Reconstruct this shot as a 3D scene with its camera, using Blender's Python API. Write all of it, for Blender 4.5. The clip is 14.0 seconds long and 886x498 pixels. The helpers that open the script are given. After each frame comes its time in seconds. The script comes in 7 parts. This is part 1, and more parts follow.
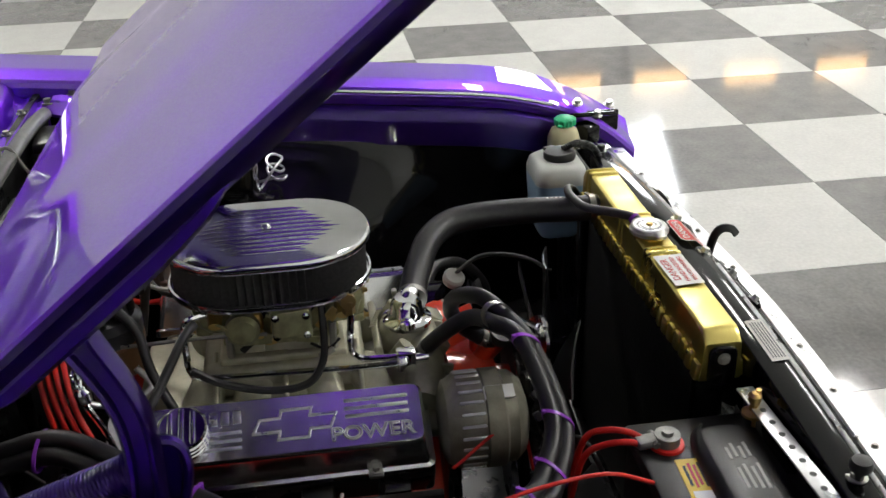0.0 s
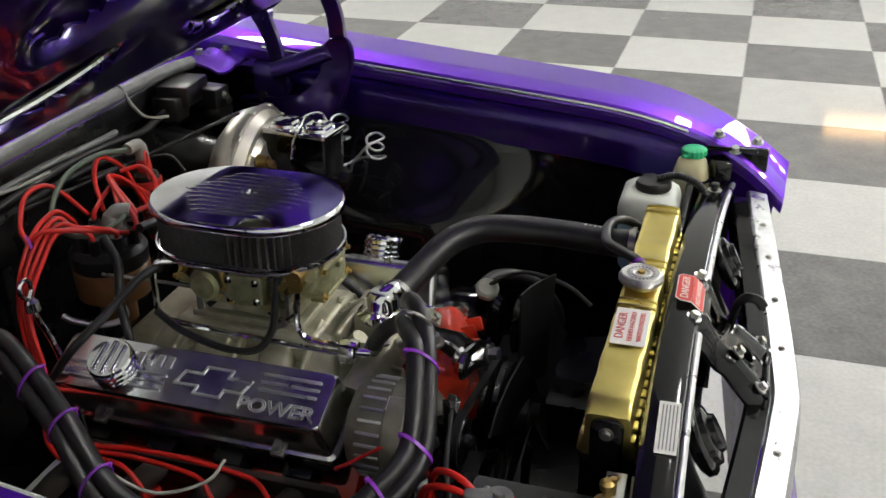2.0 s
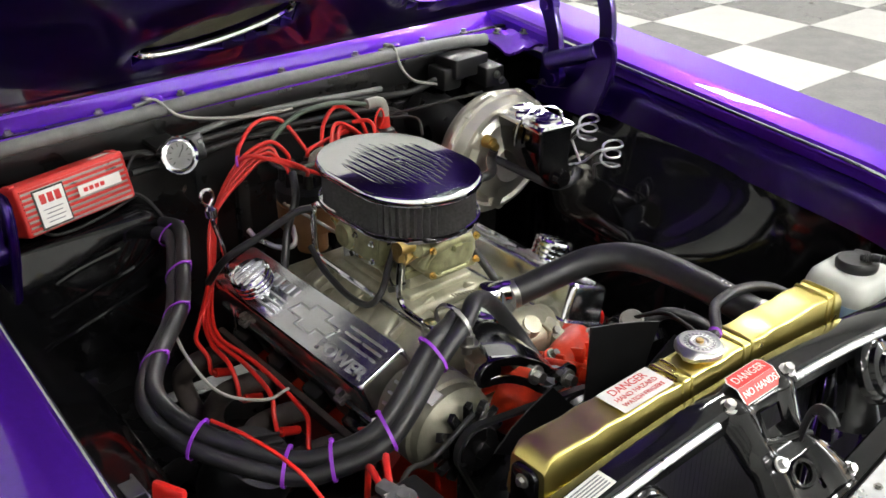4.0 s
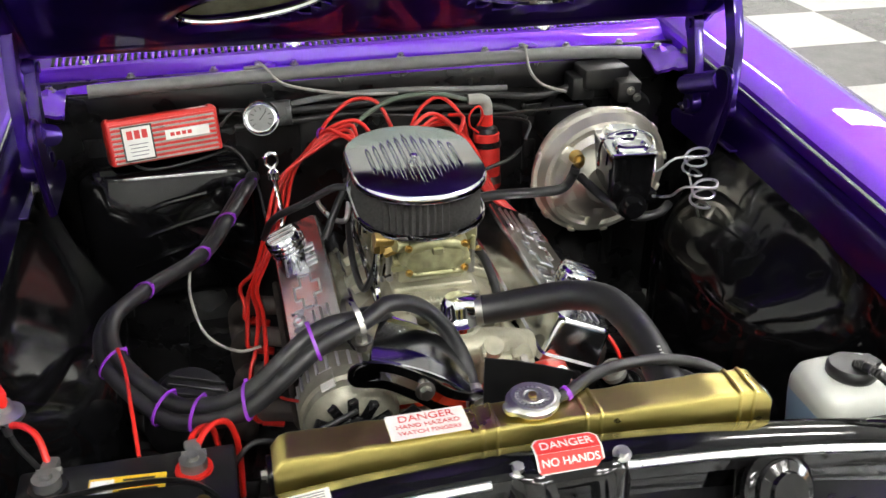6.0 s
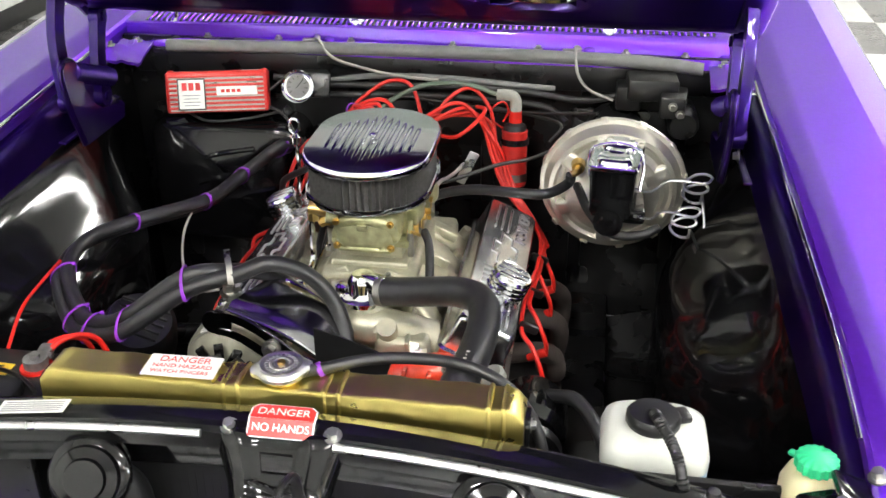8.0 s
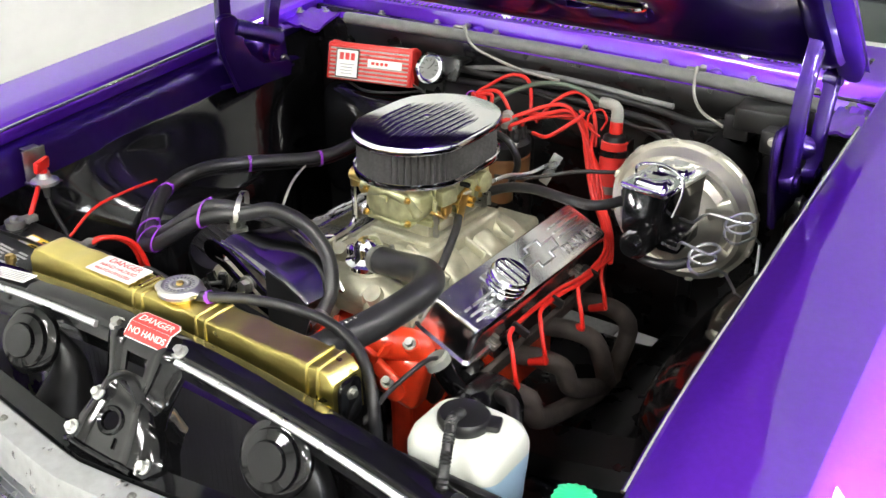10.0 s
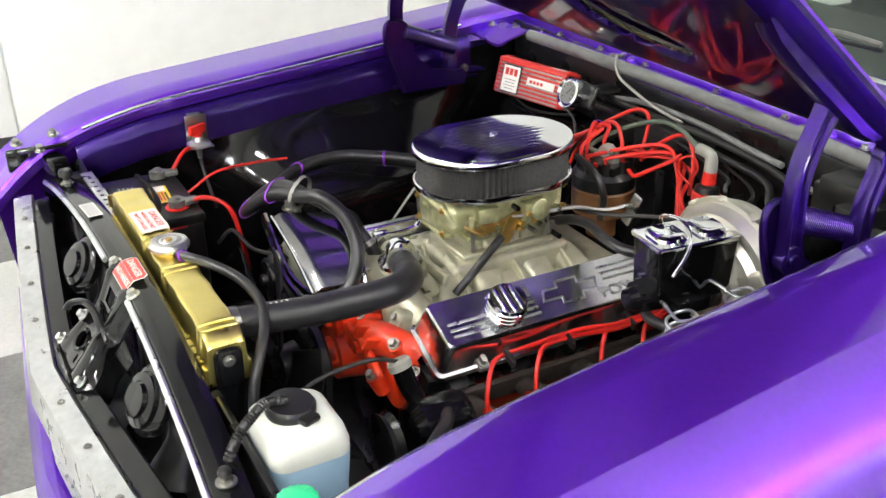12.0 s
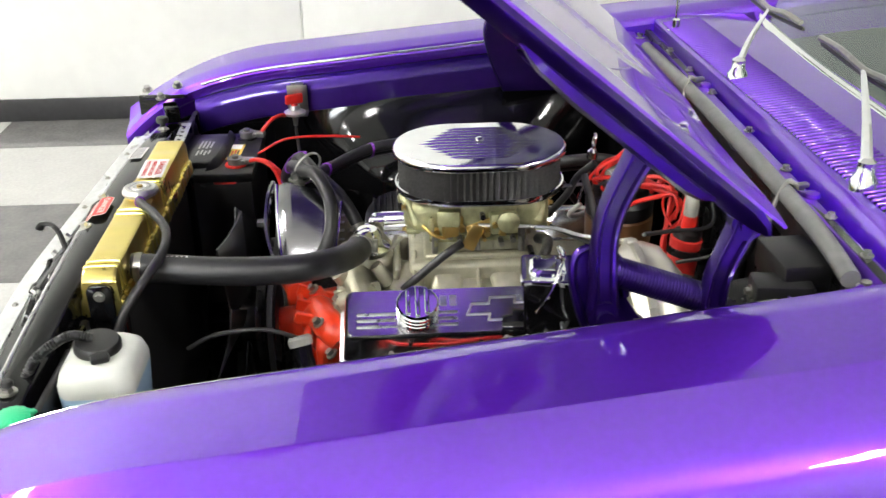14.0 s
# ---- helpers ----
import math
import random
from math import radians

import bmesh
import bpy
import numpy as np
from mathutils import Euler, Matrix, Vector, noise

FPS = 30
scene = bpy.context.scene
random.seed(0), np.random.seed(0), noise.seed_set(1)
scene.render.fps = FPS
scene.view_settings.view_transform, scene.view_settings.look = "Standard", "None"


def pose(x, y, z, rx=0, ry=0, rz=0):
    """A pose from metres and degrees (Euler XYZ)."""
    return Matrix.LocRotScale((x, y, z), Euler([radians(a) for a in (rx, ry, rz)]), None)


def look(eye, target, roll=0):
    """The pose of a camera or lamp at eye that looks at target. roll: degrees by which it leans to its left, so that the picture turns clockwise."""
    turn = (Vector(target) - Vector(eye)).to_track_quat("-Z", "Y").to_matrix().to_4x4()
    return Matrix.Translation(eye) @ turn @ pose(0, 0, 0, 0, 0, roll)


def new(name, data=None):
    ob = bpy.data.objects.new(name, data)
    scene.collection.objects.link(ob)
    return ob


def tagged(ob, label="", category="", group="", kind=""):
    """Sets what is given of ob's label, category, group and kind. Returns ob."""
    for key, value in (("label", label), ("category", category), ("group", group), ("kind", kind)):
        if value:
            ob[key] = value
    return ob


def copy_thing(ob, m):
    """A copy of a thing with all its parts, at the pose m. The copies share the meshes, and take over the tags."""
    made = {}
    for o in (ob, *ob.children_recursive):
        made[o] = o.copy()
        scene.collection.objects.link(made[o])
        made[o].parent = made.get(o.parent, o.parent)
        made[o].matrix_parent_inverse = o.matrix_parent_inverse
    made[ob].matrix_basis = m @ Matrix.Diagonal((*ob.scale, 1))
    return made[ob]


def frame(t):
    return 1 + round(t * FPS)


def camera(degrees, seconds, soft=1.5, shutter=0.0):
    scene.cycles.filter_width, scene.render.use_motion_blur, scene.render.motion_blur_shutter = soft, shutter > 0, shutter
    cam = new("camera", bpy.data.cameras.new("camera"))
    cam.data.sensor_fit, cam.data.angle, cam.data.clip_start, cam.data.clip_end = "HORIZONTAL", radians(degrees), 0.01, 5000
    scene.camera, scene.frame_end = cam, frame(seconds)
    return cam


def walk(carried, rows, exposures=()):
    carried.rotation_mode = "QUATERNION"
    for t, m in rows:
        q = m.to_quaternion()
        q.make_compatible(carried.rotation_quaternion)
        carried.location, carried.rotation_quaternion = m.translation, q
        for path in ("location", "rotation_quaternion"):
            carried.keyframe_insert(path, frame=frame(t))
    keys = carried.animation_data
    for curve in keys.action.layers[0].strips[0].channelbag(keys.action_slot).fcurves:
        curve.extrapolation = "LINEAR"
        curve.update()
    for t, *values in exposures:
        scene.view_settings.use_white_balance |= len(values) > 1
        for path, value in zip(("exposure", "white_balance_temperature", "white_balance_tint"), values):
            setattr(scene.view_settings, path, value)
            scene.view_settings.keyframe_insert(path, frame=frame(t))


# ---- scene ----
cam = camera(47.6, 14.0, shutter=0.3)
PATH = [
    (0, (-1.432, -0.039, 1.6), (0.328, -0.282, 0.682), -1.5),
    (0.5, (-1.417, -0.202, 1.589), (0.363, -0.274, 0.68), -1.7),
    (1, (-1.389, -0.363, 1.574), (0.387, -0.232, 0.664), -1.6),
    (1.5, (-1.357, -0.527, 1.564), (0.397, -0.2, 0.661), -1.2),
    (2, (-1.319, -0.685, 1.562), (0.381, -0.143, 0.658), -0.9),
    (2.5, (-1.266, -0.826, 1.56), (0.342, -0.052, 0.658), -0.6),
    (3, (-1.188, -0.957, 1.566), (0.28, 0.054, 0.657), -0.5),
    (3.5, (-1.099, -1.079, 1.573), (0.213, 0.121, 0.657), -0.1),
    (4, (-0.981, -1.194, 1.574), (0.159, 0.168, 0.657), 0.1),
    (4.2, (-0.932, -1.234, 1.576), (0.139, 0.183, 0.657), 0.2),
    (6.3, (-0.246, -1.511, 1.583), (0.06, 0.233, 0.653), -0.2),
    (6.5, (-0.18, -1.523, 1.58), (0.071, 0.231, 0.651), -0.2),
    (7, (-0.018, -1.548, 1.576), (0.055, 0.223, 0.649), -0.3),
    (7.2, (0.048, -1.558, 1.579), (0.057, 0.213, 0.651), -0.2),
    (9.3, (0.752, -1.457, 1.554), (-0.025, 0.139, 0.634), 0.1),
    (9.5, (0.81, -1.433, 1.555), (-0.036, 0.128, 0.635), 0.3),
    (10, (0.96, -1.353, 1.554), (-0.062, 0.104, 0.642), 0.0),
    (10.5, (1.105, -1.256, 1.556), (-0.092, 0.086, 0.68), -0.2),
    (11, (1.229, -1.14, 1.559), (-0.123, 0.044, 0.681), -0.4),
    (11.5, (1.343, -1.012, 1.56), (-0.141, 0.002, 0.682), -0.5),
    (12, (1.445, -0.861, 1.563), (-0.142, -0.02, 0.684), -0.7),
    (12.5, (1.531, -0.696, 1.568), (-0.137, -0.034, 0.684), -0.7),
    (13, (1.594, -0.521, 1.566), (-0.134, -0.039, 0.683), -0.8),
    (13.5, (1.63, -0.333, 1.567), (-0.144, -0.073, 0.681), -0.9),
    (14, (1.652, -0.106, 1.566), (-0.14, -0.026, 0.681), -0.9),
]
walk(cam, [(t, look(eye, target, roll)) for t, eye, target, roll in PATH],
     exposures=[(0, -0.86), (1, -0.86), (2, -0.8), (3, -0.45), (4, -0.1), (6.5, 0.04), (9.5, 0.46), (11, 0.34), (12.5, 0.24), (13.5, 0.19), (14, 0.1)])

# ---- light ----
world = bpy.data.worlds.new("world")
scene.world = world
world.use_nodes = True
world.node_tree.nodes["Background"].inputs[0].default_value = (0.9, 0.95, 1.0, 1)
world.node_tree.nodes["Background"].inputs[1].default_value = 0.4
scene.view_settings.exposure = 0.0
LAMP_STRENGTH = 118.0


# ---- materials ----
def mat(name, color, rough=0.5, metal=0.0, coat=0.0, coat_rough=0.03, vary=0.0, vary_scale=40.0, bump=0.0, bump_scale=300.0,
        rough_vary=0.0, spec=0.5, transmission=0.0, emit=0.0, stretch=None, random_value=0.0, dust=0.0, coat_ior=1.5, edge=1.0):
    """A procedural surface: colour variation at two scales, uneven gloss and fine relief."""
    m = bpy.data.materials.new(name)
    m.use_nodes = True
    nt = m.node_tree
    p = nt.nodes["Principled BSDF"]
    p.inputs["Base Color"].default_value = (*color, 1)
    p.inputs["Roughness"].default_value = rough
    p.inputs["Metallic"].default_value = metal
    p.inputs["Coat Weight"].default_value = coat
    p.inputs["Coat Roughness"].default_value = coat_rough
    p.inputs["Coat IOR"].default_value = coat_ior
    p.inputs["Specular IOR Level"].default_value = spec
    p.inputs["Specular Tint"].default_value = (edge, edge, edge, 1)
    p.inputs["Transmission Weight"].default_value = transmission
    if emit:
        p.inputs["Emission Color"].default_value = (*color, 1)
        p.inputs["Emission Strength"].default_value = emit
    co = nt.nodes.new("ShaderNodeTexCoord")
    src = co.outputs["Object"]
    if stretch:
        mp = nt.nodes.new("ShaderNodeMapping")
        mp.inputs["Scale"].default_value = stretch
        nt.links.new(src, mp.inputs["Vector"])
        src = mp.outputs["Vector"]

    def tex(scale, detail=4.0):
        n = nt.nodes.new("ShaderNodeTexNoise")
        n.inputs["Scale"].default_value = scale
        n.inputs["Detail"].default_value = detail
        nt.links.new(src, n.inputs["Vector"])
        return n.outputs["Fac"]

    def ramp(value, lo, hi):
        r = nt.nodes.new("ShaderNodeMapRange")
        r.inputs["From Min"].default_value, r.inputs["From Max"].default_value = 0.3, 0.7
        r.inputs["To Min"].default_value, r.inputs["To Max"].default_value = lo, hi
        nt.links.new(value, r.inputs["Value"])
        return r.outputs["Result"]

    if vary or random_value:
        hsv = nt.nodes.new("ShaderNodeHueSaturation")
        hsv.inputs["Color"].default_value = (*color, 1)
        total = None
        for scale, amount in ((vary_scale, vary), (vary_scale * 0.12, vary * 0.8)):
            f = ramp(tex(scale), 1 - amount, 1 + amount)
            if total is None:
                total = f
            else:
                mul = nt.nodes.new("ShaderNodeMath")
                mul.operation = "MULTIPLY"
                nt.links.new(total, mul.inputs[0]), nt.links.new(f, mul.inputs[1])
                total = mul.outputs[0]
        if random_value:
            info = nt.nodes.new("ShaderNodeObjectInfo")
            r = nt.nodes.new("ShaderNodeMapRange")
            r.inputs["To Min"].default_value, r.inputs["To Max"].default_value = 1 - random_value, 1 + random_value
            nt.links.new(info.outputs["Random"], r.inputs["Value"])
            mul = nt.nodes.new("ShaderNodeMath")
            mul.operation = "MULTIPLY"
            nt.links.new(total, mul.inputs[0]), nt.links.new(r.outputs["Result"], mul.inputs[1])
            total = mul.outputs[0]
        nt.links.new(total, hsv.inputs["Value"])
        col = hsv.outputs["Color"]
        if dust:
            mix = nt.nodes.new("ShaderNodeMix")
            mix.data_type = "RGBA"
            nt.links.new(ramp(tex(9.0, 6.0), 0.0, dust), mix.inputs["Factor"])
            nt.links.new(col, mix.inputs[6])
            mix.inputs[7].default_value = (0.3, 0.28, 0.25, 1)
            col = mix.outputs[2]
        nt.links.new(col, p.inputs["Base Color"])
    if rough_vary:
        nt.links.new(ramp(tex(vary_scale * 0.5), max(0.02, rough - rough_vary), rough + rough_vary), p.inputs["Roughness"])
    if bump:
        b = nt.nodes.new("ShaderNodeBump")
        b.inputs["Strength"].default_value = min(1.0, bump)
        b.inputs["Distance"].default_value = 0.001
        nt.links.new(tex(bump_scale), b.inputs["Height"])
        nt.links.new(b.outputs["Normal"], p.inputs["Normal"])
    return m


PURPLE = mat("purple_candy_paint", (0.185, 0.033, 0.70), 0.40, 0.9, 1.0, 0.015, vary=0.06, vary_scale=900, rough_vary=0.04, coat_ior=1.9, edge=0.35)
# the body purple with shade put into its colour: hinges, flanges, bonnet underside
PURPLE_SHADED = mat("purple_paint_shaded", (0.031, 0.009, 0.14), 0.28, 0.85, 0.7, 0.04, vary=0.08, vary_scale=60, bump=0.02, bump_scale=60, edge=0.35)
BLACK = mat("black_gloss_paint", (0.004, 0.004, 0.0045), 0.085, 0.0, 0.0, 0.03, vary=0.3, vary_scale=30, rough_vary=0.03, bump=0.05, bump_scale=40, spec=0.42)
BLACK_SATIN = mat("black_satin_paint", (0.0065, 0.0065, 0.007), 0.30, vary=0.35, vary_scale=25, rough_vary=0.12, bump=0.2, bump_scale=200)
BLACK_PLASTIC = mat("black_plastic", (0.009, 0.009, 0.0095), 0.32, vary=0.2, bump=0.25, bump_scale=500)
RUBBER = mat("black_rubber", (0.016, 0.016, 0.017), 0.36, vary=0.25, vary_scale=60, rough_vary=0.08, bump=0.3, bump_scale=700)
SEAL = mat("grey_rubber_seal", (0.17, 0.172, 0.168), 0.36, vary=0.15, vary_scale=50, bump=0.3, bump_scale=300)
CHROME = mat("chrome", (0.82, 0.83, 0.85), 0.07, 1.0, rough_vary=0.03, vary=0.02)
POLISHED = mat("polished_aluminium", (0.76, 0.77, 0.79), 0.13, 1.0, vary=0.03, rough_vary=0.03)
COVER = mat("satin_polished_aluminium", (0.80, 0.81, 0.83), 0.20, 1.0, vary=0.03, vary_scale=60, rough_vary=0.05)
ALU = mat("brushed_aluminium", (0.66, 0.67, 0.68), 0.33, 1.0, vary=0.1, vary_scale=60, rough_vary=0.1, bump=0.2, bump_scale=400)
STEEL = mat("plain_steel", (0.34, 0.335, 0.31), 0.36, 1.0, vary=0.15, rough_vary=0.12)
CAST = mat("cast_intake_aluminium", (0.45, 0.435, 0.325), 0.42, 0.55, vary=0.14, vary_scale=45, rough_vary=0.1, bump=0.5, bump_scale=450)
DICHROMATE = mat("yellow_chromate_zinc", (0.37, 0.365, 0.205), 0.40, 0.6, vary=0.25, vary_scale=60, rough_vary=0.12, bump=0.4, bump_scale=300)
GOLD = mat("gold_polished_brass", (0.74, 0.62, 0.20), 0.30, 1.0, vary=0.05, vary_scale=30, rough_vary=0.04, bump=0.03, bump_scale=30)
ZINC = mat("booster_zinc_plate", (0.74, 0.71, 0.62), 0.34, 0.85, vary=0.06, vary_scale=30, rough_vary=0.05)
RED_PAINT = mat("orange_red_engine_paint", (0.72, 0.048, 0.014), 0.3, 0.0, 0.5, 0.1, vary=0.12, vary_scale=40, bump=0.4, bump_scale=180)
RED_WIRE = mat("red_silicone_wire", (0.60, 0.018, 0.012), 0.38, vary=0.1)
RED_BOX = mat("red_anodised_box", (0.58, 0.03, 0.025), 0.35, 0.15, vary=0.08)
RED_STICKER = mat("red_sticker", (0.62, 0.035, 0.03), 0.3, vary=0.05)
WHITE_STICKER = mat("white_sticker", (0.78, 0.77, 0.74), 0.35, vary=0.05)
RED_INK = mat("red_ink", (0.6, 0.03, 0.03), 0.4)
GREY_INK = mat("grey_ink", (0.2, 0.2, 0.22), 0.5)
BLACK_INK = mat("black_ink", (0.02, 0.02, 0.02), 0.5)
PURPLE_TIE = mat("purple_nylon", (0.25, 0.04, 0.5), 0.3)
WHITE_PLASTIC = mat("milky_plastic", (0.56, 0.58, 0.53), 0.35, vary=0.06, vary_scale=14, bump=0.1, bump_scale=150)
BLUE_FLUID = mat("blue_fluid_behind_plastic", (0.30, 0.45, 0.60), 0.3, vary=0.08, vary_scale=10)
CREAM_PLASTIC = mat("yellowed_plastic", (0.66, 0.60, 0.36), 0.4, vary=0.08, vary_scale=14)
GREEN_PLASTIC = mat("green_plastic", (0.03, 0.50, 0.22), 0.35, vary=0.06)
TAN_PLASTIC = mat("tan_plastic", (0.19, 0.088, 0.034), 0.4, vary=0.12)
GREY_PLASTIC = mat("grey_plastic", (0.28, 0.28, 0.25), 0.45, vary=0.1)
YELLOW = mat("yellow_label", (0.75, 0.50, 0.03), 0.4, vary=0.05)
EXHAUST = mat("rusty_exhaust_iron", (0.046, 0.036, 0.031), 0.75, 0.2, vary=0.4, vary_scale=30, bump=0.7, bump_scale=200)
FILTER = mat("pleated_black_filter", (0.05, 0.048, 0.046), 0.7, vary=0.25, vary_scale=200, bump=0.5, bump_scale=900)
BRACKET_CHROME = mat("smoked_chrome", (0.30, 0.30, 0.31), 0.16, 1.0, vary=0.1, vary_scale=40, rough_vary=0.06)
CORE_BLACK = mat("dull_black_radiator_core", (0.004, 0.004, 0.0042), 0.6, vary=0.3)
CAP_METAL = mat("worn_cap_metal", (0.60, 0.60, 0.58), 0.34, 1.0, vary=0.08, vary_scale=60, rough_vary=0.06)
WIRE_BLACK = mat("black_wire", (0.02, 0.02, 0.02), 0.45)
WIRE_GREEN = mat("grey_green_wire", (0.09, 0.12, 0.09), 0.45)
WIRE_GREY = mat("grey_wire", (0.33, 0.32, 0.29), 0.45)
DIAL_GREY = mat("grey_dial", (0.36, 0.36, 0.35), 0.35, vary=0.1)
BRASS = mat("brass", (0.6, 0.42, 0.15), 0.3, 1.0, vary=0.1)
TILE_LIGHT = mat("light_vinyl_tile", (0.50, 0.50, 0.48), 0.08, vary=0.07, vary_scale=70, rough_vary=0.03, bump=0.06, bump_scale=30, random_value=0.05, dust=0.08)
TILE_DARK = mat("dark_vinyl_tile", (0.135, 0.133, 0.132), 0.08, vary=0.16, vary_scale=70, rough_vary=0.03, bump=0.06, bump_scale=30, random_value=0.12, dust=0.1)
FAR_WALL = mat("grey_white_wall_paint", (0.70, 0.705, 0.69), 0.5, vary=0.05, vary_scale=12, bump=0.1, bump_scale=200)
WALL = mat("white_wall_paint", (0.80, 0.81, 0.78), 0.5, vary=0.025, vary_scale=12, bump=0.1, bump_scale=200)
CEILING = mat("white_painted_ceiling", (0.80, 0.80, 0.78), 0.8, vary=0.05, vary_scale=20, bump=0.3, bump_scale=100)
BASE = mat("black_vinyl_base", (0.02, 0.02, 0.022), 0.35, vary=0.2)
GROUT = mat("tile_seam", (0.10, 0.10, 0.10), 0.6, vary=0.2)
WARM_LAMP = mat("warm_lit_panel", (1.0, 0.62, 0.30), 0.5, emit=9.0)
DAYLIGHT = mat("bright_daylight_pane", (0.92, 0.97, 1.0), 0.5, emit=36.0)
LAMP = mat("lit_diffuser", (1.0, 0.98, 0.94), 0.5, emit=LAMP_STRENGTH)
GLASS = mat("windscreen_glass", (0.55, 0.66, 0.60), 0.02, transmission=1.0)
DARK_TRIM = mat("dark_cabin_trim", (0.03, 0.032, 0.032), 0.6, vary=0.2)
INSULATION = mat("dirty_inner_skin", (0.10, 0.095, 0.06), 0.7, vary=0.3, vary_scale=40, bump=0.6, bump_scale=150)


# ---- mesh helpers ----
def place(ob):
    """The sum of the places of an object and its parents."""
    v = Vector((0, 0, 0))
    while ob:
        v += ob.location
        ob = ob.parent
    return v


def mesh_of(name, bm, material, origin, angle=38):
    bmesh.ops.translate(bm, verts=bm.verts, vec=-Vector(origin))
    bmesh.ops.recalc_face_normals(bm, faces=bm.faces)
    me = bpy.data.meshes.new(name)
    bm.to_mesh(me)
    bm.free()
    for p in me.polygons:
        p.use_smooth = True
    me.set_sharp_from_angle(angle=radians(angle))
    me.materials.append(material)
    return me


def part(name, bm, material, parent, label="", angle=38):
    """One mesh under a thing or a part; bm is in world metres."""
    ob = new(name, mesh_of(name, bm, material, place(parent), angle))
    ob.parent = parent
    if label:
        ob["label"] = label
    return ob


def thing(name, at, label, category, group="", kind=""):
    ob = new(name)
    ob.empty_display_size = 0.05
    ob.location = at
    return tagged(ob, label, category, group, kind)


def solo(name, bm, material, label, category, group="", kind="", angle=38):
    """A thing that is one mesh, with its origin under its middle."""
    xs = [v.co for v in bm.verts]
    o = Vector(((min(c.x for c in xs) + max(c.x for c in xs)) / 2, (min(c.y for c in xs) + max(c.y for c in xs)) / 2, min(c.z for c in xs)))
    ob = new(name, mesh_of(name, bm, material, o, angle))
    ob.location = o
    return tagged(ob, label, category, group, kind)


def axes(p0, p1):
    d = Vector(p1) - Vector(p0)
    return Matrix.Translation((Vector(p0) + Vector(p1)) / 2) @ d.to_track_quat("Z", "Y").to_matrix().to_4x4(), d.length


def box(bm, c, s, rot=(0, 0, 0), bevel=0.0, seg=2, m=None):
    base = m or Matrix.Identity(4)
    got = bmesh.ops.create_cube(bm, size=1, matrix=base @ pose(*c, *rot) @ Matrix.Diagonal((*s, 1)))
    if bevel:
        edges = {e for v in got["verts"] for e in v.link_edges}
        bmesh.ops.bevel(bm, geom=list(edges), offset=bevel, segments=seg, profile=0.5, affect="EDGES", clamp_overlap=True)


def cyl(bm, p0, p1, r0, r1=None, seg=20, cap=True):
    m, length = axes(p0, p1)
    bmesh.ops.create_cone(bm, cap_ends=cap, segments=seg, radius1=r0, radius2=r0 if r1 is None else r1, depth=length, matrix=m)


def smooth_path(pts, res=6):
    pts = [Vector(p) for p in pts]
    ext = [2 * pts[0] - pts[1]] + pts + [2 * pts[-1] - pts[-2]]
    out = []
    for i in range(1, len(ext) - 2):
        a, b, c, d = ext[i - 1:i + 3]
        for k in range(res):
            t = k / res
            out.append(0.5 * (2 * b + (c - a) * t + (2 * a - 5 * b + 4 * c - d) * t * t + (3 * b - a - 3 * c + d) * t ** 3))
    return out + [pts[-1]]


def tube(bm, pts, r, seg=10, res=6, flat=1.0):
    """A round tube along a smooth line through pts; r is a number or a function of 0..1."""
    line = smooth_path(pts, res) if res > 1 else [Vector(p) for p in pts]
    n = len(line)
    up, rings = None, []
    for i, p in enumerate(line):
        d = (line[min(i + 1, n - 1)] - line[max(i - 1, 0)]).normalized()
        if up is None:
            up = d.orthogonal().normalized()
        up = (up - d * up.dot(d)).normalized()
        side = d.cross(up)
        rad = r(i / (n - 1)) if callable(r) else r
        rings.append([bm.verts.new(p + up * rad * math.cos(2 * math.pi * k / seg) + side * rad * flat * math.sin(2 * math.pi * k / seg)) for k in range(seg)])
    for a, b in zip(rings, rings[1:]):
        for k in range(seg):
            bm.faces.new((a[k], a[(k + 1) % seg], b[(k + 1) % seg], b[k]))
    bm.faces.new(rings[0]), bm.faces.new(rings[-1])


def lathe(bm, prof, m, seg=32, squash=None):
    """Turns (radius, height) pairs about the z of m."""
    rings = []
    for r, z in prof:
        if r < 1e-5:
            rings.append([bm.verts.new(m @ Vector((0, 0, z)))])
        else:
            rings.append([bm.verts.new(m @ Vector((r * math.cos(2 * math.pi * k / seg), r * math.sin(2 * math.pi * k / seg), z))) for k in range(seg)])
    for a, b in zip(rings, rings[1:]):
        for k in range(seg):
            q = [a[k % len(a)], a[(k + 1) % len(a)], b[(k + 1) % len(b)], b[k % len(b)]]
            q = list(dict.fromkeys(q))
            if len(q) > 2:
                bm.faces.new(q)
    for ring in (rings[0], rings[-1]):
        if len(ring) > 2 and prof[0] != prof[-1]:
            bm.faces.new(ring)


def loft(bm, rings, cap=True, closed=True):
    vs = [[bm.verts.new(p) for p in ring] for ring in rings]
    n = len(vs[0])
    for a, b in zip(vs, vs[1:]):
        for k in range(n if closed else n - 1):
            bm.faces.new((a[k], a[(k + 1) % n], b[(k + 1) % n], b[k]))
    if cap and closed:
        bm.faces.new(vs[0]), bm.faces.new(vs[-1])


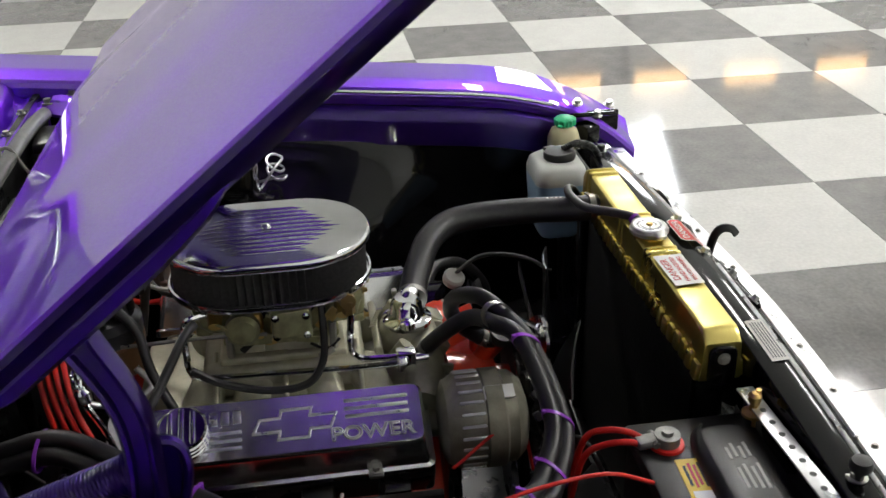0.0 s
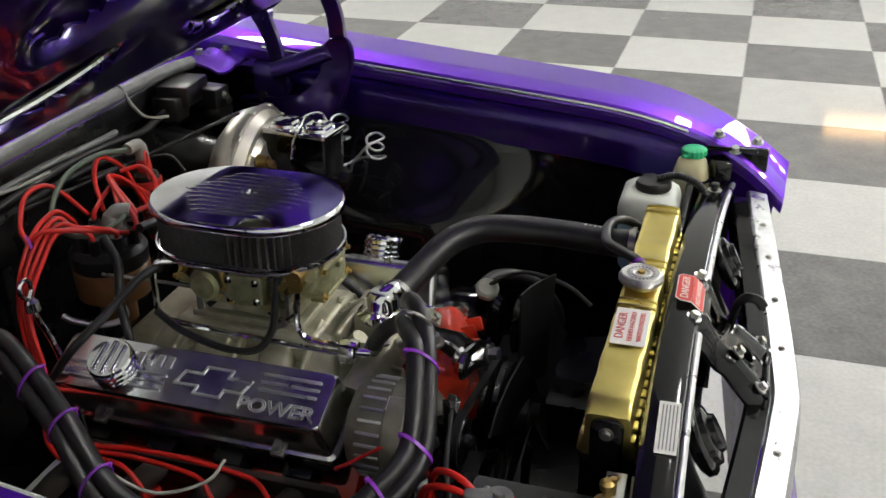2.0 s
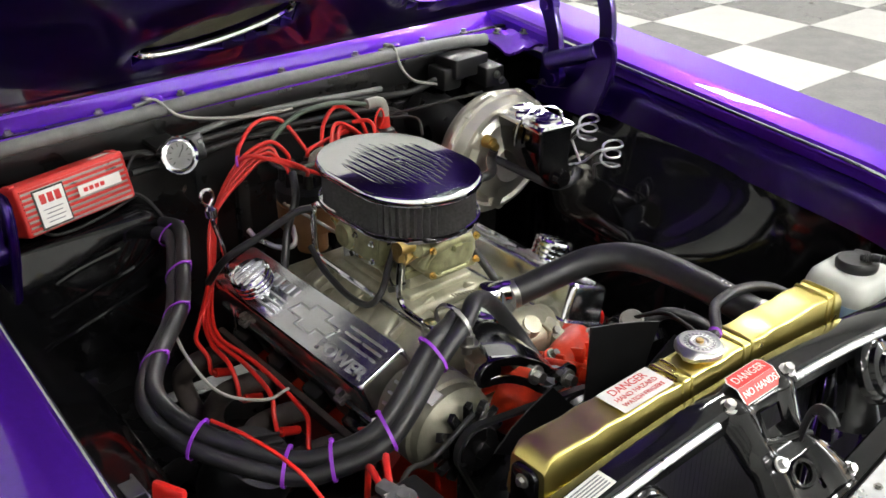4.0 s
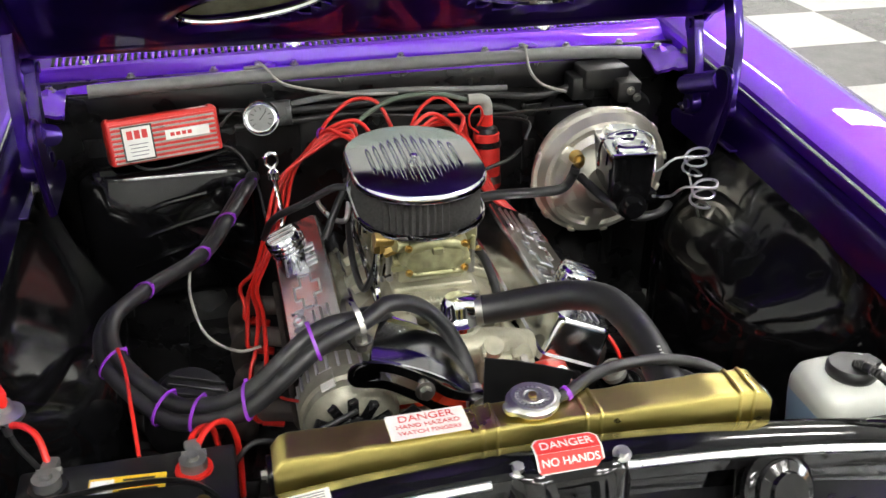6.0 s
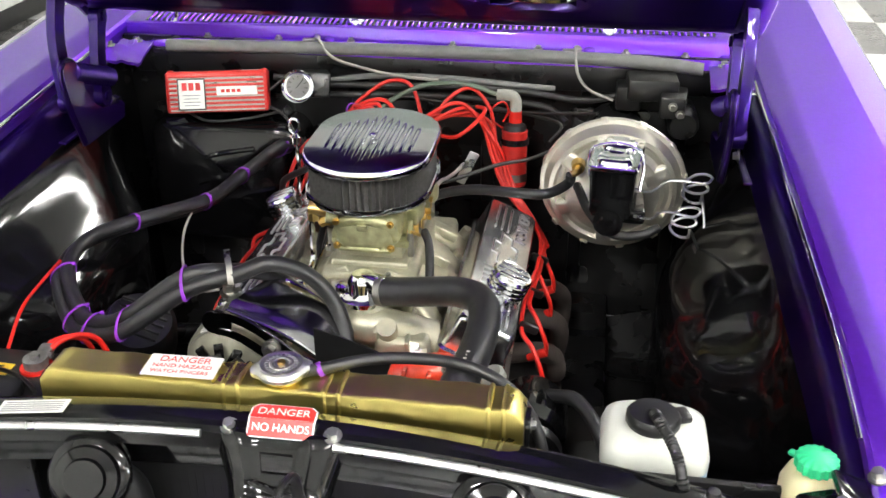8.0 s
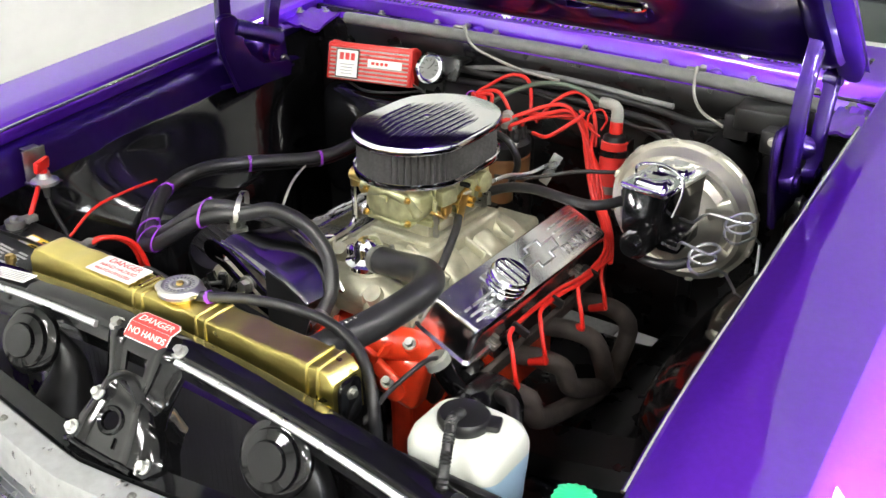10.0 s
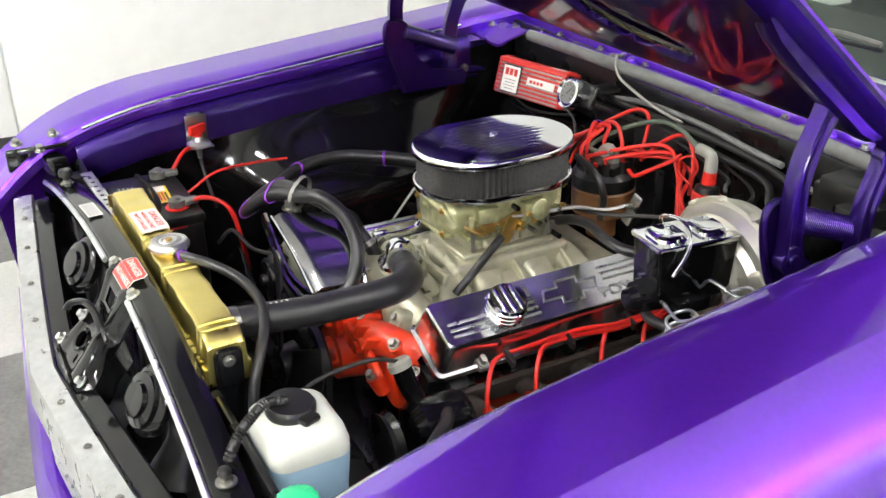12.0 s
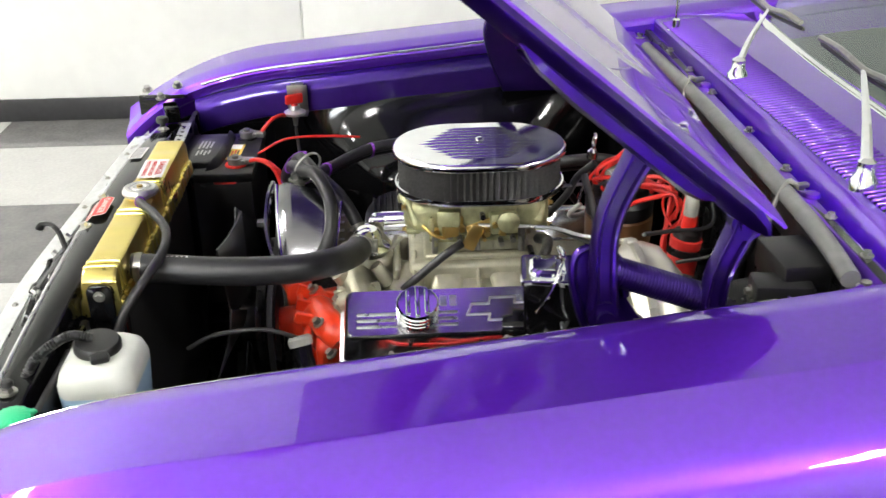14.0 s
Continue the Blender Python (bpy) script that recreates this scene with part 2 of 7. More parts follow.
def prism(bm, outline, z0, z1, m=None, bevel=0.0, seg=2):
    """A flat outline (x, y) pushed from z0 to z1 in the frame m, its rims rounded."""
    m = m or Matrix.Identity(4)
    if bevel:
        cx = sum(p[0] for p in outline) / len(outline)
        cy = sum(p[1] for p in outline) / len(outline)
        rows = [(0.0, z0)] + [(bevel * (1 - math.cos(a)), z1 - bevel + bevel * math.sin(a)) for a in (0, math.pi / 4, math.pi / 2)]
        wid = max(abs(p[0] - cx) for p in outline)
        hei = max(abs(p[1] - cy) for p in outline)
        rings = [[m @ Vector((cx + (x - cx) * (1 - o / wid), cy + (y - cy) * (1 - o / hei), z)) for x, y in outline] for o, z in rows]
    else:
        rings = [[m @ Vector((x, y, z)) for x, y in outline] for z in (z0, z1)]
    loft(bm, rings)


def rounded(w, h, r, n=5, cx=0.0, cy=0.0):
    out = []
    for sx, sy, a0 in ((1, 1, 0), (-1, 1, 90), (-1, -1, 180), (1, -1, 270)):
        for k in range(n + 1):
            a = radians(a0 + 90 * k / n)
            out.append((cx + sx * (w / 2 - r) + r * math.cos(a), cy + sy * (h / 2 - r) + r * math.sin(a)))
    return out


def shell(bm, grid, off):
    """A sheet through rows of points with a thickness: off is a vector or a function of the point."""
    f = off if callable(off) else (lambda p: Vector(off))
    a = [[bm.verts.new(p) for p in row] for row in grid]
    b = [[bm.verts.new(Vector(p) + f(Vector(p))) for p in row] for row in grid]
    h, w = len(a), len(a[0])
    for i in range(h - 1):
        for j in range(w - 1):
            bm.faces.new((a[i][j], a[i][j + 1], a[i + 1][j + 1], a[i + 1][j]))
            bm.faces.new((b[i][j], b[i + 1][j], b[i + 1][j + 1], b[i][j + 1]))
    rim = [(0, j) for j in range(w)] + [(i, w - 1) for i in range(1, h)] + [(h - 1, j) for j in range(w - 2, -1, -1)] + [(i, 0) for i in range(h - 2, 0, -1)]
    for (i, j), (k, l) in zip(rim, rim[1:] + rim[:1]):
        bm.faces.new((a[i][j], a[k][l], b[k][l], b[i][j]))


def step(x, a, b):
    t = min(1.0, max(0.0, (x - a) / (b - a)))
    return t * t * (3 - 2 * t)


def bolt(name, at, axis, parent, r=0.008, h=0.007, material=None):
    """A hexagon head on a washer."""
    bm = bmesh.new()
    a, d = Vector(at), Vector(axis).normalized()
    cyl(bm, a, a + d * h * 0.3, r * 1.5, seg=16)
    cyl(bm, a + d * h * 0.3, a + d * h * 1.3, r, r * 0.92, seg=6)
    return part(name, bm, material or STEEL, parent)


def writing(text, size, m, material, parent, name="lettering", depth=0.0004, outline=0.0):
    cu = bpy.data.curves.new(name, "FONT")
    cu.body, cu.size, cu.extrude, cu.align_x, cu.align_y = text, size, depth, "CENTER", "CENTER"
    if outline:
        cu.fill_mode, cu.extrude, cu.bevel_depth, cu.bevel_resolution = "NONE", 0.0, outline, 1
    tmp = bpy.data.objects.new(name, cu)
    me = bpy.data.meshes.new_from_object(tmp)
    bpy.data.objects.remove(tmp)
    me.transform(m)
    me.transform(Matrix.Translation(-place(parent)))
    me.materials.clear()
    me.materials.append(material)
    ob = new(name, me)
    ob.parent = parent
    return ob

# ---- room ----
WALL_X, EAST_X, SOUTH_Y, NORTH_Y, ROOM_H = -3.08, 7.0, -7.2, 8.0, 4.4
bm = bmesh.new()
for y0, y1 in ((SOUTH_Y, -4.205), (-4.195, -0.545), (-0.535, 3.105), (3.115, NORTH_Y)):
    box(bm, (WALL_X - 0.05, (y0 + y1) / 2, ROOM_H / 2), (0.1, y1 - y0, ROOM_H), bevel=0.003)
box(bm, (WALL_X - 0.07, (SOUTH_Y + NORTH_Y) / 2, ROOM_H / 2), (0.1, NORTH_Y - SOUTH_Y, ROOM_H))
solo("wall_west", bm, WALL, "white painted panel wall with thin dark joints", "wall", kind="structure")
for nm, c, s in (("wall_east", (EAST_X + 0.1, 0.4, ROOM_H / 2), (0.2, 15.2, ROOM_H)), ("wall_south", (1.96, SOUTH_Y - 0.1, ROOM_H / 2), (10.3, 0.2, ROOM_H)),
                 ("wall_north", (1.96, NORTH_Y + 0.1, ROOM_H / 2), (10.3, 0.2, ROOM_H))):
    bm = bmesh.new()
    box(bm, c, s)
    solo(nm, bm, FAR_WALL, "plain greyish white showroom wall", "wall", kind="structure")
bm = bmesh.new()
box(bm, (WALL_X + 0.006, 0.4, 0.055), (0.012, 15.1, 0.11), bevel=0.004)
solo("baseboard", bm, BASE, "black vinyl baseboard along the white wall", "baseboard", kind="structure")
bm = bmesh.new()
box(bm, (1.96, 0.4, ROOM_H + 0.1), (10.4, 15.6, 0.2))
solo("ceiling", bm, CEILING, "white painted showroom ceiling", "ceiling", kind="structure")


def ceiling_lamp(at):
    lamp = thing("ceiling_light", at, "white fluorescent ceiling light, switched on", "ceiling light", "ceiling lights")
    x, y, z = at
    bm = bmesh.new()
    for sx, sy, w, d in ((0.63, 0, 0.03, 0.36), (-0.63, 0, 0.03, 0.36), (0, 0.165, 1.23, 0.03), (0, -0.165, 1.23, 0.03)):
        box(bm, (x + sx, y + sy, z - 0.03), (w, d, 0.06), bevel=0.004)
    part("frame", bm, WALL, lamp)
    bm = bmesh.new()
    box(bm, (x, y, z - 0.03), (1.23, 0.30, 0.03), bevel=0.004)
    part("diffuser", bm, LAMP, lamp, "glowing white diffuser")
    return lamp


first = ceiling_lamp((3.5, -5.0, ROOM_H))
for x, y in ((3.5, -1.9), (3.5, 1.8), (3.5, 5.2), (-0.6, -5.4), (-0.6, -3.6), (5.6, -5.0), (5.6, 5.2)):
    copy_thing(first, Matrix.Translation((x, y, ROOM_H)))

# a photographer's softbox and a row of warm lights on the far side of the hall
soft_box = thing("softbox_light", (6.75, -2.85, 0.0), "bright tilted softbox light on a black stand", "studio light")
sm = Matrix.Translation((6.78, -2.86, 2.28)) @ Matrix.Rotation(radians(19), 4, "X") @ Matrix.Rotation(radians(-90), 4, "Y")
bm = bmesh.new()
prism(bm, rounded(1.12, 1.00, 0.03), 0.0, 0.02, sm)
part("diffuser", bm, DAYLIGHT, soft_box, "glowing white fabric diffuser")
bm = bmesh.new()
loft(bm, [[sm @ Vector((x, y, z)) for x, y in rounded(w, h, 0.03)] for w, h, z in ((1.16, 1.04, 0.015), (1.16, 1.04, -0.03), (0.3, 0.3, -0.16))])
part("shell", bm, BLACK_SATIN, soft_box)
bm = bmesh.new()
cyl(bm, (6.9, -2.86, 0.3), (6.9, -2.86, 2.28), 0.018, seg=12)
part("pole", bm, BLACK_SATIN, soft_box)
for k in range(3):
    a = radians(120 * k + 180)
    bm = bmesh.new()
    cyl(bm, (6.9, -2.86, 0.4), (6.9 + 0.08 * math.cos(a), -2.86 + 0.45 * math.sin(a), 0.01), 0.012, seg=8)
    part("leg", bm, BLACK_SATIN, soft_box)
for y in (-1.55, -2.42, -3.22, -4.08, -4.96):
    wl = thing("wall_light", (EAST_X, y, 1.2), "small warm wall light, switched on", "wall light", "warm wall lights")
    bm = bmesh.new()
    box(bm, (EAST_X - 0.02, y, 1.26), (0.04, 0.56, 0.24), bevel=0.008)
    part("housing", bm, WALL, wl)
    bm = bmesh.new()
    box(bm, (EAST_X - 0.045, y, 1.26), (0.012, 0.48, 0.16), bevel=0.004)
    part("lens", bm, WARM_LAMP, wl, "glowing warm lens")

# ---- car body ----
XC = -0.047


def mir(side, x):
    """x on the driver's side, or its mirror image about the car's middle."""
    return x if side > 0 else 2 * XC - x


car = thing("car_body", (0, 0, 0), "purple classic car with its bonnet open, black engine bay", "car")


def fender_ridge(y):
    """Height of the soft ridge beside the bonnet opening."""
    return 0.952 + 0.105 * y - 0.5 * max(0.0, -0.38 - y) ** 2 - 0.9 * max(0.0, -0.60 - y) ** 2


def fender_crease(y):
    """Height of the crease between the flat top and the side."""
    return 0.950 + 0.100 * y - 0.62 * max(0.0, -0.40 - y) ** 2


def fender_inward(y):
    return -0.030 * (y + 0.3) - 0.2 * max(0.0, -0.6 - y) ** 2


def fender_row(y):
    """The fender's section: lip, narrow inner slope, flat top, a crease and the side that rolls down."""
    zi, zv = fender_ridge(y), fender_crease(y)
    a, b = fender_inward(y), -0.055 * (y + 0.3) - 1.7 * max(0.0, -0.52 - y) ** 2
    row = [(0.652 + a, zi - 0.046), (0.643 + a, zi - 0.040), (0.639 + a, zi - 0.026), (0.641 + a, zi - 0.016), (0.646 + a, zi - 0.0105), (0.660 + a, zi - 0.0060), (0.676 + a, zi - 0.0020),
           (0.686 + a, zi - 0.0002), (0.692 + a, zi)]
    x0, x1 = 0.692 + a, 0.806 + 0.6 * b
    for t in (0.03, 0.25, 0.5, 0.75, 0.97):
        row.append((x0 + (x1 - x0) * t, zi + (zv - zi) * t))
    row += [(x1 - 0.0008, zv), (x1, zv - 0.0001), (x1 + 0.0008, zv - 0.0003)]
    for t in (0.04, 0.12, 0.22, 0.34, 0.46, 0.58, 0.70, 0.80, 0.90, 1.0):
        row.append((x1 + 0.075 * t, zv - 0.026 * t - 0.009 * t * t))
    x2 = x1 + 0.075
    row += [(x2 + 0.014, zv - 0.044), (x2 + 0.025, zv - 0.057), (x2 + 0.033, zv - 0.075), (x2 + 0.038, zv - 0.100)]
    for dx, z in ((0.043, 0.80), (0.047, 0.70), (0.046, 0.60), (0.036, 0.50), (0.018, 0.36), (-0.004, 0.25)):
        row.append((x2 + dx, z + (zv - 0.95) * max(0.0, (z - 0.25) / 0.6)))
    return row


def fender(side):
    bm = bmesh.new()
    rings = []
    ys = [-0.80, -0.797, -0.79, -0.78] + [float(v) for v in np.linspace(-0.765, -0.35, 22)] + [float(v) for v in np.linspace(-0.31, 1.45, 40)]
    for y in ys:
        row, back = [], []
        for n, (x, z) in enumerate(fender_row(y)):
            lean = 0.10 * max(0.0, 0.93 - z) * step(y, -0.4, -0.8)
            row.append(Vector((mir(side, x), y + lean, z)))
            back.append(Vector((mir(side, x - (0.008 if n > 26 else -0.002)), y + lean, z - 0.008)))
        rings.append(row + back[::-1])
    loft(bm, rings)
    return part("front_fender", bm, PURPLE, car, "glossy candy purple fender", 26)


for side in (1, -1):
    fender(side)
    # bright strip along the inner lip
    bm = bmesh.new()
    tube(bm, [(mir(side, 0.638 + fender_inward(y)), y, fender_ridge(y) - 0.018) for y in (-0.58, -0.5, -0.4, -0.2, 0.0, 0.2, 0.34)], 0.0036, 8, 3)
    part("lip_moulding", bm, POLISHED, car, "thin bright strip along the fender's inner lip")


def fender_flange(side):
    """The painted flange below the lip, with a black gap above it."""
    bm = bmesh.new()
    rows = []
    for y in np.linspace(-0.60, 0.36, 14):
        y = float(y)
        rows.append([Vector((mir(side, x + fender_inward(y)), y, fender_ridge(y) + z)) for x, z in ((0.652, -0.050), (0.636, -0.052), (0.630, -0.058), (0.627, -0.085), (0.623, -0.115), (0.621, -0.132))])
    shell(bm, rows, (side * 0.004, 0, -0.002))
    part("inner_flange", bm, PURPLE_SHADED, car, "purple flange below the lip", 40)
    bm = bmesh.new()
    tube(bm, [(p[0].x, p[0].y, p[0].z + 0.004) for p in rows], 0.006, 6, 2)
    part("gap_seal", bm, BLACK_SATIN, car)


fender_flange(1)
fender_flange(-1)


def inner_fender(side):
    """Black wheel house: a wall under the lip that swells inwards over the wheel."""
    bm = bmesh.new()
    grid = []
    ys = np.linspace(-0.68, 0.48, 30)
    for t in np.linspace(0, 1, 22):
        row = []
        for y in ys:
            dxi, top = fender_inward(float(y)), fender_ridge(float(y)) - 0.080
            z = top + (0.28 - top) * t
            along = math.exp(-((y - 0.02) / 0.27) ** 4)
            hump = step(0.86 - 0.57 * t, 0.84, 0.62) * along
            x = 0.630 + dxi * (1 - t) - 0.03 * t - 0.15 * hump - 0.02 * step(t, 0.0, 0.2) * math.exp(-((y - 0.33) / 0.13) ** 2)
            x += 0.004 * math.sin(9 * y) * t
            row.append(Vector((mir(side, x), float(y), z)))
        grid.append(row)
    shell(bm, grid, (side * 0.006, 0, 0))
    return part("inner_fender", bm, BLACK, car, "gloss black inner fender", 60)


for side in (1, -1):
    inner_fender(side)

# firewall with pressed ribs, and the cowl above
bm = bmesh.new()
box(bm, (XC, 0.500, 0.655), (1.36, 0.012, 0.62))
wall = part("firewall", bm, BLACK_SATIN, car, "black painted firewall")
bm = bmesh.new()
box(bm, (XC, 0.488, 0.915), (1.28, 0.016, 0.055), bevel=0.006)
part("top_rail", bm, BLACK_SATIN, wall)
for x, w in ((-0.48, 0.30), (-0.05, 0.30), (0.40, 0.24)):
    bm = bmesh.new()
    box(bm, (x, 0.492, 0.80), (w, 0.012, 0.10), bevel=0.006)
    part("pressed_panel", bm, BLACK_SATIN, wall)
for x in (-0.6, -0.35, -0.1, 0.1, 0.3, 0.5):
    bm = bmesh.new()
    box(bm, (x, 0.492, 0.60), (0.03, 0.02, 0.34), bevel=0.008)
    part("pressed_rib", bm, BLACK_SATIN, wall)
bm = bmesh.new()
tube(bm, [(-0.60, 0.470, 0.952), (-0.3, 0.475, 0.958), (0, 0.477, 0.961), (0.3, 0.477, 0.960), (0.44, 0.475, 0.957), (0.535, 0.470, 0.950)], 0.0135, 12, 5)
part("weatherstrip", bm, SEAL, car, "grey rubber seal on top of the firewall")

bm = bmesh.new()
prof = [(0.482, 0.946), (0.488, 0.966), (0.506, 0.967), (0.511, 0.950), (0.517, 0.948), (0.521, 0.984), (0.525, 0.993), (0.531, 0.996), (0.600, 1.0045), (0.70, 1.007), (0.74, 1.006)]
shell(bm, [[Vector((x, y + 0.10 * abs(x) ** 3 * 0.3 + 0.036 * x * step(y, 0.505, 0.53), z - 0.012 * x * x)) for x in XC + np.linspace(-0.72, 0.72, 15)] for y, z in prof], (0, 0, -0.008))
cowl = part("cowl_panel", bm, PURPLE, car, "purple cowl panel below the windscreen", 30)
# air slots of the cowl
bm = bmesh.new()
for k in range(94):
    x = XC - 0.61 + k * 0.0130
    box(bm, (x, 0.578 + 0.036 * x + 0.03 * abs(x) ** 3, 1.0025 - 0.012 * x * x), (0.0060, 0.088, 0.009), (7, 0, 0), bevel=0.0022, seg=1)
part("louvre", bm, PURPLE, cowl, "row of raised air slots")["kind"] = "stuff"
bm = bmesh.new()
for k in range(95):
    x = XC - 0.6165 + k * 0.0130
    box(bm, (x, 0.578 + 0.036 * x + 0.03 * abs(x) ** 3, 1.0008 - 0.012 * x * x), (0.0062, 0.086, 0.005), (7, 0, 0))
part("slot", bm, BLACK_SATIN, cowl, "dark gaps between the slots")["kind"] = "stuff"
for x in (-0.52, -0.36, -0.20, 0.02, 0.20, 0.38, 0.50):
    bolt("bolt", (x, 0.504, 0.968 - 0.012 * x * x), (0, 0, 1), cowl, 0.006, 0.006)
for x in (-0.283, 0.27):
    bm = bmesh.new()
    box(bm, (x, 0.492, 0.9715), (0.038, 0.012, 0.006), (0, 0, 12), 0.002)
    box(bm, (x + 0.012, 0.498, 0.975), (0.012, 0.022, 0.008), (0, 0, 20), 0.003)
    part("wire_clip", bm, STEEL, cowl, "small metal clip with a wire in it")
    bm = bmesh.new()
    lathe(bm, [(0.012, 0), (0.011, 0.006), (0.005, 0.009), (0, 0.009)], pose(x + 0.035, 0.506, 0.966), 14)
    part("washer_jet", bm, PURPLE, cowl)

# corners between cowl and fender: a crumpled pressed web with a bright step and bolts
for side in (1, -1):
    rng_p = random.Random(11)
    bm = bmesh.new()
    rows = []
    for y in np.linspace(0.385, 0.560, 12):
        row = []
        for x in np.linspace(0.548, 0.672, 10):
            fold = 0.016 * math.sin(38 * x + 30 * y) * math.sin(25 * y) + rng_p.uniform(-0.006, 0.006)
            row.append(Vector((mir(side, float(x)), float(y), 0.945 + 0.06 * (float(y) - 0.40) + fold - 0.10 * max(0.0, 0.425 - y))))
        rows.append(row)
    shell(bm, rows, (0, 0, -0.006))
    part("hinge_pocket", bm, PURPLE, car, "purple crumpled pressed corner beside the hinge", 24)
    for x, y in ((0.575, 0.47), (0.62, 0.43), (0.635, 0.51)):
        bolt("bolt", (mir(side, x), y, 0.958), (0, 0, 1), car, 0.008, 0.008)
    bm = bmesh.new()
    box(bm, (mir(side, 0.622), 0.36, 0.86), (0.010, 0.24, 0.13), bevel=0.005)
    tube(bm, [(mir(side, 0.612), 0.26, 0.83), (mir(side, 0.606), 0.33, 0.86), (mir(side, 0.612), 0.42, 0.85)], 0.010, 8, 4)
    part("hinge_plate", bm, PURPLE_SHADED, car)

# splash shields and cross member under the engine
bm = bmesh.new()
shell(bm, [[Vector((XC + x, y, 0.285 + 0.09 * (abs(x) / 0.62) ** 3 + 0.03 * math.sin(9 * y) ** 2)) for x in np.linspace(-0.62, 0.62, 15)] for y in np.linspace(-0.60, 0.49, 12)], (0, 0, -0.01))
part("splash_shield", bm, BLACK_SATIN, car, "dull black shield under the engine", 40)
bm = bmesh.new()
loft(bm, [[Vector((XC + x, -0.06 + a, 0.37 + b + 0.10 * (abs(x) / 0.6) ** 2)) for a, b in ((-0.06, -0.035), (0.06, -0.035), (0.07, 0.0), (0.05, 0.03), (-0.05, 0.03), (-0.07, 0.0))] for x in np.linspace(-0.60, 0.60, 11)])
part("cross_member", bm, BLACK_SATIN, car, "black steel cross member under the engine")

# windscreen, trim and dash
bm = bmesh.new()
grid = [[Vector((XC + x * (1 - 0.12 * t), 0.725 + 0.10 * abs(x) ** 2.2 + 0.42 * t, 0.992 + 0.36 * t)) for x in np.linspace(-0.70, 0.70, 17)] for t in np.linspace(0, 1, 6)]
shell(bm, grid, (0, 0.004, 0.004))
wind = part("windscreen", bm, GLASS, car, "tinted glass windscreen")
wind.visible_shadow = False
bm = bmesh.new()
tube(bm, [(XC + x, 0.715 + 0.10 * abs(x) ** 2.2, 1.004 - 0.010 * x * x) for x in np.linspace(-0.72, 0.72, 13)], 0.011, 8, 3, 0.6)
part("windscreen_trim", bm, CHROME, car, "bright trim along the windscreen's foot")
bm = bmesh.new()
shell(bm, [[Vector((x, 0.80 + 0.5 * t, 0.96 + 0.02 * math.sin(3 * t))) for x in np.linspace(-0.62, 0.62, 5)] for t in np.linspace(0, 1, 5)], (0, 0, -0.05))
part("dashboard", bm, DARK_TRIM, car, "dark dashboard behind the glass")
bm = bmesh.new()
box(bm, (0, 1.62, 1.0), (1.2, 0.12, 0.75), bevel=0.04)
part("seat_back", bm, DARK_TRIM, car)


def wiper(pivot, joint, tip_a, tip_b):
    x, y, z = pivot
    w = thing("wiper", (x, y, z), "chrome windscreen wiper above the cowl", "wiper", "windscreen wipers")
    bm = bmesh.new()
    lathe(bm, [(0.020, -0.012), (0.020, 0.010), (0.013, 0.02), (0.013, 0.036), (0.006, 0.042), (0, 0.042)], pose(x, y, z), 20)
    part("pivot", bm, CHROME, w)
    bm = bmesh.new()
    p0, p1 = Vector((x, y, z + 0.026)), Vector(joint)
    tube(bm, [p0, p0.lerp(p1, 0.35) + Vector((0, 0, 0.012)), p1], lambda t: 0.011 - 0.006 * t, 8, 6, 0.5)
    part("arm", bm, CHROME, w)
    bm = bmesh.new()
    a, b = Vector(tip_a), Vector(tip_b)
    tube(bm, [a, a.lerp(p1, 0.5) + Vector((0, 0, 0.005)), p1, b.lerp(p1, 0.5) + Vector((0, 0, 0.005)), b], 0.006, 6, 4, 0.6)
    part("blade_bridge", bm, STEEL, w)
    bm = bmesh.new()
    dn = Vector((0, 0.006, -0.012))
    tube(bm, [a + dn, p1 + dn, b + dn], 0.004, 6, 4)
    part("blade", bm, RUBBER, w)


wiper((-0.195, 0.548, 0.998), (-0.36, 0.655, 1.092), (-0.52, 0.67, 1.085), (-0.20, 0.66, 1.10))
wiper((0.345, 0.560, 1.000), (0.062, 0.668, 1.086), (-0.125, 0.668, 1.092), (0.25, 0.665, 1.092))
bm = bmesh.new()
lathe(bm, [(0.02, -0.012), (0.02, 0.006), (0.009, 0.012), (0.009, 0.03), (0.004, 0.034), (0.003, 0.12), (0, 0.12)], pose(-0.60, 0.535, 0.985), 16)
solo("radio_aerial", bm, CHROME, "short chrome aerial base on the purple cowl", "aerial")


# ---- radiator support, latch, grille bar ----
def support_z(x):
    return 0.846 - 0.17 * (x - XC) ** 2


def support_y(x):
    return -0.638 - 0.04 * (x - XC) ** 2


support = thing("radiator_support", (0, -0.63, 0.25), "gloss black radiator support panel across the front", "car panel")
bm = bmesh.new()
prof = [(0.032, -0.10), (0.031, -0.016), (0.027, -0.003), (0.019, 0.0), (-0.008, 0.0), (-0.016, -0.003), (-0.021, -0.010), (-0.022, -0.034), (-0.014, -0.036), (-0.013, -0.012), (0.018, -0.010), (0.024, -0.10)]
loft(bm, [[Vector((x, support_y(x) + a, support_z(x) + b)) for a, b in prof] for x in XC + np.linspace(-0.70, 0.70, 33)])
part("top_rail", bm, BLACK, support, "", 30)
bm = bmesh.new()
for x0, x1 in ((-0.70, -0.105), (0.055, 0.62)):
    tube(bm, [(x, support_y(x) - 0.0235, support_z(x) - 0.010) for x in np.linspace(x0, x1, 9)], 0.0052, 8, 3, 0.8)
part("edge_strip", bm, ALU, support, "pale worn metal edge along the panel's front")
bm = bmesh.new()
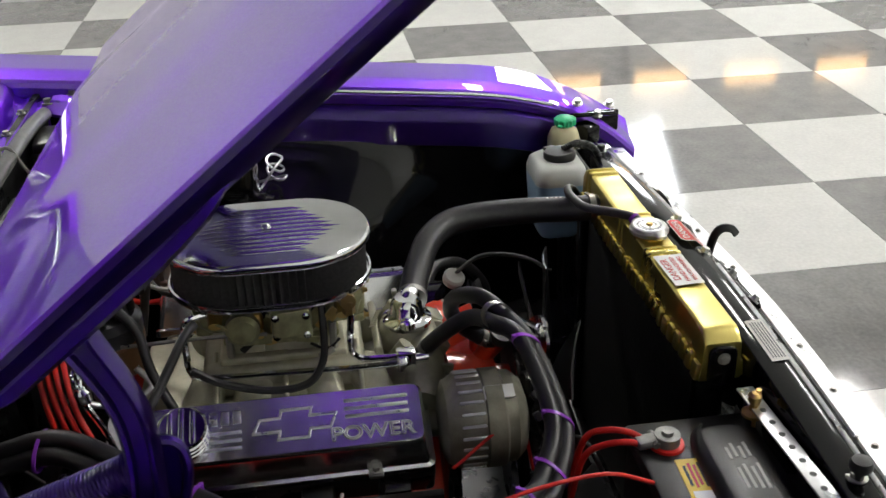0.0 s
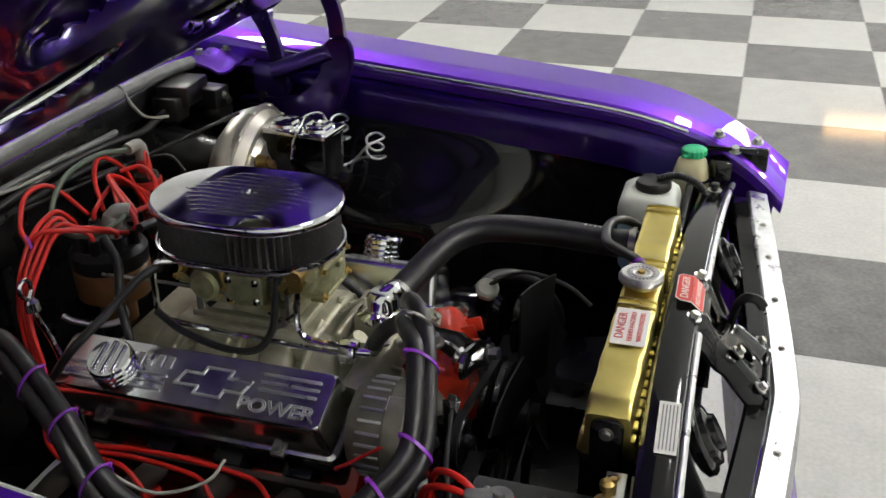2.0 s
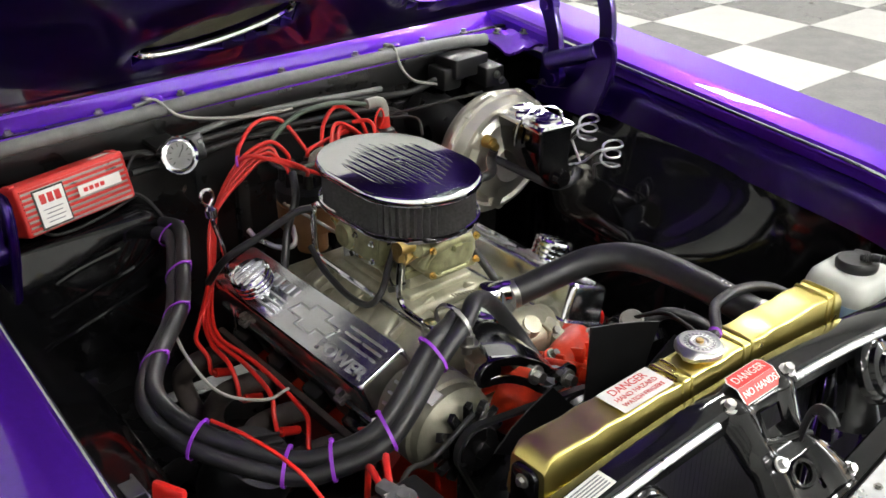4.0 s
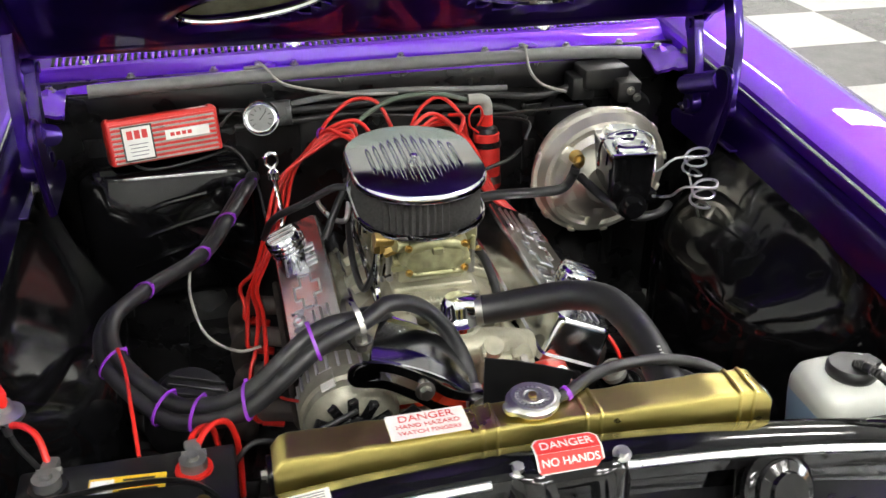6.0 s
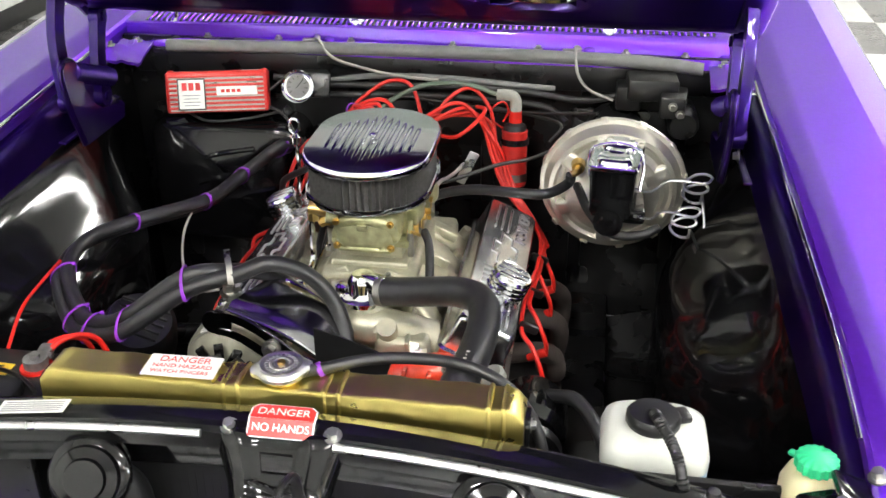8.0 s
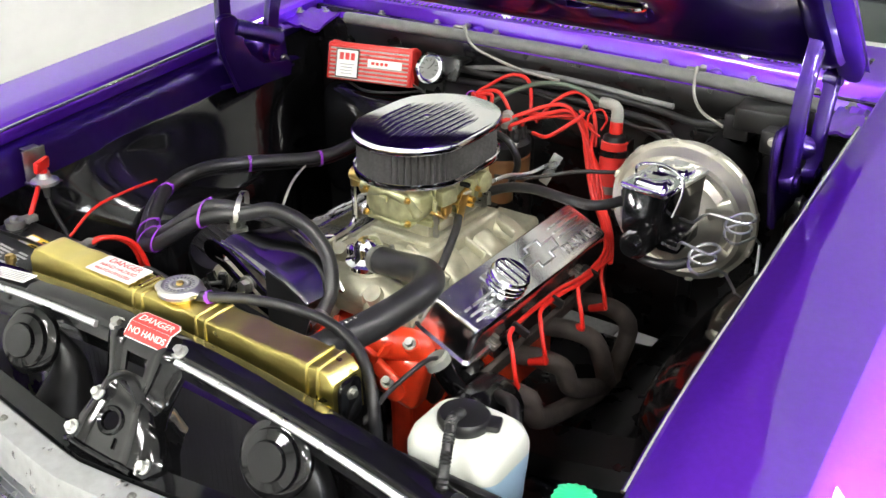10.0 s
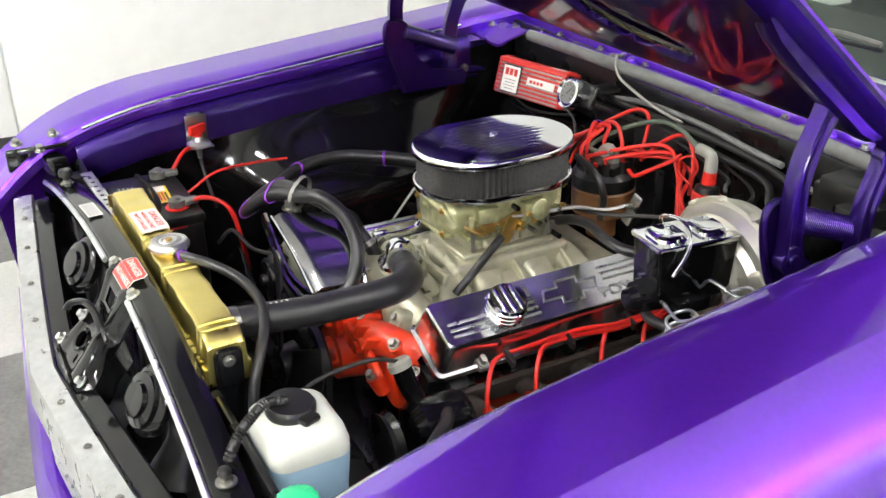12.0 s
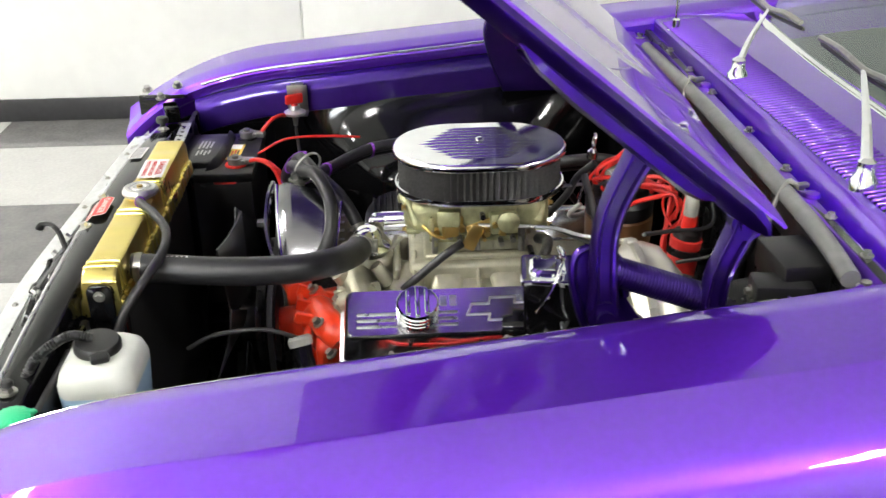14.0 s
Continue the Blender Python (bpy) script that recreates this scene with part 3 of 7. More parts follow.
for sx in (-1, 1):
    box(bm, (mir(sx, 0.46), -0.60, 0.56), (0.36, 0.012, 0.46), bevel=0.004)
    box(bm, (mir(sx, 0.58), -0.615, 0.50), (0.05, 0.05, 0.56), bevel=0.01)
box(bm, (0, -0.61, 0.30), (1.2, 0.07, 0.06), bevel=0.01)
part("side_panel", bm, BLACK_SATIN, support)
# horns low behind the grille
def horn(x, z):
    h = thing("horn", (x, -0.69, z - 0.13), "black round car horn behind the grille", "horn", "horns")
    bm = bmesh.new()
    lathe(bm, [(0.0, 0.0), (0.042, 0.003), (0.050, 0.009), (0.050, 0.018), (0.046, 0.022), (0.040, 0.024), (0.038, 0.031), (0.026, 0.034), (0.024, 0.040), (0.0, 0.041)], pose(x, -0.668, z - 0.012, 62, 0, 10), 32)
    part("shell", bm, BLACK, h)
    bm = bmesh.new()
    tube(bm, [(x, -0.655, z), (x + 0.03, -0.645, z - 0.05), (x + 0.02, -0.655, z - 0.12)], lambda t: 0.016 + 0.03 * t * t, 14, 5)
    part("trumpet", bm, BLACK_PLASTIC, h)
    bm = bmesh.new()
    box(bm, (x - 0.02, -0.650, z - 0.06), (0.028, 0.004, 0.14), (-8, 0, 0), 0.002)
    part("bracket", bm, BLACK_SATIN, h)


horn(0.240, 0.781)
horn(-0.247, 0.774)

latch = thing("hood_latch_bracket", (-0.02, -0.70, 0.70), "gloss black bonnet latch bracket bolted to the radiator support", "latch bracket")


def latch_pt(s, u):
    """s runs across from -1 to 1, u from the top bolts down to the nose."""
    keys = [(0.0, -0.640, 0.8475, 0.084), (0.12, -0.656, 0.8475, 0.082), (0.20, -0.667, 0.838, 0.076), (0.42, -0.688, 0.798, 0.062), (0.52, -0.700, 0.784, 0.060), (0.60, -0.712, 0.778, 0.062), (0.85, -0.742, 0.748, 0.076), (1.0, -0.760, 0.728, 0.080)]
    for (u0, y0, z0, w0), (u1, y1, z1, w1) in zip(keys, keys[1:]):
        if u <= u1:
            k = (u - u0) / (u1 - u0)
            y, z, w = y0 + (y1 - y0) * k, z0 + (z1 - z0) * k, w0 + (w1 - w0) * k
            break
    edge = step(abs(s), 0.80, 1.0)
    rib = 0.006 * math.exp(-((abs(s) - 0.58) / 0.12) ** 2) * step(u, 0.05, 0.2)
    cx = -0.014 + 0.012 * u
    return Vector((cx + s * w * (1 + 0.22 * step(s, 0.0, 1.0) * step(u, 0.45, 0.75)), y - 0.35 * rib + 0.010 * edge * step(u, 0.05, 0.2), z - 0.006 + rib - 0.016 * edge * step(u, 0.05, 0.2)))


bm = bmesh.new()
us, ss = np.linspace(0, 1, 26), np.linspace(-1, 1, 23)
pts = {(i, j): bm.verts.new(latch_pt(float(s), float(u))) for i, u in enumerate(us) for j, s in enumerate(ss)}
for i in range(25):
    for j in range(22):
        u, s = (us[i] + us[i + 1]) / 2, (ss[j] + ss[j + 1]) / 2
        upper = abs(s + 0.02) < 0.26 and 0.22 < u < 0.37
        catch = ((s + 0.05) / 0.26) ** 2 + ((u - 0.74) / 0.10) ** 2 < 1
        small = ((s - 0.22) / 0.10) ** 2 + ((u - 0.88) / 0.035) ** 2 < 1
        if not (upper or catch or small):
            bm.faces.new((pts[i, j], pts[i + 1, j], pts[i + 1, j + 1], pts[i, j + 1]))
ext = bmesh.ops.extrude_face_region(bm, geom=bm.faces[:])
bmesh.ops.translate(bm, verts=[g for g in ext["geom"] if isinstance(g, bmesh.types.BMVert)], vec=Vector((0, 0.003, -0.004)))
for v in [v for v in bm.verts if not v.link_faces]:
    bm.verts.remove(v)
part("plate", bm, BLACK, latch, "", 45)
bm = bmesh.new()
seg = 24
cen = latch_pt(-0.05, 0.74)
m = Matrix.Translation(cen) @ Matrix.Rotation(radians(45), 4, "X")
loft(bm, [[m @ Vector((r * math.cos(a), r * 0.85 * math.sin(a), z)) for r, z in ((0.021, -0.004), (0.023, 0.001), (0.021, 0.0035), (0.016, 0.002), (0.015, -0.003))] for a in [2 * math.pi * k / seg for k in range(seg + 1)]], cap=False)
part("catch_ring", bm, BLACK, latch)
bm = bmesh.new()
tube(bm, [(0.014, -0.698, 0.770), (0.013, -0.703, 0.80), (0.012, -0.709, 0.828), (0.010, -0.720, 0.842), (0.006, -0.736, 0.842), (0.004, -0.745, 0.832)], 0.0075, 8, 5, 0.55)
bmesh.ops.translate(bm, verts=bm.verts, vec=(0.010, 0, -0.008))
part("hook", bm, BLACK_SATIN, latch, "black safety hook standing up")
bm = bmesh.new()
tube(bm, [(-0.05, -0.688, 0.800), (-0.02, -0.696, 0.795), (0.02, -0.700, 0.788), (0.040, -0.700, 0.778)], 0.004, 8, 5)
bmesh.ops.translate(bm, verts=bm.verts, vec=(0.010, 0, -0.006))
part("spring_wire", bm, BLACK_SATIN, latch)
for pb in ((-0.072, -0.651, 0.841), (0.052, -0.651, 0.841)):
    bolt("bolt", pb, (0, -0.35, 1), latch, 0.0074, 0.008, CAP_METAL)
for pb in ((-0.043, -0.716, 0.778), (0.074, -0.748, 0.730), (-0.062, -0.752, 0.736)):
    bolt("bolt", pb, (0, -0.7, 0.8), latch, 0.0068, 0.008, CAP_METAL)
# rolled front edge and the turned-down cheek beside the catch
bm = bmesh.new()
tube(bm, [latch_pt(s_, 1.0) + Vector((0, -0.002, 0.001)) for s_ in np.linspace(-0.8, 0.7, 9)], 0.0042, 8, 2)
part("rolled_edge", bm, BLACK, latch)
bm = bmesh.new()
shell(bm, [[latch_pt(0.98, u) + Vector((0.004 + 0.016 * v, 0.006 * v, -0.008 - 0.030 * v)) for v in (0, 0.3, 0.7, 1.0)] for u in np.linspace(0.40, 1.0, 10)], (-0.003, 0.002, 0))
part("cheek", bm, BLACK, latch, "", 50)


def bar_pt(x, dy=0.0, z=0.0):
    """The line of the grille header: a shallow arrow with its point in the middle."""
    return Vector((x - 0.03, -0.792 + 0.105 * abs(x) ** 1.15 + dy, 0.700 + 0.055 * abs(x) + z))


grille = thing("grille_header", (0, -0.78, 0.60), "bare metal grille header bar with a black bar behind it", "grille")
bm = bmesh.new()
prof = [(-0.020, 0.002), (-0.018, 0.006), (0.016, 0.010), (0.020, 0.006), (0.020, -0.004), (-0.016, -0.008), (-0.022, -0.05), (-0.026, -0.05)]
loft(bm, [[bar_pt(x, a, b) for a, b in prof] for x in np.linspace(-0.66, 0.66, 41)])
part("header_bar", bm, ALU, grille, "worn bare aluminium bar", 30)
bm = bmesh.new()
prof = [(0.022, 0.012), (0.050, 0.016), (0.055, 0.010), (0.055, -0.04), (0.045, -0.04), (0.045, 0.002), (0.022, 0.0)]
loft(bm, [[bar_pt(x, a, b) for a, b in prof] for x in np.linspace(-0.62, 0.62, 33)])
part("rear_bar", bm, BLACK, grille, "", 30)
for k in range(6):
    bm = bmesh.new()
    loft(bm, [[bar_pt(x, a - 0.012, b - 0.055 - 0.022 * k) for a, b in ((0, 0), (0.02, 0.003), (0.02, -0.003), (0, -0.004))] for x in np.linspace(-0.60, 0.60, 25)])
    part("grille_bar", bm, ALU, grille)
for x in (-0.55, -0.42, -0.28, -0.15, 0.12, 0.26, 0.40, 0.52):
    q = bar_pt(x, 0.0, 0.0085)
    bolt("screw", q, (0, 0, 1), grille, 0.004, 0.003)
bm = bmesh.new()
loft(bm, [[bar_pt(x, a, b) for a, b in ((-0.03, -0.19), (-0.05, -0.22), (-0.05, -0.42), (-0.02, -0.45), (0.02, -0.45), (0.02, -0.19))] for x in np.linspace(-0.70, 0.70, 25)])
part("front_panel", bm, PURPLE, grille, "purple lower front panel")

# fender front brackets and rubber stops
for side in (1, -1):
    br = thing("fender_bracket", (mir(side, 0.64), -0.66, 0.80), "black bracket with bolts joining fender and radiator support", "bracket", "fender brackets")
    bm = bmesh.new()
    box(bm, (mir(side, 0.635), -0.668, 0.828), (0.05, 0.10, 0.010), (0, side * 18, 0), 0.004)
    box(bm, (mir(side, 0.665), -0.70, 0.80), (0.010, 0.08, 0.05), (0, 0, 0), 0.004)
    box(bm, (mir(side, 0.60), -0.65, 0.80), (0.05, 0.035, 0.04), (0, 0, 20), 0.006)
    part("plate", bm, BLACK, br)
    for p in ((mir(side, 0.655), -0.640, 0.848), (mir(side, 0.66), -0.715, 0.838), (mir(side, 0.615), -0.675, 0.832)):
        bolt("bolt", p, (-side * 0.3, 0, 1), br, 0.008, 0.009, CAP_METAL)
    st = thing("hood_stop", (mir(side, 0.48), -0.632, 0.80), "black rubber bonnet stop on a threaded stud", "rubber stop", "bonnet stops")
    x = mir(side, 0.485)
    bm = bmesh.new()
    k = 1.0 if side < 0 else 0.6
    lathe(bm, [(0.006, 0), (0.006, 0.016 * k), (0.013 * k, 0.018 * k), (0.0145 * k, 0.024 * k), (0.012 * k, 0.031 * k), (0, 0.034 * k)], pose(x, support_y(x) + 0.002, support_z(x) - 0.002), 20)
    part("rubber_head", bm, RUBBER, st)
    bolt("nut", (x + 0.004, support_y(x) + 0.002, support_z(x)), (0, 0, 1), st, 0.009, 0.006)

# ---- bonnet ----
HOOD_A = radians(39.4)
hood = thing("bonnet", (0, 0.40, 0.985), "purple bonnet propped wide open on its hinges", "bonnet")


def on_hood(x, s, h=0.0):
    """x across, s metres up from the hinge side, h above the lower rim, at right angles to it."""
    return Vector((XC + x, 0.415 - s * math.cos(HOOD_A) + h * math.sin(HOOD_A), 0.976 + s * math.sin(HOOD_A) + h * math.cos(HOOD_A)))


bm = bmesh.new()
grid = []
for u in np.linspace(0, 1, 20):
    row = []
    for x in np.linspace(-0.667, 0.667, 31):
        s0 = 0.137 - 0.020 * step(abs(x), 0.40, 0.667)
        s = s0 + (1.26 - s0) * u
        edge = min(0.667 - abs(x), 0.06) / 0.06
        crown = 0.024 + 0.003 * edge * (2 - edge) + 0.004 * (1 - (x / 0.667) ** 2) + 0.005 * step(0.34 - abs(x), 0.0, 0.05) - 0.015 * step(s, 1.1, 1.26)
        row.append(on_hood(x, s, crown))
    grid.append(row)
shell(bm, grid, on_hood(0, 0, -0.004) - on_hood(0, 0, 0))
part("outer_skin", bm, PURPLE, hood, "glossy candy purple top", 30)
bm = bmesh.new()
for sx in (-1, 1):
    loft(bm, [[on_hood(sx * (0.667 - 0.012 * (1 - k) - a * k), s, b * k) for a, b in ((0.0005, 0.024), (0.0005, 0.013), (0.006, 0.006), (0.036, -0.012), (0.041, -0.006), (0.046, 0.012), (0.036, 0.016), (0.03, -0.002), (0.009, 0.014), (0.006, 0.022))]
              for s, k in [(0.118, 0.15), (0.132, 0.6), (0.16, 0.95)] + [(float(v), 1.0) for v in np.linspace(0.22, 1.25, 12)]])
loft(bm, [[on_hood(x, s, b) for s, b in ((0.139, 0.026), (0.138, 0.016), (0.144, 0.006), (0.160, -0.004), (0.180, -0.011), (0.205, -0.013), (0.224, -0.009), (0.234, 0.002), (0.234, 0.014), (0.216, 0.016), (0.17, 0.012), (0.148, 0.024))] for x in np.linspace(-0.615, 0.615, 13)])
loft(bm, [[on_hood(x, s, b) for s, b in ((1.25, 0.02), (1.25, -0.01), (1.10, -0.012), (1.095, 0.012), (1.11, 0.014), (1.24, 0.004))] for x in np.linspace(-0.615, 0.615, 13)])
part("rim_frame", bm, PURPLE_SHADED, hood, "", 30)


def brace_grid():
    """The pressed inner panel, cut by long lens-shaped openings."""
    bm = bmesh.new()
    holes = [(-0.238, 0.318, 0.122, 0.048, 17), (0.212, 0.318, 0.120, 0.048, -17), (-0.36, 0.68, 0.12, 0.20, 0), (0.36, 0.68, 0.12, 0.20, 0), (0.0, 0.66, 0.13, 0.22, 0)]
    nx, ns = 76, 64
    xs, ss = np.linspace(-0.63, 0.63, nx), np.linspace(0.20, 1.13, ns)

    def inside(x, s):
        d = 9.0
        for cx, cs, a, b, r in holes:
            u, v = x - cx, s - cs
            c, w = math.cos(radians(r)), math.sin(radians(r))
            p, q = u * c + v * w, -u * w + v * c
            d = min(d, math.sqrt((p / a) ** 2 + (q / b) ** 2))
        return d

    pts = {}
    for i, x in enumerate(xs):
        for j, s in enumerate(ss):
            d = inside(x, s)
            h = -0.012 + 0.016 * step(1.22 - d, 0.0, 0.22)
            pts[i, j] = (bm.verts.new(on_hood(float(x), float(s), h)), d)
    for i in range(nx - 1):
        for j in range(ns - 1):
            q = [pts[i, j], pts[i + 1, j], pts[i + 1, j + 1], pts[i, j + 1]]
            if min(d for _, d in q) > 1.0:
                bm.faces.new([v for v, _ in q])
    for v in [v for v in bm.verts if not v.link_faces]:
        bm.verts.remove(v)
    ext = bmesh.ops.extrude_face_region(bm, geom=bm.faces[:])
    bmesh.ops.translate(bm, verts=[g for g in ext["geom"] if isinstance(g, bmesh.types.BMVert)], vec=on_hood(0, 0, 0.004) - on_hood(0, 0, 0))
    return bm, holes


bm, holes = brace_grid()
inner = part("inner_panel", bm, PURPLE_SHADED, hood, "purple pressed inner panel with long openings, shade painted into its colour", 40)
for cx, cs, a, b, r in holes[:2]:
    bm = bmesh.new()
    c, w = math.cos(radians(r)), math.sin(radians(r))
    ring = []
    for k in range(41):
        t = 2 * math.pi * k / 40
        p, q = a * 1.03 * math.cos(t), b * 1.06 * math.sin(t)
        ring.append(on_hood(cx + p * c - q * w, cs + p * w + q * c, 0.0))
    tube(bm, ring, 0.0055, 8, 1)
    part("opening_trim", bm, CHROME, inner, "bright worn rim of the opening")
    bm = bmesh.new()
    prism(bm, [(a * 1.1 * math.cos(t), b * 1.1 * math.sin(t)) for t in [2 * math.pi * k / 32 for k in range(32)]], 0, 0.003)
    mm = Matrix.Translation(on_hood(cx, cs, 0.014)) @ Matrix.Rotation(-HOOD_A, 4, "X") @ Matrix.Rotation(-radians(r), 4, "Z")
    bmesh.ops.transform(bm, matrix=mm, verts=bm.verts)
    part("backing", bm, INSULATION, inner, "dull brown inner skin seen through the opening")


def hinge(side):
    # body purple, darkened in its colour to stand for shade
    pm = PURPLE_SHADED
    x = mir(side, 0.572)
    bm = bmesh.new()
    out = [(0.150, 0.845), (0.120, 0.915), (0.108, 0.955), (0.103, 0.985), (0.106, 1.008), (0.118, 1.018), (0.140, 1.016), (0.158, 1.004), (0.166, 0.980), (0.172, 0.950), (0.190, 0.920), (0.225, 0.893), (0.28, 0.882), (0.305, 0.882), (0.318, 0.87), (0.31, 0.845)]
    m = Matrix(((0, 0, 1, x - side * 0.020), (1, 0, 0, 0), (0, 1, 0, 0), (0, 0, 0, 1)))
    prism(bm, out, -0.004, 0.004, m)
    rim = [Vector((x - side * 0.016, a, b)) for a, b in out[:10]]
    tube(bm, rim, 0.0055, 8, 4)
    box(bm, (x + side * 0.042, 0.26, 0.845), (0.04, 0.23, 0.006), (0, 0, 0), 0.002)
    h = part("hinge", bm, PURPLE_SHADED, hood, "purple hinge with two arms and a coil spring")

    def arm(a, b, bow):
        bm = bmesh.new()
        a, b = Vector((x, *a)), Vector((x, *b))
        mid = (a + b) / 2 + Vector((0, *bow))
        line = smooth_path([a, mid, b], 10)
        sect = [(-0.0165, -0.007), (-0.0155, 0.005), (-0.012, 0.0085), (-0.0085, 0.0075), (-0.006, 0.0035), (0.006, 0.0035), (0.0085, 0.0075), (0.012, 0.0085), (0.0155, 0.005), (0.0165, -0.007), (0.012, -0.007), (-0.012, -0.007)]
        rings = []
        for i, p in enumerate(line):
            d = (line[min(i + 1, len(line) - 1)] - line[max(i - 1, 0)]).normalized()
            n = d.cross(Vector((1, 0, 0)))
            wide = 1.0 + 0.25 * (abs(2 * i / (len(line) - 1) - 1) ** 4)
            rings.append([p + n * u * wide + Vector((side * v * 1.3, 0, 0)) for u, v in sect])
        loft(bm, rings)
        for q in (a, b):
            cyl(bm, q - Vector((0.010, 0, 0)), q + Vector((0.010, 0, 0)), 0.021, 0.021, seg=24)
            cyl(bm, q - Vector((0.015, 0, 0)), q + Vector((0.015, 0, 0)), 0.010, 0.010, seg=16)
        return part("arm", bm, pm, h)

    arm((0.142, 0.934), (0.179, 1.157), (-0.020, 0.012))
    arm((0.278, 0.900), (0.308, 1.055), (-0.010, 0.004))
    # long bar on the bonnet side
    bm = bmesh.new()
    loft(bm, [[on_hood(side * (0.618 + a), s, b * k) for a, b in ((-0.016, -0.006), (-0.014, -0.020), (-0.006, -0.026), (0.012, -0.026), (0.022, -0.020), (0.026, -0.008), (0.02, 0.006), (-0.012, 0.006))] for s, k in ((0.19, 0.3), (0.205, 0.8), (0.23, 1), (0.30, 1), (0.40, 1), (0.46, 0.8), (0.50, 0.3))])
    part("bonnet_bar", bm, PURPLE_SHADED, h)
    # spring
    bm = bmesh.new()
    a, b = Vector((x - side * 0.012, 0.150, 0.990)), Vector((x - side * 0.016, 0.285, 0.938))
    d = (b - a)
    n1 = d.cross(Vector((1, 0, 0))).normalized()
    n2 = d.cross(n1).normalized()
    turns, per = 32, 10
    tube(bm, [a + d * k / (turns * per) + 0.0175 * (n1 * math.cos(2 * math.pi * k / per) + n2 * math.sin(2 * math.pi * k / per)) for k in range(turns * per + 1)], 0.0027, 6, 1)
    part("spring", bm, pm, h, "tight coil spring")
    bm = bmesh.new()
    cyl(bm, a, b, 0.0160, seg=14)
    part("spring_core", bm, PURPLE_SHADED, h)
    for y, z in ((0.19, 0.88), (0.33, 0.87)):
        bolt("bolt", (x + side * 0.014, y, z), (-side, 0, 0), h, 0.008, 0.008)


hinge(1)
hinge(-1)

# ---- engine ----
EX = -0.04
engine = thing("engine", (EX, 0.05, 0.25), "V8 engine with orange red block and cast aluminium intake", "engine")
bm = bmesh.new()
box(bm, (EX, 0.05, 0.47), (0.26, 0.52, 0.28), bevel=0.02)
for s in (-1, 1):
    box(bm, (EX + s * 0.115, 0.05, 0.53), (0.15, 0.50, 0.16), (0, s * 40, 0), 0.012)
part("block", bm, RED_PAINT, engine, "orange red painted iron block")
for s in (-1, 1):
    bm = bmesh.new()
    box(bm, (EX + s * 0.155, 0.04 + (0.02 if s < 0 else -0.02), 0.60), (0.105, 0.485, 0.09), (0, s * 24, 0), 0.008)
    for k in range(4):
        y = -0.14 + 0.115 * k + (0.02 if s < 0 else -0.02)
        box(bm, (EX + s * 0.215, y, 0.585), (0.03, 0.05, 0.05), (0, s * 24, 0), 0.008)
    part("cylinder_head", bm, BLACK_SATIN, engine)
# intake manifold: a plenum block with broad runners side by side
runners = []
bm = bmesh.new()
box(bm, (EX, 0.03, 0.715), (0.165, 0.25, 0.052), bevel=0.012, seg=3)
box(bm, (EX, 0.03, 0.665), (0.22, 0.46, 0.05), bevel=0.012)
box(bm, (EX, 0.03, 0.744), (0.135, 0.195, 0.014), bevel=0.004)
for s in (-1, 1):
    for k, y in enumerate((-0.125, -0.038, 0.090, 0.178)):
        rings = []
        for u in np.linspace(0, 1, 7):
            cx = EX + s * (0.045 + 0.082 * u)
            cy = 0.03 + (y - 0.03) * (0.72 + 0.28 * u)
            cz = 0.710 - 0.012 * u - 0.058 * u ** 2.0
            wy, hz = 0.062 - 0.004 * u, 0.046
            tilt = s * (0.25 + 0.75 * u)
            rings.append([Vector((cx + b * math.sin(tilt), cy + a, cz + b * math.cos(tilt))) for a, b in rounded(wy, hz, 0.014, 3)])
        rb = bmesh.new()
        loft(rb, rings)
        runners.append(rb)
    box(bm, (EX + s * 0.088, 0.026, 0.676), (0.09, 0.10, 0.05), (0, s * 34, 0), 0.012)
    box(bm, (EX + s * 0.132, 0.03, 0.640), (0.04, 0.47, 0.035), (0, s * 34, 0), 0.008)
    for k in range(5):
        y = -0.165 + 0.097 * k
        cyl(bm, (EX + s * 0.118, y, 0.655), (EX + s * 0.134, y, 0.680), 0.013, 0.011, 14)
    for y in (-0.085, 0.03, 0.135):
        box(bm, (EX + s * 0.078, y, 0.722), (0.10, 0.008, 0.018), (0, s * 24, 0), 0.003)
# front water crossover
tube(bm, [(EX - 0.13, -0.175, 0.675), (EX - 0.05, -0.19, 0.70), (EX + 0.05, -0.19, 0.70), (EX + 0.13, -0.175, 0.675)], 0.032, 14, 6)
lathe(bm, [(0.042, -0.02), (0.042, 0.012), (0.034, 0.02), (0, 0.02)], pose(EX + 0.015, -0.165, 0.722), 24)
box(bm, (EX + 0.085, -0.205, 0.665), (0.09, 0.04, 0.075), (10, 0, 0), 0.012)
box(bm, (EX - 0.085, -0.205, 0.66), (0.09, 0.04, 0.07), (10, 0, 0), 0.012)
for x, y, z, r, l in ((-0.035, -0.215, 0.712, 0.017, 0.014), (0.062, -0.215, 0.705, 0.019, 0.016), (0.115, -0.222, 0.668, 0.016, 0.018), (-0.06, -0.150, 0.722, 0.015, 0.022), (0.075, -0.145, 0.716, 0.014, 0.024), (-0.105, -0.218, 0.675, 0.016, 0.014)):
    cyl(bm, (EX + x, y + 0.012, z - 0.012), (EX + x, y - l * 0.5, z + l), r, r * 0.85, 16)
for x in (-0.075, -0.02, 0.045, 0.095):
    box(bm, (EX + x, -0.190, 0.728 - 0.3 * abs(x)), (0.007, 0.085, 0.020), (12, 0, 0), 0.002)
box(bm, (EX + 0.02, -0.118, 0.728), (0.15, 0.012, 0.022), (-12, 0, 0), 0.004)
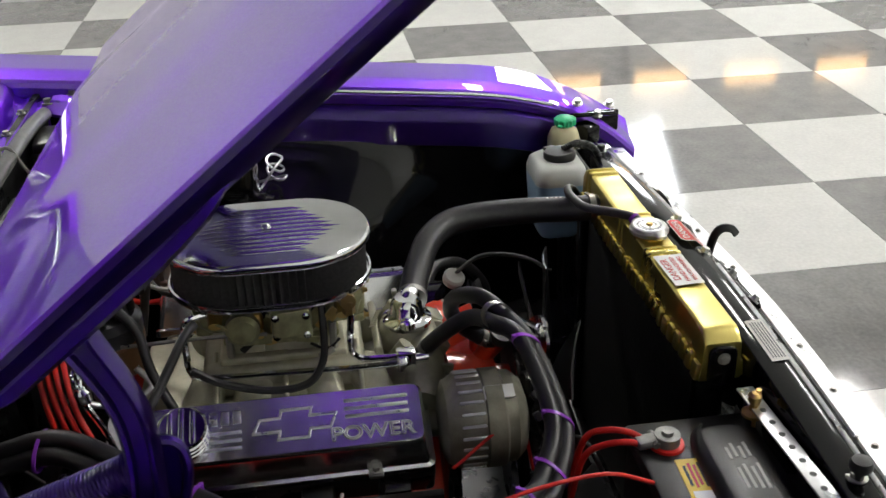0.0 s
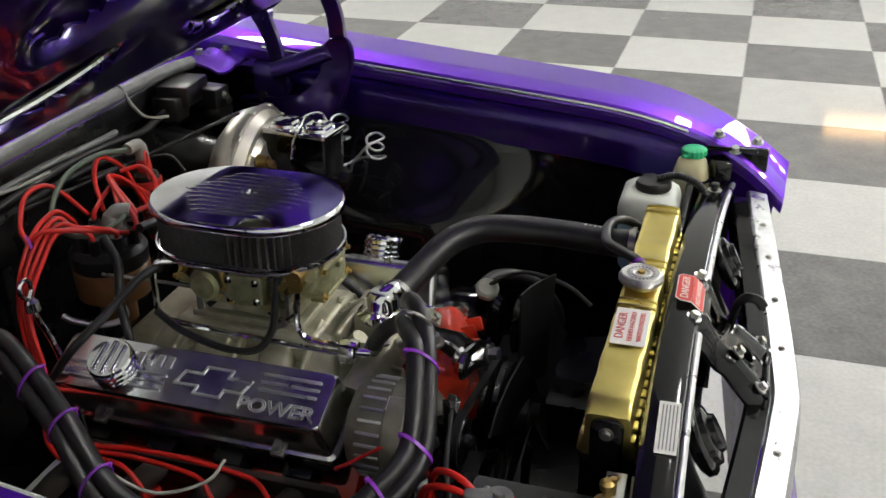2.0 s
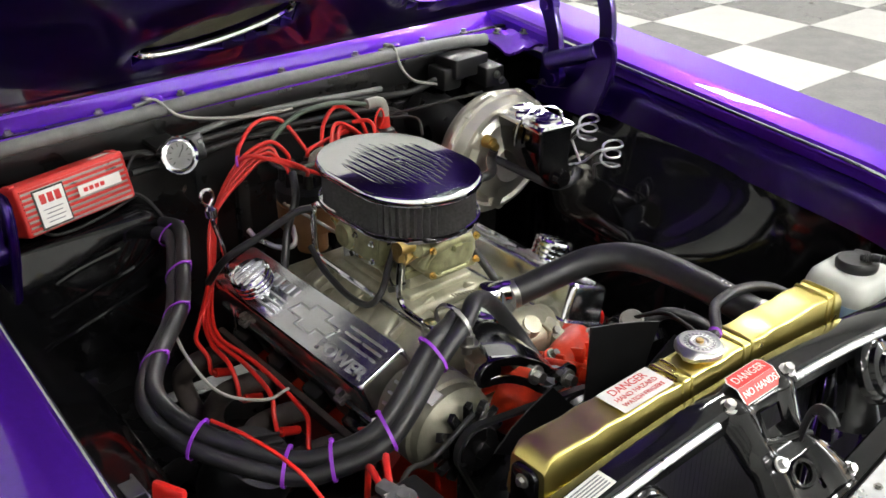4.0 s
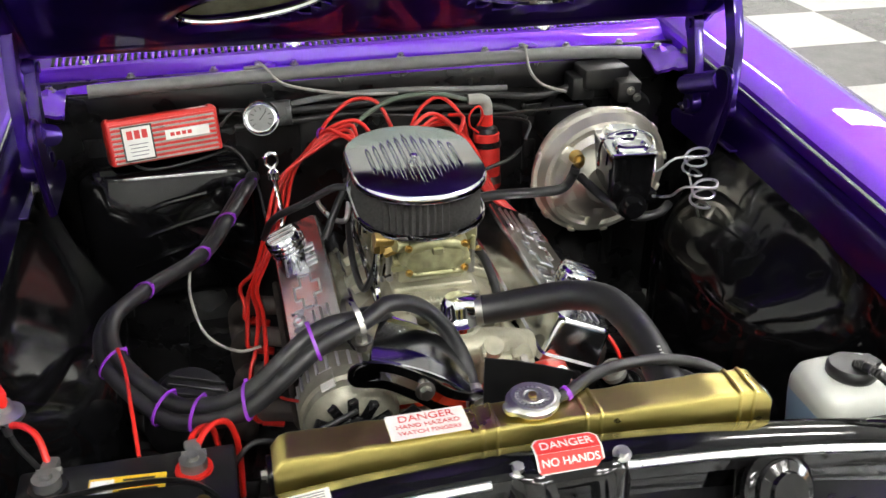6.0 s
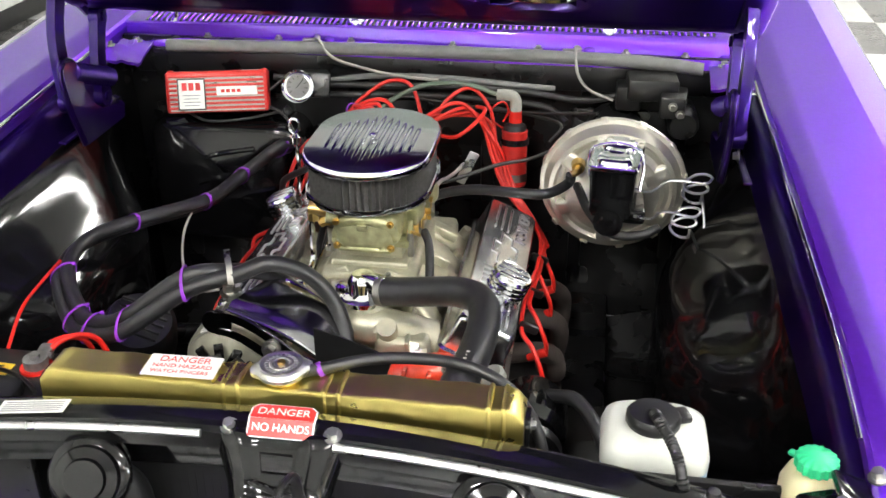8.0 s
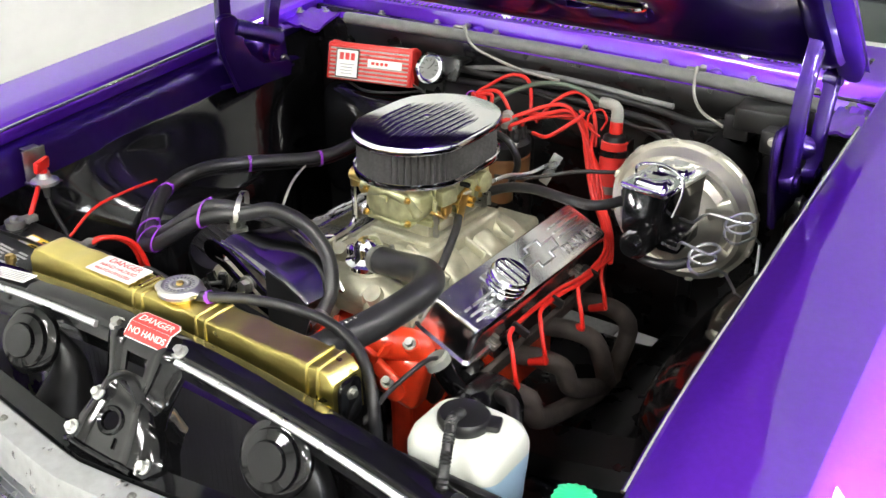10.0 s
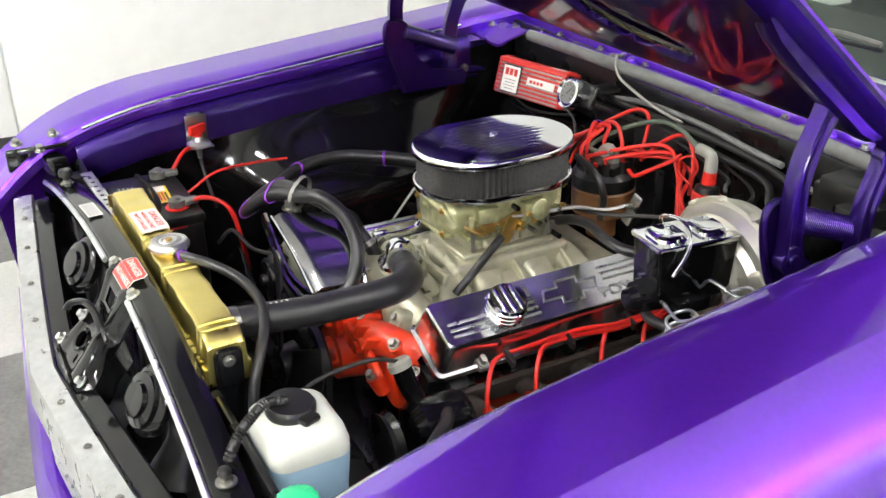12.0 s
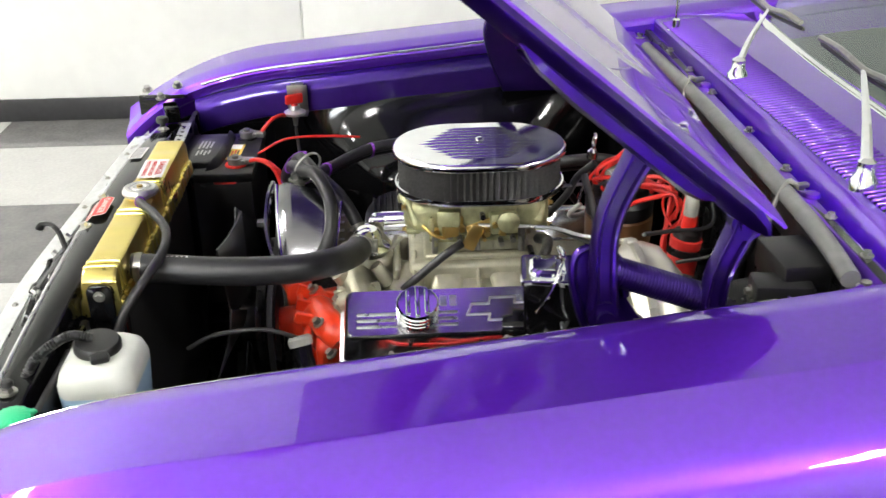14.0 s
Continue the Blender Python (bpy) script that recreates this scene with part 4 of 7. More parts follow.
manifold = part("intake_manifold", bm, CAST, engine, "cast aluminium intake manifold", 50)
for rb in runners:
    part("runner", rb, CAST, manifold, "", 50)
bm = bmesh.new()
for i in range(9):
    box(bm, (EX - 0.012 + 0.006 * i, -0.11 - 0.002 * i, 0.752), (0.003, 0.009, 0.004), (0, 0, 10), 0.001, 1)
part("cast_mark", bm, CAST, engine)
for x, y, z in ((0.11, -0.225, 0.69), (0.055, -0.228, 0.645), (-0.11, -0.225, 0.68), (-0.15, 0.12, 0.675), (0.15, 0.08, 0.675), (0.15, -0.05, 0.675), (-0.15, -0.05, 0.675), (-0.15, 0.2, 0.675)):
    bolt("bolt", (EX + x, y, z), (0.3 if abs(y) < 0.21 and x > 0 else 0, -0.8 if y < -0.2 else 0, 0.7), engine, 0.007, 0.008, STEEL)
# thermostat housing with its chrome neck
bm = bmesh.new()
lathe(bm, [(0.040, 0.0), (0.041, 0.008), (0.034, 0.012), (0.027, 0.02), (0.026, 0.035), (0.018, 0.045), (0, 0.046)], pose(EX + 0.015, -0.170, 0.740), 28)
tube(bm, [(EX + 0.015, -0.170, 0.768), (EX + 0.035, -0.178, 0.772), (0.020, -0.188, 0.768)], 0.0185, 16, 5)
lathe(bm, [(0.0, 0), (0.012, 0.0), (0.012, 0.01), (0.006, 0.014), (0, 0.014)], pose(EX - 0.022, -0.168, 0.75), 12)
part("thermostat_housing", bm, CHROME, engine, "chrome thermostat housing")
# timing cover and pump
bm = bmesh.new()
box(bm, (EX, -0.225, 0.50), (0.20, 0.035, 0.24), bevel=0.015)
part("timing_cover", bm, CHROME, engine)
bm = bmesh.new()
cyl(bm, (EX + 0.02, -0.235, 0.60), (EX + 0.02, -0.315, 0.60), 0.062, 0.050, 24)
cyl(bm, (EX + 0.02, -0.315, 0.60), (EX + 0.02, -0.345, 0.60), 0.03, 0.026, 20)
tube(bm, [(EX + 0.03, -0.27, 0.62), (EX + 0.09, -0.262, 0.655), (EX + 0.15, -0.24, 0.66), (EX + 0.17, -0.22, 0.64)], lambda t: 0.034 - 0.008 * t, 12, 5)
tube(bm, [(EX + 0.03, -0.285, 0.63), (EX + 0.022, -0.31, 0.665), (EX + 0.012, -0.325, 0.69)], 0.0165, 12, 5)
box(bm, (EX + 0.075, -0.29, 0.648), (0.09, 0.012, 0.055), (15, 20, 8), 0.005)
box(bm, (EX + 0.045, -0.30, 0.675), (0.012, 0.05, 0.045), (0, 0, 30), 0.004)
box(bm, (EX + 0.125, -0.282, 0.625), (0.07, 0.014, 0.03), (0, 35, 0), 0.005)
box(bm, (EX + 0.14, -0.24, 0.60), (0.09, 0.05, 0.10), (0, 12, 0), 0.015)
cyl(bm, (EX + 0.10, -0.292, 0.648), (EX + 0.10, -0.304, 0.648), 0.012, seg=6)
pump = part("water_pump", bm, RED_PAINT, engine, "orange red water pump casting", 50)
for x, y, z in ((0.06, -0.25, 0.672), (0.165, -0.235, 0.662), (0.145, -0.27, 0.60)):
    bm = bmesh.new()
    cyl(bm, (EX + x, y, z - 0.02), (EX + x, y - 0.02, z + 0.012), 0.017, 0.014, 14)
    part("boss", bm, RED_PAINT, pump)
for x, a in ((0.06, 20), (0.10, 30), (0.135, 40)):
    bm = bmesh.new()
    box(bm, (EX + x, -0.268, 0.676 - 0.15 * (x - 0.06)), (0.007, 0.07, 0.024), (-20, a - 20, 0), 0.002)
    part("rib", bm, RED_PAINT, pump)
for x, y, z in ((0.06, -0.272, 0.686), (0.165, -0.257, 0.676), (0.145, -0.292, 0.614), (0.195, -0.235, 0.63)):
    bolt("bolt", (EX + x, y, z), (0.2, -0.6, 0.8), engine, 0.0075, 0.009)
bm = bmesh.new()
tube(bm, [(EX + 0.012, -0.322, 0.686), (EX + 0.010, -0.327, 0.699)], 0.0185, 16, 1)
part("hose_clamp", bm, STEEL, engine)

# pulleys, belt and fan
pul = thing("fan_and_pulleys", (EX + 0.02, -0.38, 0.36), "black cooling fan and belt pulleys in front of the engine", "fan")
bm = bmesh.new()
for y, r in ((-0.352, 0.078), (-0.372, 0.074)):
    lathe(bm, [(0.0, -0.008), (r, -0.008), (r * 0.93, 0.0), (r, 0.008), (0.0, 0.008)], pose(EX + 0.02, y, 0.60, 90), 36)
part("pump_pulley", bm, BLACK_SATIN, pul)
bm = bmesh.new()
lathe(bm, [(0.0, -0.01), (0.085, -0.01), (0.08, 0.0), (0.085, 0.01), (0.0, 0.01)], pose(EX, -0.352, 0.42, 90), 36)
part("crank_pulley", bm, BLACK_SATIN, pul)
bm = bmesh.new()
cyl(bm, (EX + 0.02, -0.38, 0.60), (EX + 0.02, -0.415, 0.60), 0.04, 0.034, 20)
cyl(bm, (EX + 0.02, -0.415, 0.60), (EX + 0.02, -0.43, 0.60), 0.014, seg=12)
part("fan_hub", bm, BLACK_PLASTIC, pul)
for k in range(6):
    a = radians(60 * k + 40)
    bm = bmesh.new()
    m = Matrix.Translation((EX + 0.02, -0.415, 0.60)) @ Matrix.Rotation(a, 4, "Y")
    grid = [[m @ Vector((0.05 + 0.165 * u, 0.028 * (v - 0.5) + 0.006 * math.sin(3 * v), (v - 0.5) * (0.065 + 0.055 * u))) for v in (0, 0.33, 0.66, 1)] for u in np.linspace(0, 1, 5)]
    shell(bm, grid, (0, 0.003, 0))
    part("fan_blade", bm, BLACK_PLASTIC, pul)
bm = bmesh.new()
def belt(bm, circles, y, w=0.011, th=0.006):
    """A belt round two or three pulleys, given in order as (x, z, r)."""
    pts = []
    n = len(circles)
    for i in range(n):
        (x0, z0, r0), (x1, z1, r1), (x2, z2, r2) = circles[i - 1], circles[i], circles[(i + 1) % n]
        a0 = math.atan2(z1 - z0, x1 - x0) - math.pi / 2
        a1 = math.atan2(z2 - z1, x2 - x1) - math.pi / 2
        while a1 < a0:
            a1 += 2 * math.pi
        for k in range(11):
            a = a0 + (a1 - a0) * k / 10
            pts.append((x1 + r1 * math.cos(a), z1 + r1 * math.sin(a), math.cos(a), math.sin(a)))
    rings = [[Vector((x + c * d, y + e, z + s * d)) for d, e in ((0, -w / 2), (th, -w / 2), (th, w / 2), (0, w / 2))] for x, z, c, s in pts]
    loft(bm, rings + rings[:1], cap=False)
belt(bm, [(EX, 0.42, 0.083), (EX + 0.02, 0.60, 0.076), (-0.215, 0.672, 0.034)], -0.354)
part("belt", bm, RUBBER, pul, "black V belt")

# headers
for s in (-1, 1):
    hd = thing("exhaust_header", (EX + s * 0.30, 0.04, 0.30), "dull grey brown exhaust header pipes beside the engine", "exhaust header", "exhaust headers")
    for k in range(4):
        y = -0.14 + 0.115 * k + (0.02 if s < 0 else -0.02)
        bm = bmesh.new()
        x0 = EX + s * 0.242
        tube(bm, [(x0, y, 0.572), (x0 + s * 0.045, y + 0.004, 0.578), (x0 + s * 0.078, y + 0.03, 0.555), (x0 + s * 0.085, y + 0.06, 0.50), (x0 + s * 0.07, 0.16 + 0.02 * k, 0.40), (x0 + s * 0.05, 0.30, 0.32)], 0.0185, 14, 6)
        part("pipe", bm, EXHAUST, hd)
    bm = bmesh.new()
    box(bm, (EX + s * 0.238, 0.04, 0.578), (0.012, 0.46, 0.055), (0, s * 24, 0), 0.004)
    part("flange", bm, EXHAUST, hd)


# ---- valve covers ----
def valve_cover(side, cx, cy, cz, length, cap_y):
    """A polished cover with raised fins, an emblem outline and letters, tilted outwards."""
    cover = thing("valve_cover", (cx, cy, cz - 0.03), "polished aluminium valve cover with raised fins and lettering", "valve cover", "valve covers")
    m = Matrix.Translation((cx, cy, cz)) @ Matrix.Rotation(side * radians(24), 4, "Y")
    bm = bmesh.new()
    rows = [(0.118, length + 0.012, -0.002, 0.012), (0.118, length + 0.012, 0.009, 0.012), (0.108, length, 0.012, 0.010), (0.104, length - 0.004, 0.03, 0.012), (0.100, length - 0.012, 0.066, 0.013),
            (0.097, length - 0.016, 0.0715, 0.013), (0.091, length - 0.022, 0.0745, 0.012)]
    loft(bm, [[m @ Vector((x, y, z)) for x, y in rounded(w, l, r)] for w, l, z, r in rows])
    body = part("cover", bm, COVER, cover, "", 30)
    top = 0.0745
    # reading direction runs to the rear on one side and to the front on the other
    t = m @ Matrix.Translation((0, 0, top)) @ (Matrix.Rotation(radians(90 * side), 4, "Z"))
    # in t: x is the reading direction, y points to the engine's middle
    def fin(x0, x1, y):
        bm = bmesh.new()
        box(bm, ((x0 + x1) / 2, y, 0.0005), (x1 - x0, 0.0042, 0.004), bevel=0.0012, m=t)
        part("fin", bm, ALU, body)
    for k in range(3):
        fin(0.112, 0.205, 0.028 - 0.013 * k)
        fin(-0.205, -0.036, -0.004 - 0.0125 * k)
    writing("POWER", 0.035, t @ Matrix.Translation((0.150, -0.026, 0.001)) @ Matrix.Diagonal((1, 0.85, 1, 1)), ALU, body, outline=0.0011)
    bm = bmesh.new()
    for k in range(5):
        box(bm, (-0.110 + 0.017 * k, 0.020, 0.0008), (0.011, 0.020, 0.003), bevel=0.001, m=t)
    part("raised_mark", bm, ALU, body)
    out = [(-0.066, -0.012), (-0.056, 0.012), (-0.024, 0.012), (-0.021, 0.026), (0.027, 0.026), (0.024, 0.012), (0.066, 0.012), (0.056, -0.012), (0.024, -0.012), (0.021, -0.026), (-0.027, -0.026), (-0.024, -0.012)]
    bm = bmesh.new()
    rings = []
    for q in range(len(out)):
        p0, p1, p2 = (Vector(out[(q + k) % len(out)]) * 0.90 + Vector((0.040, 0)) for k in (-1, 0, 1))
        d0, d1 = (p1 - p0).normalized(), (p2 - p1).normalized()
        mitre = Vector((-(d0 + d1).y, (d0 + d1).x)).normalized()
        wide = 0.0017 / max(0.5, mitre.dot(Vector((-d0.y, d0.x))))
        rings.append([t @ Vector((*(p1 + mitre * wide * u), v)) for u, v in ((-1, -0.001), (-1, 0.0016), (-0.6, 0.0021), (0.6, 0.0021), (1, 0.0016), (1, -0.001))])
    loft(bm, rings + rings[:1], cap=False)
    bmesh.ops.remove_doubles(bm, verts=bm.verts, dist=1e-6)
    part("emblem_outline", bm, ALU, body)
    for v in (-0.15, 0.15):
        bm = bmesh.new()
        q = m @ Vector((side * 0.058, v, 0.008))
        box(bm, q, (0.018, 0.022, 0.010), (0, side * 24, 0), 0.003)
        part("hold_down_tab", bm, STEEL, cover)
        bolt("bolt", q + Vector((0, 0, 0.005)), m.to_3x3() @ Vector((0, 0, 1)), cover, 0.006, 0.010)
    # oil filler cap
    at = m @ Vector((side * 0.012, cap_y - cy, top - 0.002))
    f = Matrix.Translation(at) @ Matrix.Rotation(side * radians(24), 4, "Y")
    bm = bmesh.new()
    prof = [(0.026, 0.0), (0.026, 0.008), (0.034, 0.011)]
    for k in range(3):
        prof += [(0.0355, 0.013 + 0.009 * k), (0.0355, 0.018 + 0.009 * k), (0.0325, 0.020 + 0.009 * k)]
    prof += [(0.035, 0.041), (0.0325, 0.045), (0.029, 0.0445), (0, 0.0445)]
    lathe(bm, prof, f, 40)
    cap = part("oil_filler_cap", bm, CHROME, cover, "chrome billet cap with ribs", 30)
    for k in range(3):
        o = -0.0155 + 0.0155 * k
        w = 2 * math.sqrt(max(0.0, 0.0285 ** 2 - o * o))
        bm = bmesh.new()
        box(bm, (o, 0, 0.046), (0.0075, w, 0.005), bevel=0.0015, m=f @ Matrix.Rotation(radians(90), 4, "Z"))
        part("cap_rib", bm, CHROME, cap)


valve_cover(-1, -0.212, 0.058, 0.651, 0.468, 0.172)
valve_cover(1, 0.152, 0.018, 0.657, 0.462, -0.085)

# ---- air cleaner ----
AX, AY = -0.049, 0.038


def stadium(w, l, n=20, z=0.0):
    r = w / 2
    s = l / 2 - r
    return [(AX + r * math.cos(a), AY + s + r * math.sin(a), z) for a in [math.pi * k / n for k in range(n + 1)]] + \
           [(AX - r * math.cos(a), AY - s - r * math.sin(a), z) for a in [math.pi * k / n for k in range(n + 1)]]


air = thing("air_cleaner", (AX, AY, 0.855), "oval chrome air cleaner with a finned lid and black pleated filter", "air cleaner")


def oval(bm, rows):
    loft(bm, [[Vector((x, y, z)) for x, y, _ in stadium(w, l)] for w, l, z in rows])


bm = bmesh.new()
oval(bm, [(0.2047, 0.2957, 0.925), (0.2184, 0.3101, 0.922), (0.222, 0.314, 0.926), (0.2211, 0.313, 0.931), (0.2184, 0.3101, 0.9350), (0.2138, 0.3053, 0.9370), (0.182, 0.2716, 0.9373), (0.091, 0.1753, 0.9374)])
lid = part("lid", bm, CHROME, air, "chrome lid", 35)
for k in range(-5, 6):
    half = 0.122 - 0.0118 * abs(k)
    bm = bmesh.new()
    x, z = AX + 0.0143 * k, 0.9376
    prof = []
    for t in np.linspace(0, 1, 13):
        rise = min(1.0, t / 0.18, (1 - t) / 0.18)
        rise = rise * rise * (3 - 2 * rise)
        prof.append([Vector((x + u * (0.35 + 0.65 * rise), AY - half + 2 * half * float(t), z - 0.0012 + v * rise)) for u, v in ((-0.0046, 0.0), (-0.0040, 0.0022), (-0.0022, 0.0037), (0.0, 0.0042), (0.0022, 0.0037), (0.0040, 0.0022), (0.0046, 0.0))])
    loft(bm, prof)
    part("fin", bm, POLISHED, lid)
bm = bmesh.new()
lathe(bm, [(0.007, 0), (0.007, 0.003), (0.005, 0.005), (0, 0.0055)], pose(AX, AY, 0.942), 16)
part("centre_screw", bm, CHROME, air)
bm = bmesh.new()
ring = []
base = [Vector((x, y, 0)) for x, y, _ in stadium(0.203, 0.295, 60)]
c = Vector((AX, AY, 0))
run = [0.0]
for p, q in zip(base, base[1:] + base[:1]):
    run.append(run[-1] + (q - p).length)
pleats, k = 68, 0
for i in range(pleats * 2):
    d = run[-1] * i / (pleats * 2)
    while run[k + 1] < d:
        k += 1
    p, q = base[k], base[(k + 1) % len(base)]
    e = p.lerp(q, (d - run[k]) / max(1e-9, run[k + 1] - run[k]))
    ring.append(e if i % 2 else e - (e - c).normalized() * 0.010)
loft(bm, [[Vector((p.x, p.y, z)) for p in ring] for z in (0.866, 0.926)], cap=False)
inner_ring = [c + (p - c) * 0.9 for p in ring]
loft(bm, [[Vector((p.x, p.y, z)) for p in inner_ring] for z in (0.866, 0.926)], cap=False)
part("filter", bm, FILTER, air, "black pleated paper filter", 20)
bm = bmesh.new()
oval(bm, [(0.1365, 0.2119, 0.852), (0.182, 0.2697, 0.856), (0.2147, 0.3063, 0.858), (0.2184, 0.3101, 0.862), (0.2165, 0.3082, 0.869), (0.2111, 0.3024, 0.870), (0.2074, 0.2986, 0.864)])
part("base", bm, CHROME, air, "chrome base rim", 35)

# ---- carburettor ----
carb = thing("carburettor", (EX, 0.03, 0.751), "yellowish zinc plated four barrel carburettor", "carburettor")
bm = bmesh.new()
box(bm, (EX, 0.03, 0.766), (0.112, 0.165, 0.030), bevel=0.005)
for sx in (-1, 1):
    box(bm, (EX + sx * 0.054, 0.0, 0.764), (0.016, 0.05, 0.020), bevel=0.003)
    box(bm, (EX + sx * 0.054, 0.075, 0.766), (0.014, 0.035, 0.022), bevel=0.003)
part("throttle_body", bm, CAST, carb, "grey throttle body", 40)
rng_c = random.Random(5)
for k in range(26):
    sx = -1 if k % 2 else 1
    bm = bmesh.new()
    y, z = rng_c.uniform(-0.06, 0.13), rng_c.uniform(0.755, 0.838)
    x = EX + sx * rng_c.uniform(0.066, 0.082)
    kind_c = k % 4
    if kind_c == 0:
        cyl(bm, (x - sx * 0.02, y, z), (x + sx * 0.012, y, z), 0.0055, seg=6)
    elif kind_c == 1:
        box(bm, (x, y, z), (0.004, rng_c.uniform(0.02, 0.045), 0.010), (rng_c.uniform(-50, 50), 0, 0), 0.001)
    elif kind_c == 2:
        cyl(bm, (x, y, z - 0.012), (x, y, z + 0.012), 0.005, 0.004, 10)
    else:
        tube(bm, [(x, y, z), (x + sx * 0.008, y + 0.02, z - 0.012), (x, y + 0.045, z - 0.004)], 0.0024, 6, 4)
    part("lever", bm, (BRASS, STEEL, DICHROMATE, BLACK_SATIN)[rng_c.randrange(4)], carb)
bm = bmesh.new()
box(bm, (EX, 0.03, 0.782), (0.135, 0.175, 0.012), bevel=0.003)
box(bm, (EX, 0.03, 0.792), (0.125, 0.165, 0.010), bevel=0.003)
part("base_plate", bm, DICHROMATE, carb)
bm = bmesh.new()
box(bm, (EX, 0.03, 0.816), (0.130, 0.14, 0.060), bevel=0.008, seg=3)
for sx in (-1, 1):
    for sy in (-1, 1):
        cyl(bm, (EX + sx * 0.03, 0.03 + sy * 0.03, 0.83), (EX + sx * 0.03, 0.03 + sy * 0.03, 0.858), 0.026, seg=20)
lathe(bm, [(0.072, 0), (0.072, 0.012), (0.066, 0.016)], pose(EX, 0.03, 0.842), 36)
part("main_body", bm, DICHROMATE, carb, "", 40)
for sgn in (-1, 1):
    bm = bmesh.new()
    y = 0.03 + sgn * 0.104
    loft(bm, [[Vector((EX + x * k, y + sgn * d, 0.818 + z * k)) for x, z in rounded(0.114, 0.064, 0.022)] for d, k in ((-0.045, 1.0), (-0.004, 1.0), (0.004, 0.98), (0.010, 0.90), (0.013, 0.86), (0.021, 0.80), (0.026, 0.66), (0.028, 0.45))])
    tube(bm, [(EX - 0.050, y + sgn * 0.004, 0.806), (EX - 0.036, y + sgn * 0.016, 0.834), (EX - 0.014, y + sgn * 0.024, 0.846), (EX + 0.014, y + sgn * 0.024, 0.846), (EX + 0.036, y + sgn * 0.016, 0.834), (EX + 0.050, y + sgn * 0.004, 0.806)], 0.0105, 12, 5)
    for x in (-0.030, 0.030):
        cyl(bm, (EX + x, y + sgn * 0.018, 0.792), (EX + x, y + sgn * 0.018, 0.832), 0.0075, 0.0065, 12)
    box(bm, (EX, y + sgn * 0.012, 0.789), (0.094, 0.026, 0.010), bevel=0.004)
    cyl(bm, (EX - 0.048, y + sgn * 0.006, 0.838), (EX - 0.066, y + sgn * 0.012, 0.842), 0.013, 0.011, 14)
    part("float_bowl", bm, DICHROMATE, carb, "", 45)
    for sx in (-1, 1):
        for sz in (-1, 1):
            bolt("screw", (EX + sx * 0.046, y + sgn * 0.024, 0.818 + sz * 0.022), (0, sgn, 0), carb, 0.0042, 0.006, BRASS)
    bm = bmesh.new()
    box(bm, (EX, y + sgn * 0.033, 0.836), (0.018, 0.010, 0.012), (sgn * -12, 0, 0), 0.003)
    part("sight_plug", bm, DICHROMATE, carb)
# fuel inlets and chrome fuel line
bm = bmesh.new()
for sgn in (-1, 1):
    y = 0.03 + sgn * 0.095
    tube(bm, [(EX - 0.04, y, 0.832), (EX - 0.065, y, 0.828), (EX - 0.082, y, 0.820)], lambda t: 0.013 - 0.003 * t, 8, 3)
fi = part("fuel_inlet", bm, BRASS, carb, "brass fuel inlet fittings")
fi["kind"] = "stuff"
bm = bmesh.new()
tube(bm, [(EX - 0.090, -0.074, 0.848), (EX - 0.094, -0.076, 0.825), (EX - 0.095, -0.073, 0.775), (EX - 0.095, -0.078, 0.756), (EX - 0.095, -0.095, 0.747), (EX - 0.095, -0.145, 0.745)], 0.0052, 8, 5)
tube(bm, [(EX - 0.085, 0.135, 0.846), (EX - 0.095, 0.155, 0.846), (EX - 0.096, 0.167, 0.832), (EX - 0.096, 0.170, 0.78), (EX - 0.096, 0.168, 0.755), (EX - 0.096, 0.150, 0.742), (EX - 0.095, 0.05, 0.737), (EX - 0.095, -0.05, 0.733), (EX - 0.095, -0.145, 0.731)], 0.0052, 8, 5)
part("fuel_line", bm, CHROME, carb, "bent chrome fuel line")
bm = bmesh.new()
box(bm, (EX - 0.095, -0.156, 0.738), (0.022, 0.030, 0.034), bevel=0.003)
cyl(bm, (EX - 0.095, -0.168, 0.738), (EX - 0.092, -0.19, 0.738), 0.008, seg=10)
part("fuel_block", bm, CHROME, carb, "chrome fuel log")
bm = bmesh.new()
cyl(bm, (EX - 0.052, -0.068, 0.845), (EX - 0.098, -0.074, 0.850), 0.0135, 0.012, 12)
cyl(bm, (EX - 0.090, -0.074, 0.850), (EX - 0.090, -0.074, 0.828), 0.010, seg=6)
part("inlet_fitting", bm, BRASS, carb, "brass inlet fitting")
# choke housing, accelerator pump and vacuum pot in dull zinc
bm = bmesh.new()
box(bm, (EX - 0.078, 0.012, 0.815), (0.030, 0.060, 0.046), (0, 6, 0), 0.004)
box(bm, (EX - 0.096, 0.012, 0.822), (0.004, 0.054, 0.040), (0, 6, 8), 0.0015)
lathe(bm, [(0.024, 0), (0.026, 0.004), (0.026, 0.016), (0.02, 0.022), (0, 0.022)], pose(EX - 0.072, 0.085, 0.812, 0, -90), 24)
box(bm, (EX - 0.070, 0.050, 0.790), (0.026, 0.09, 0.018), (0, 0, 0), 0.004)
part("choke_housing", bm, DICHROMATE, carb, "yellow zinc choke housing and vacuum pot")
for q in ((0.035, 0.835), (-0.010, 0.835), (0.035, 0.803), (-0.010, 0.803)):
    bolt("screw", (EX - 0.099, q[0], q[1]), (-1, 0, 0), carb, 0.004, 0.005, CHROME)
bm = bmesh.new()
box(bm, (EX + 0.070, 0.075, 0.815), (0.026, 0.05, 0.040), (0, 0, 6), 0.005)
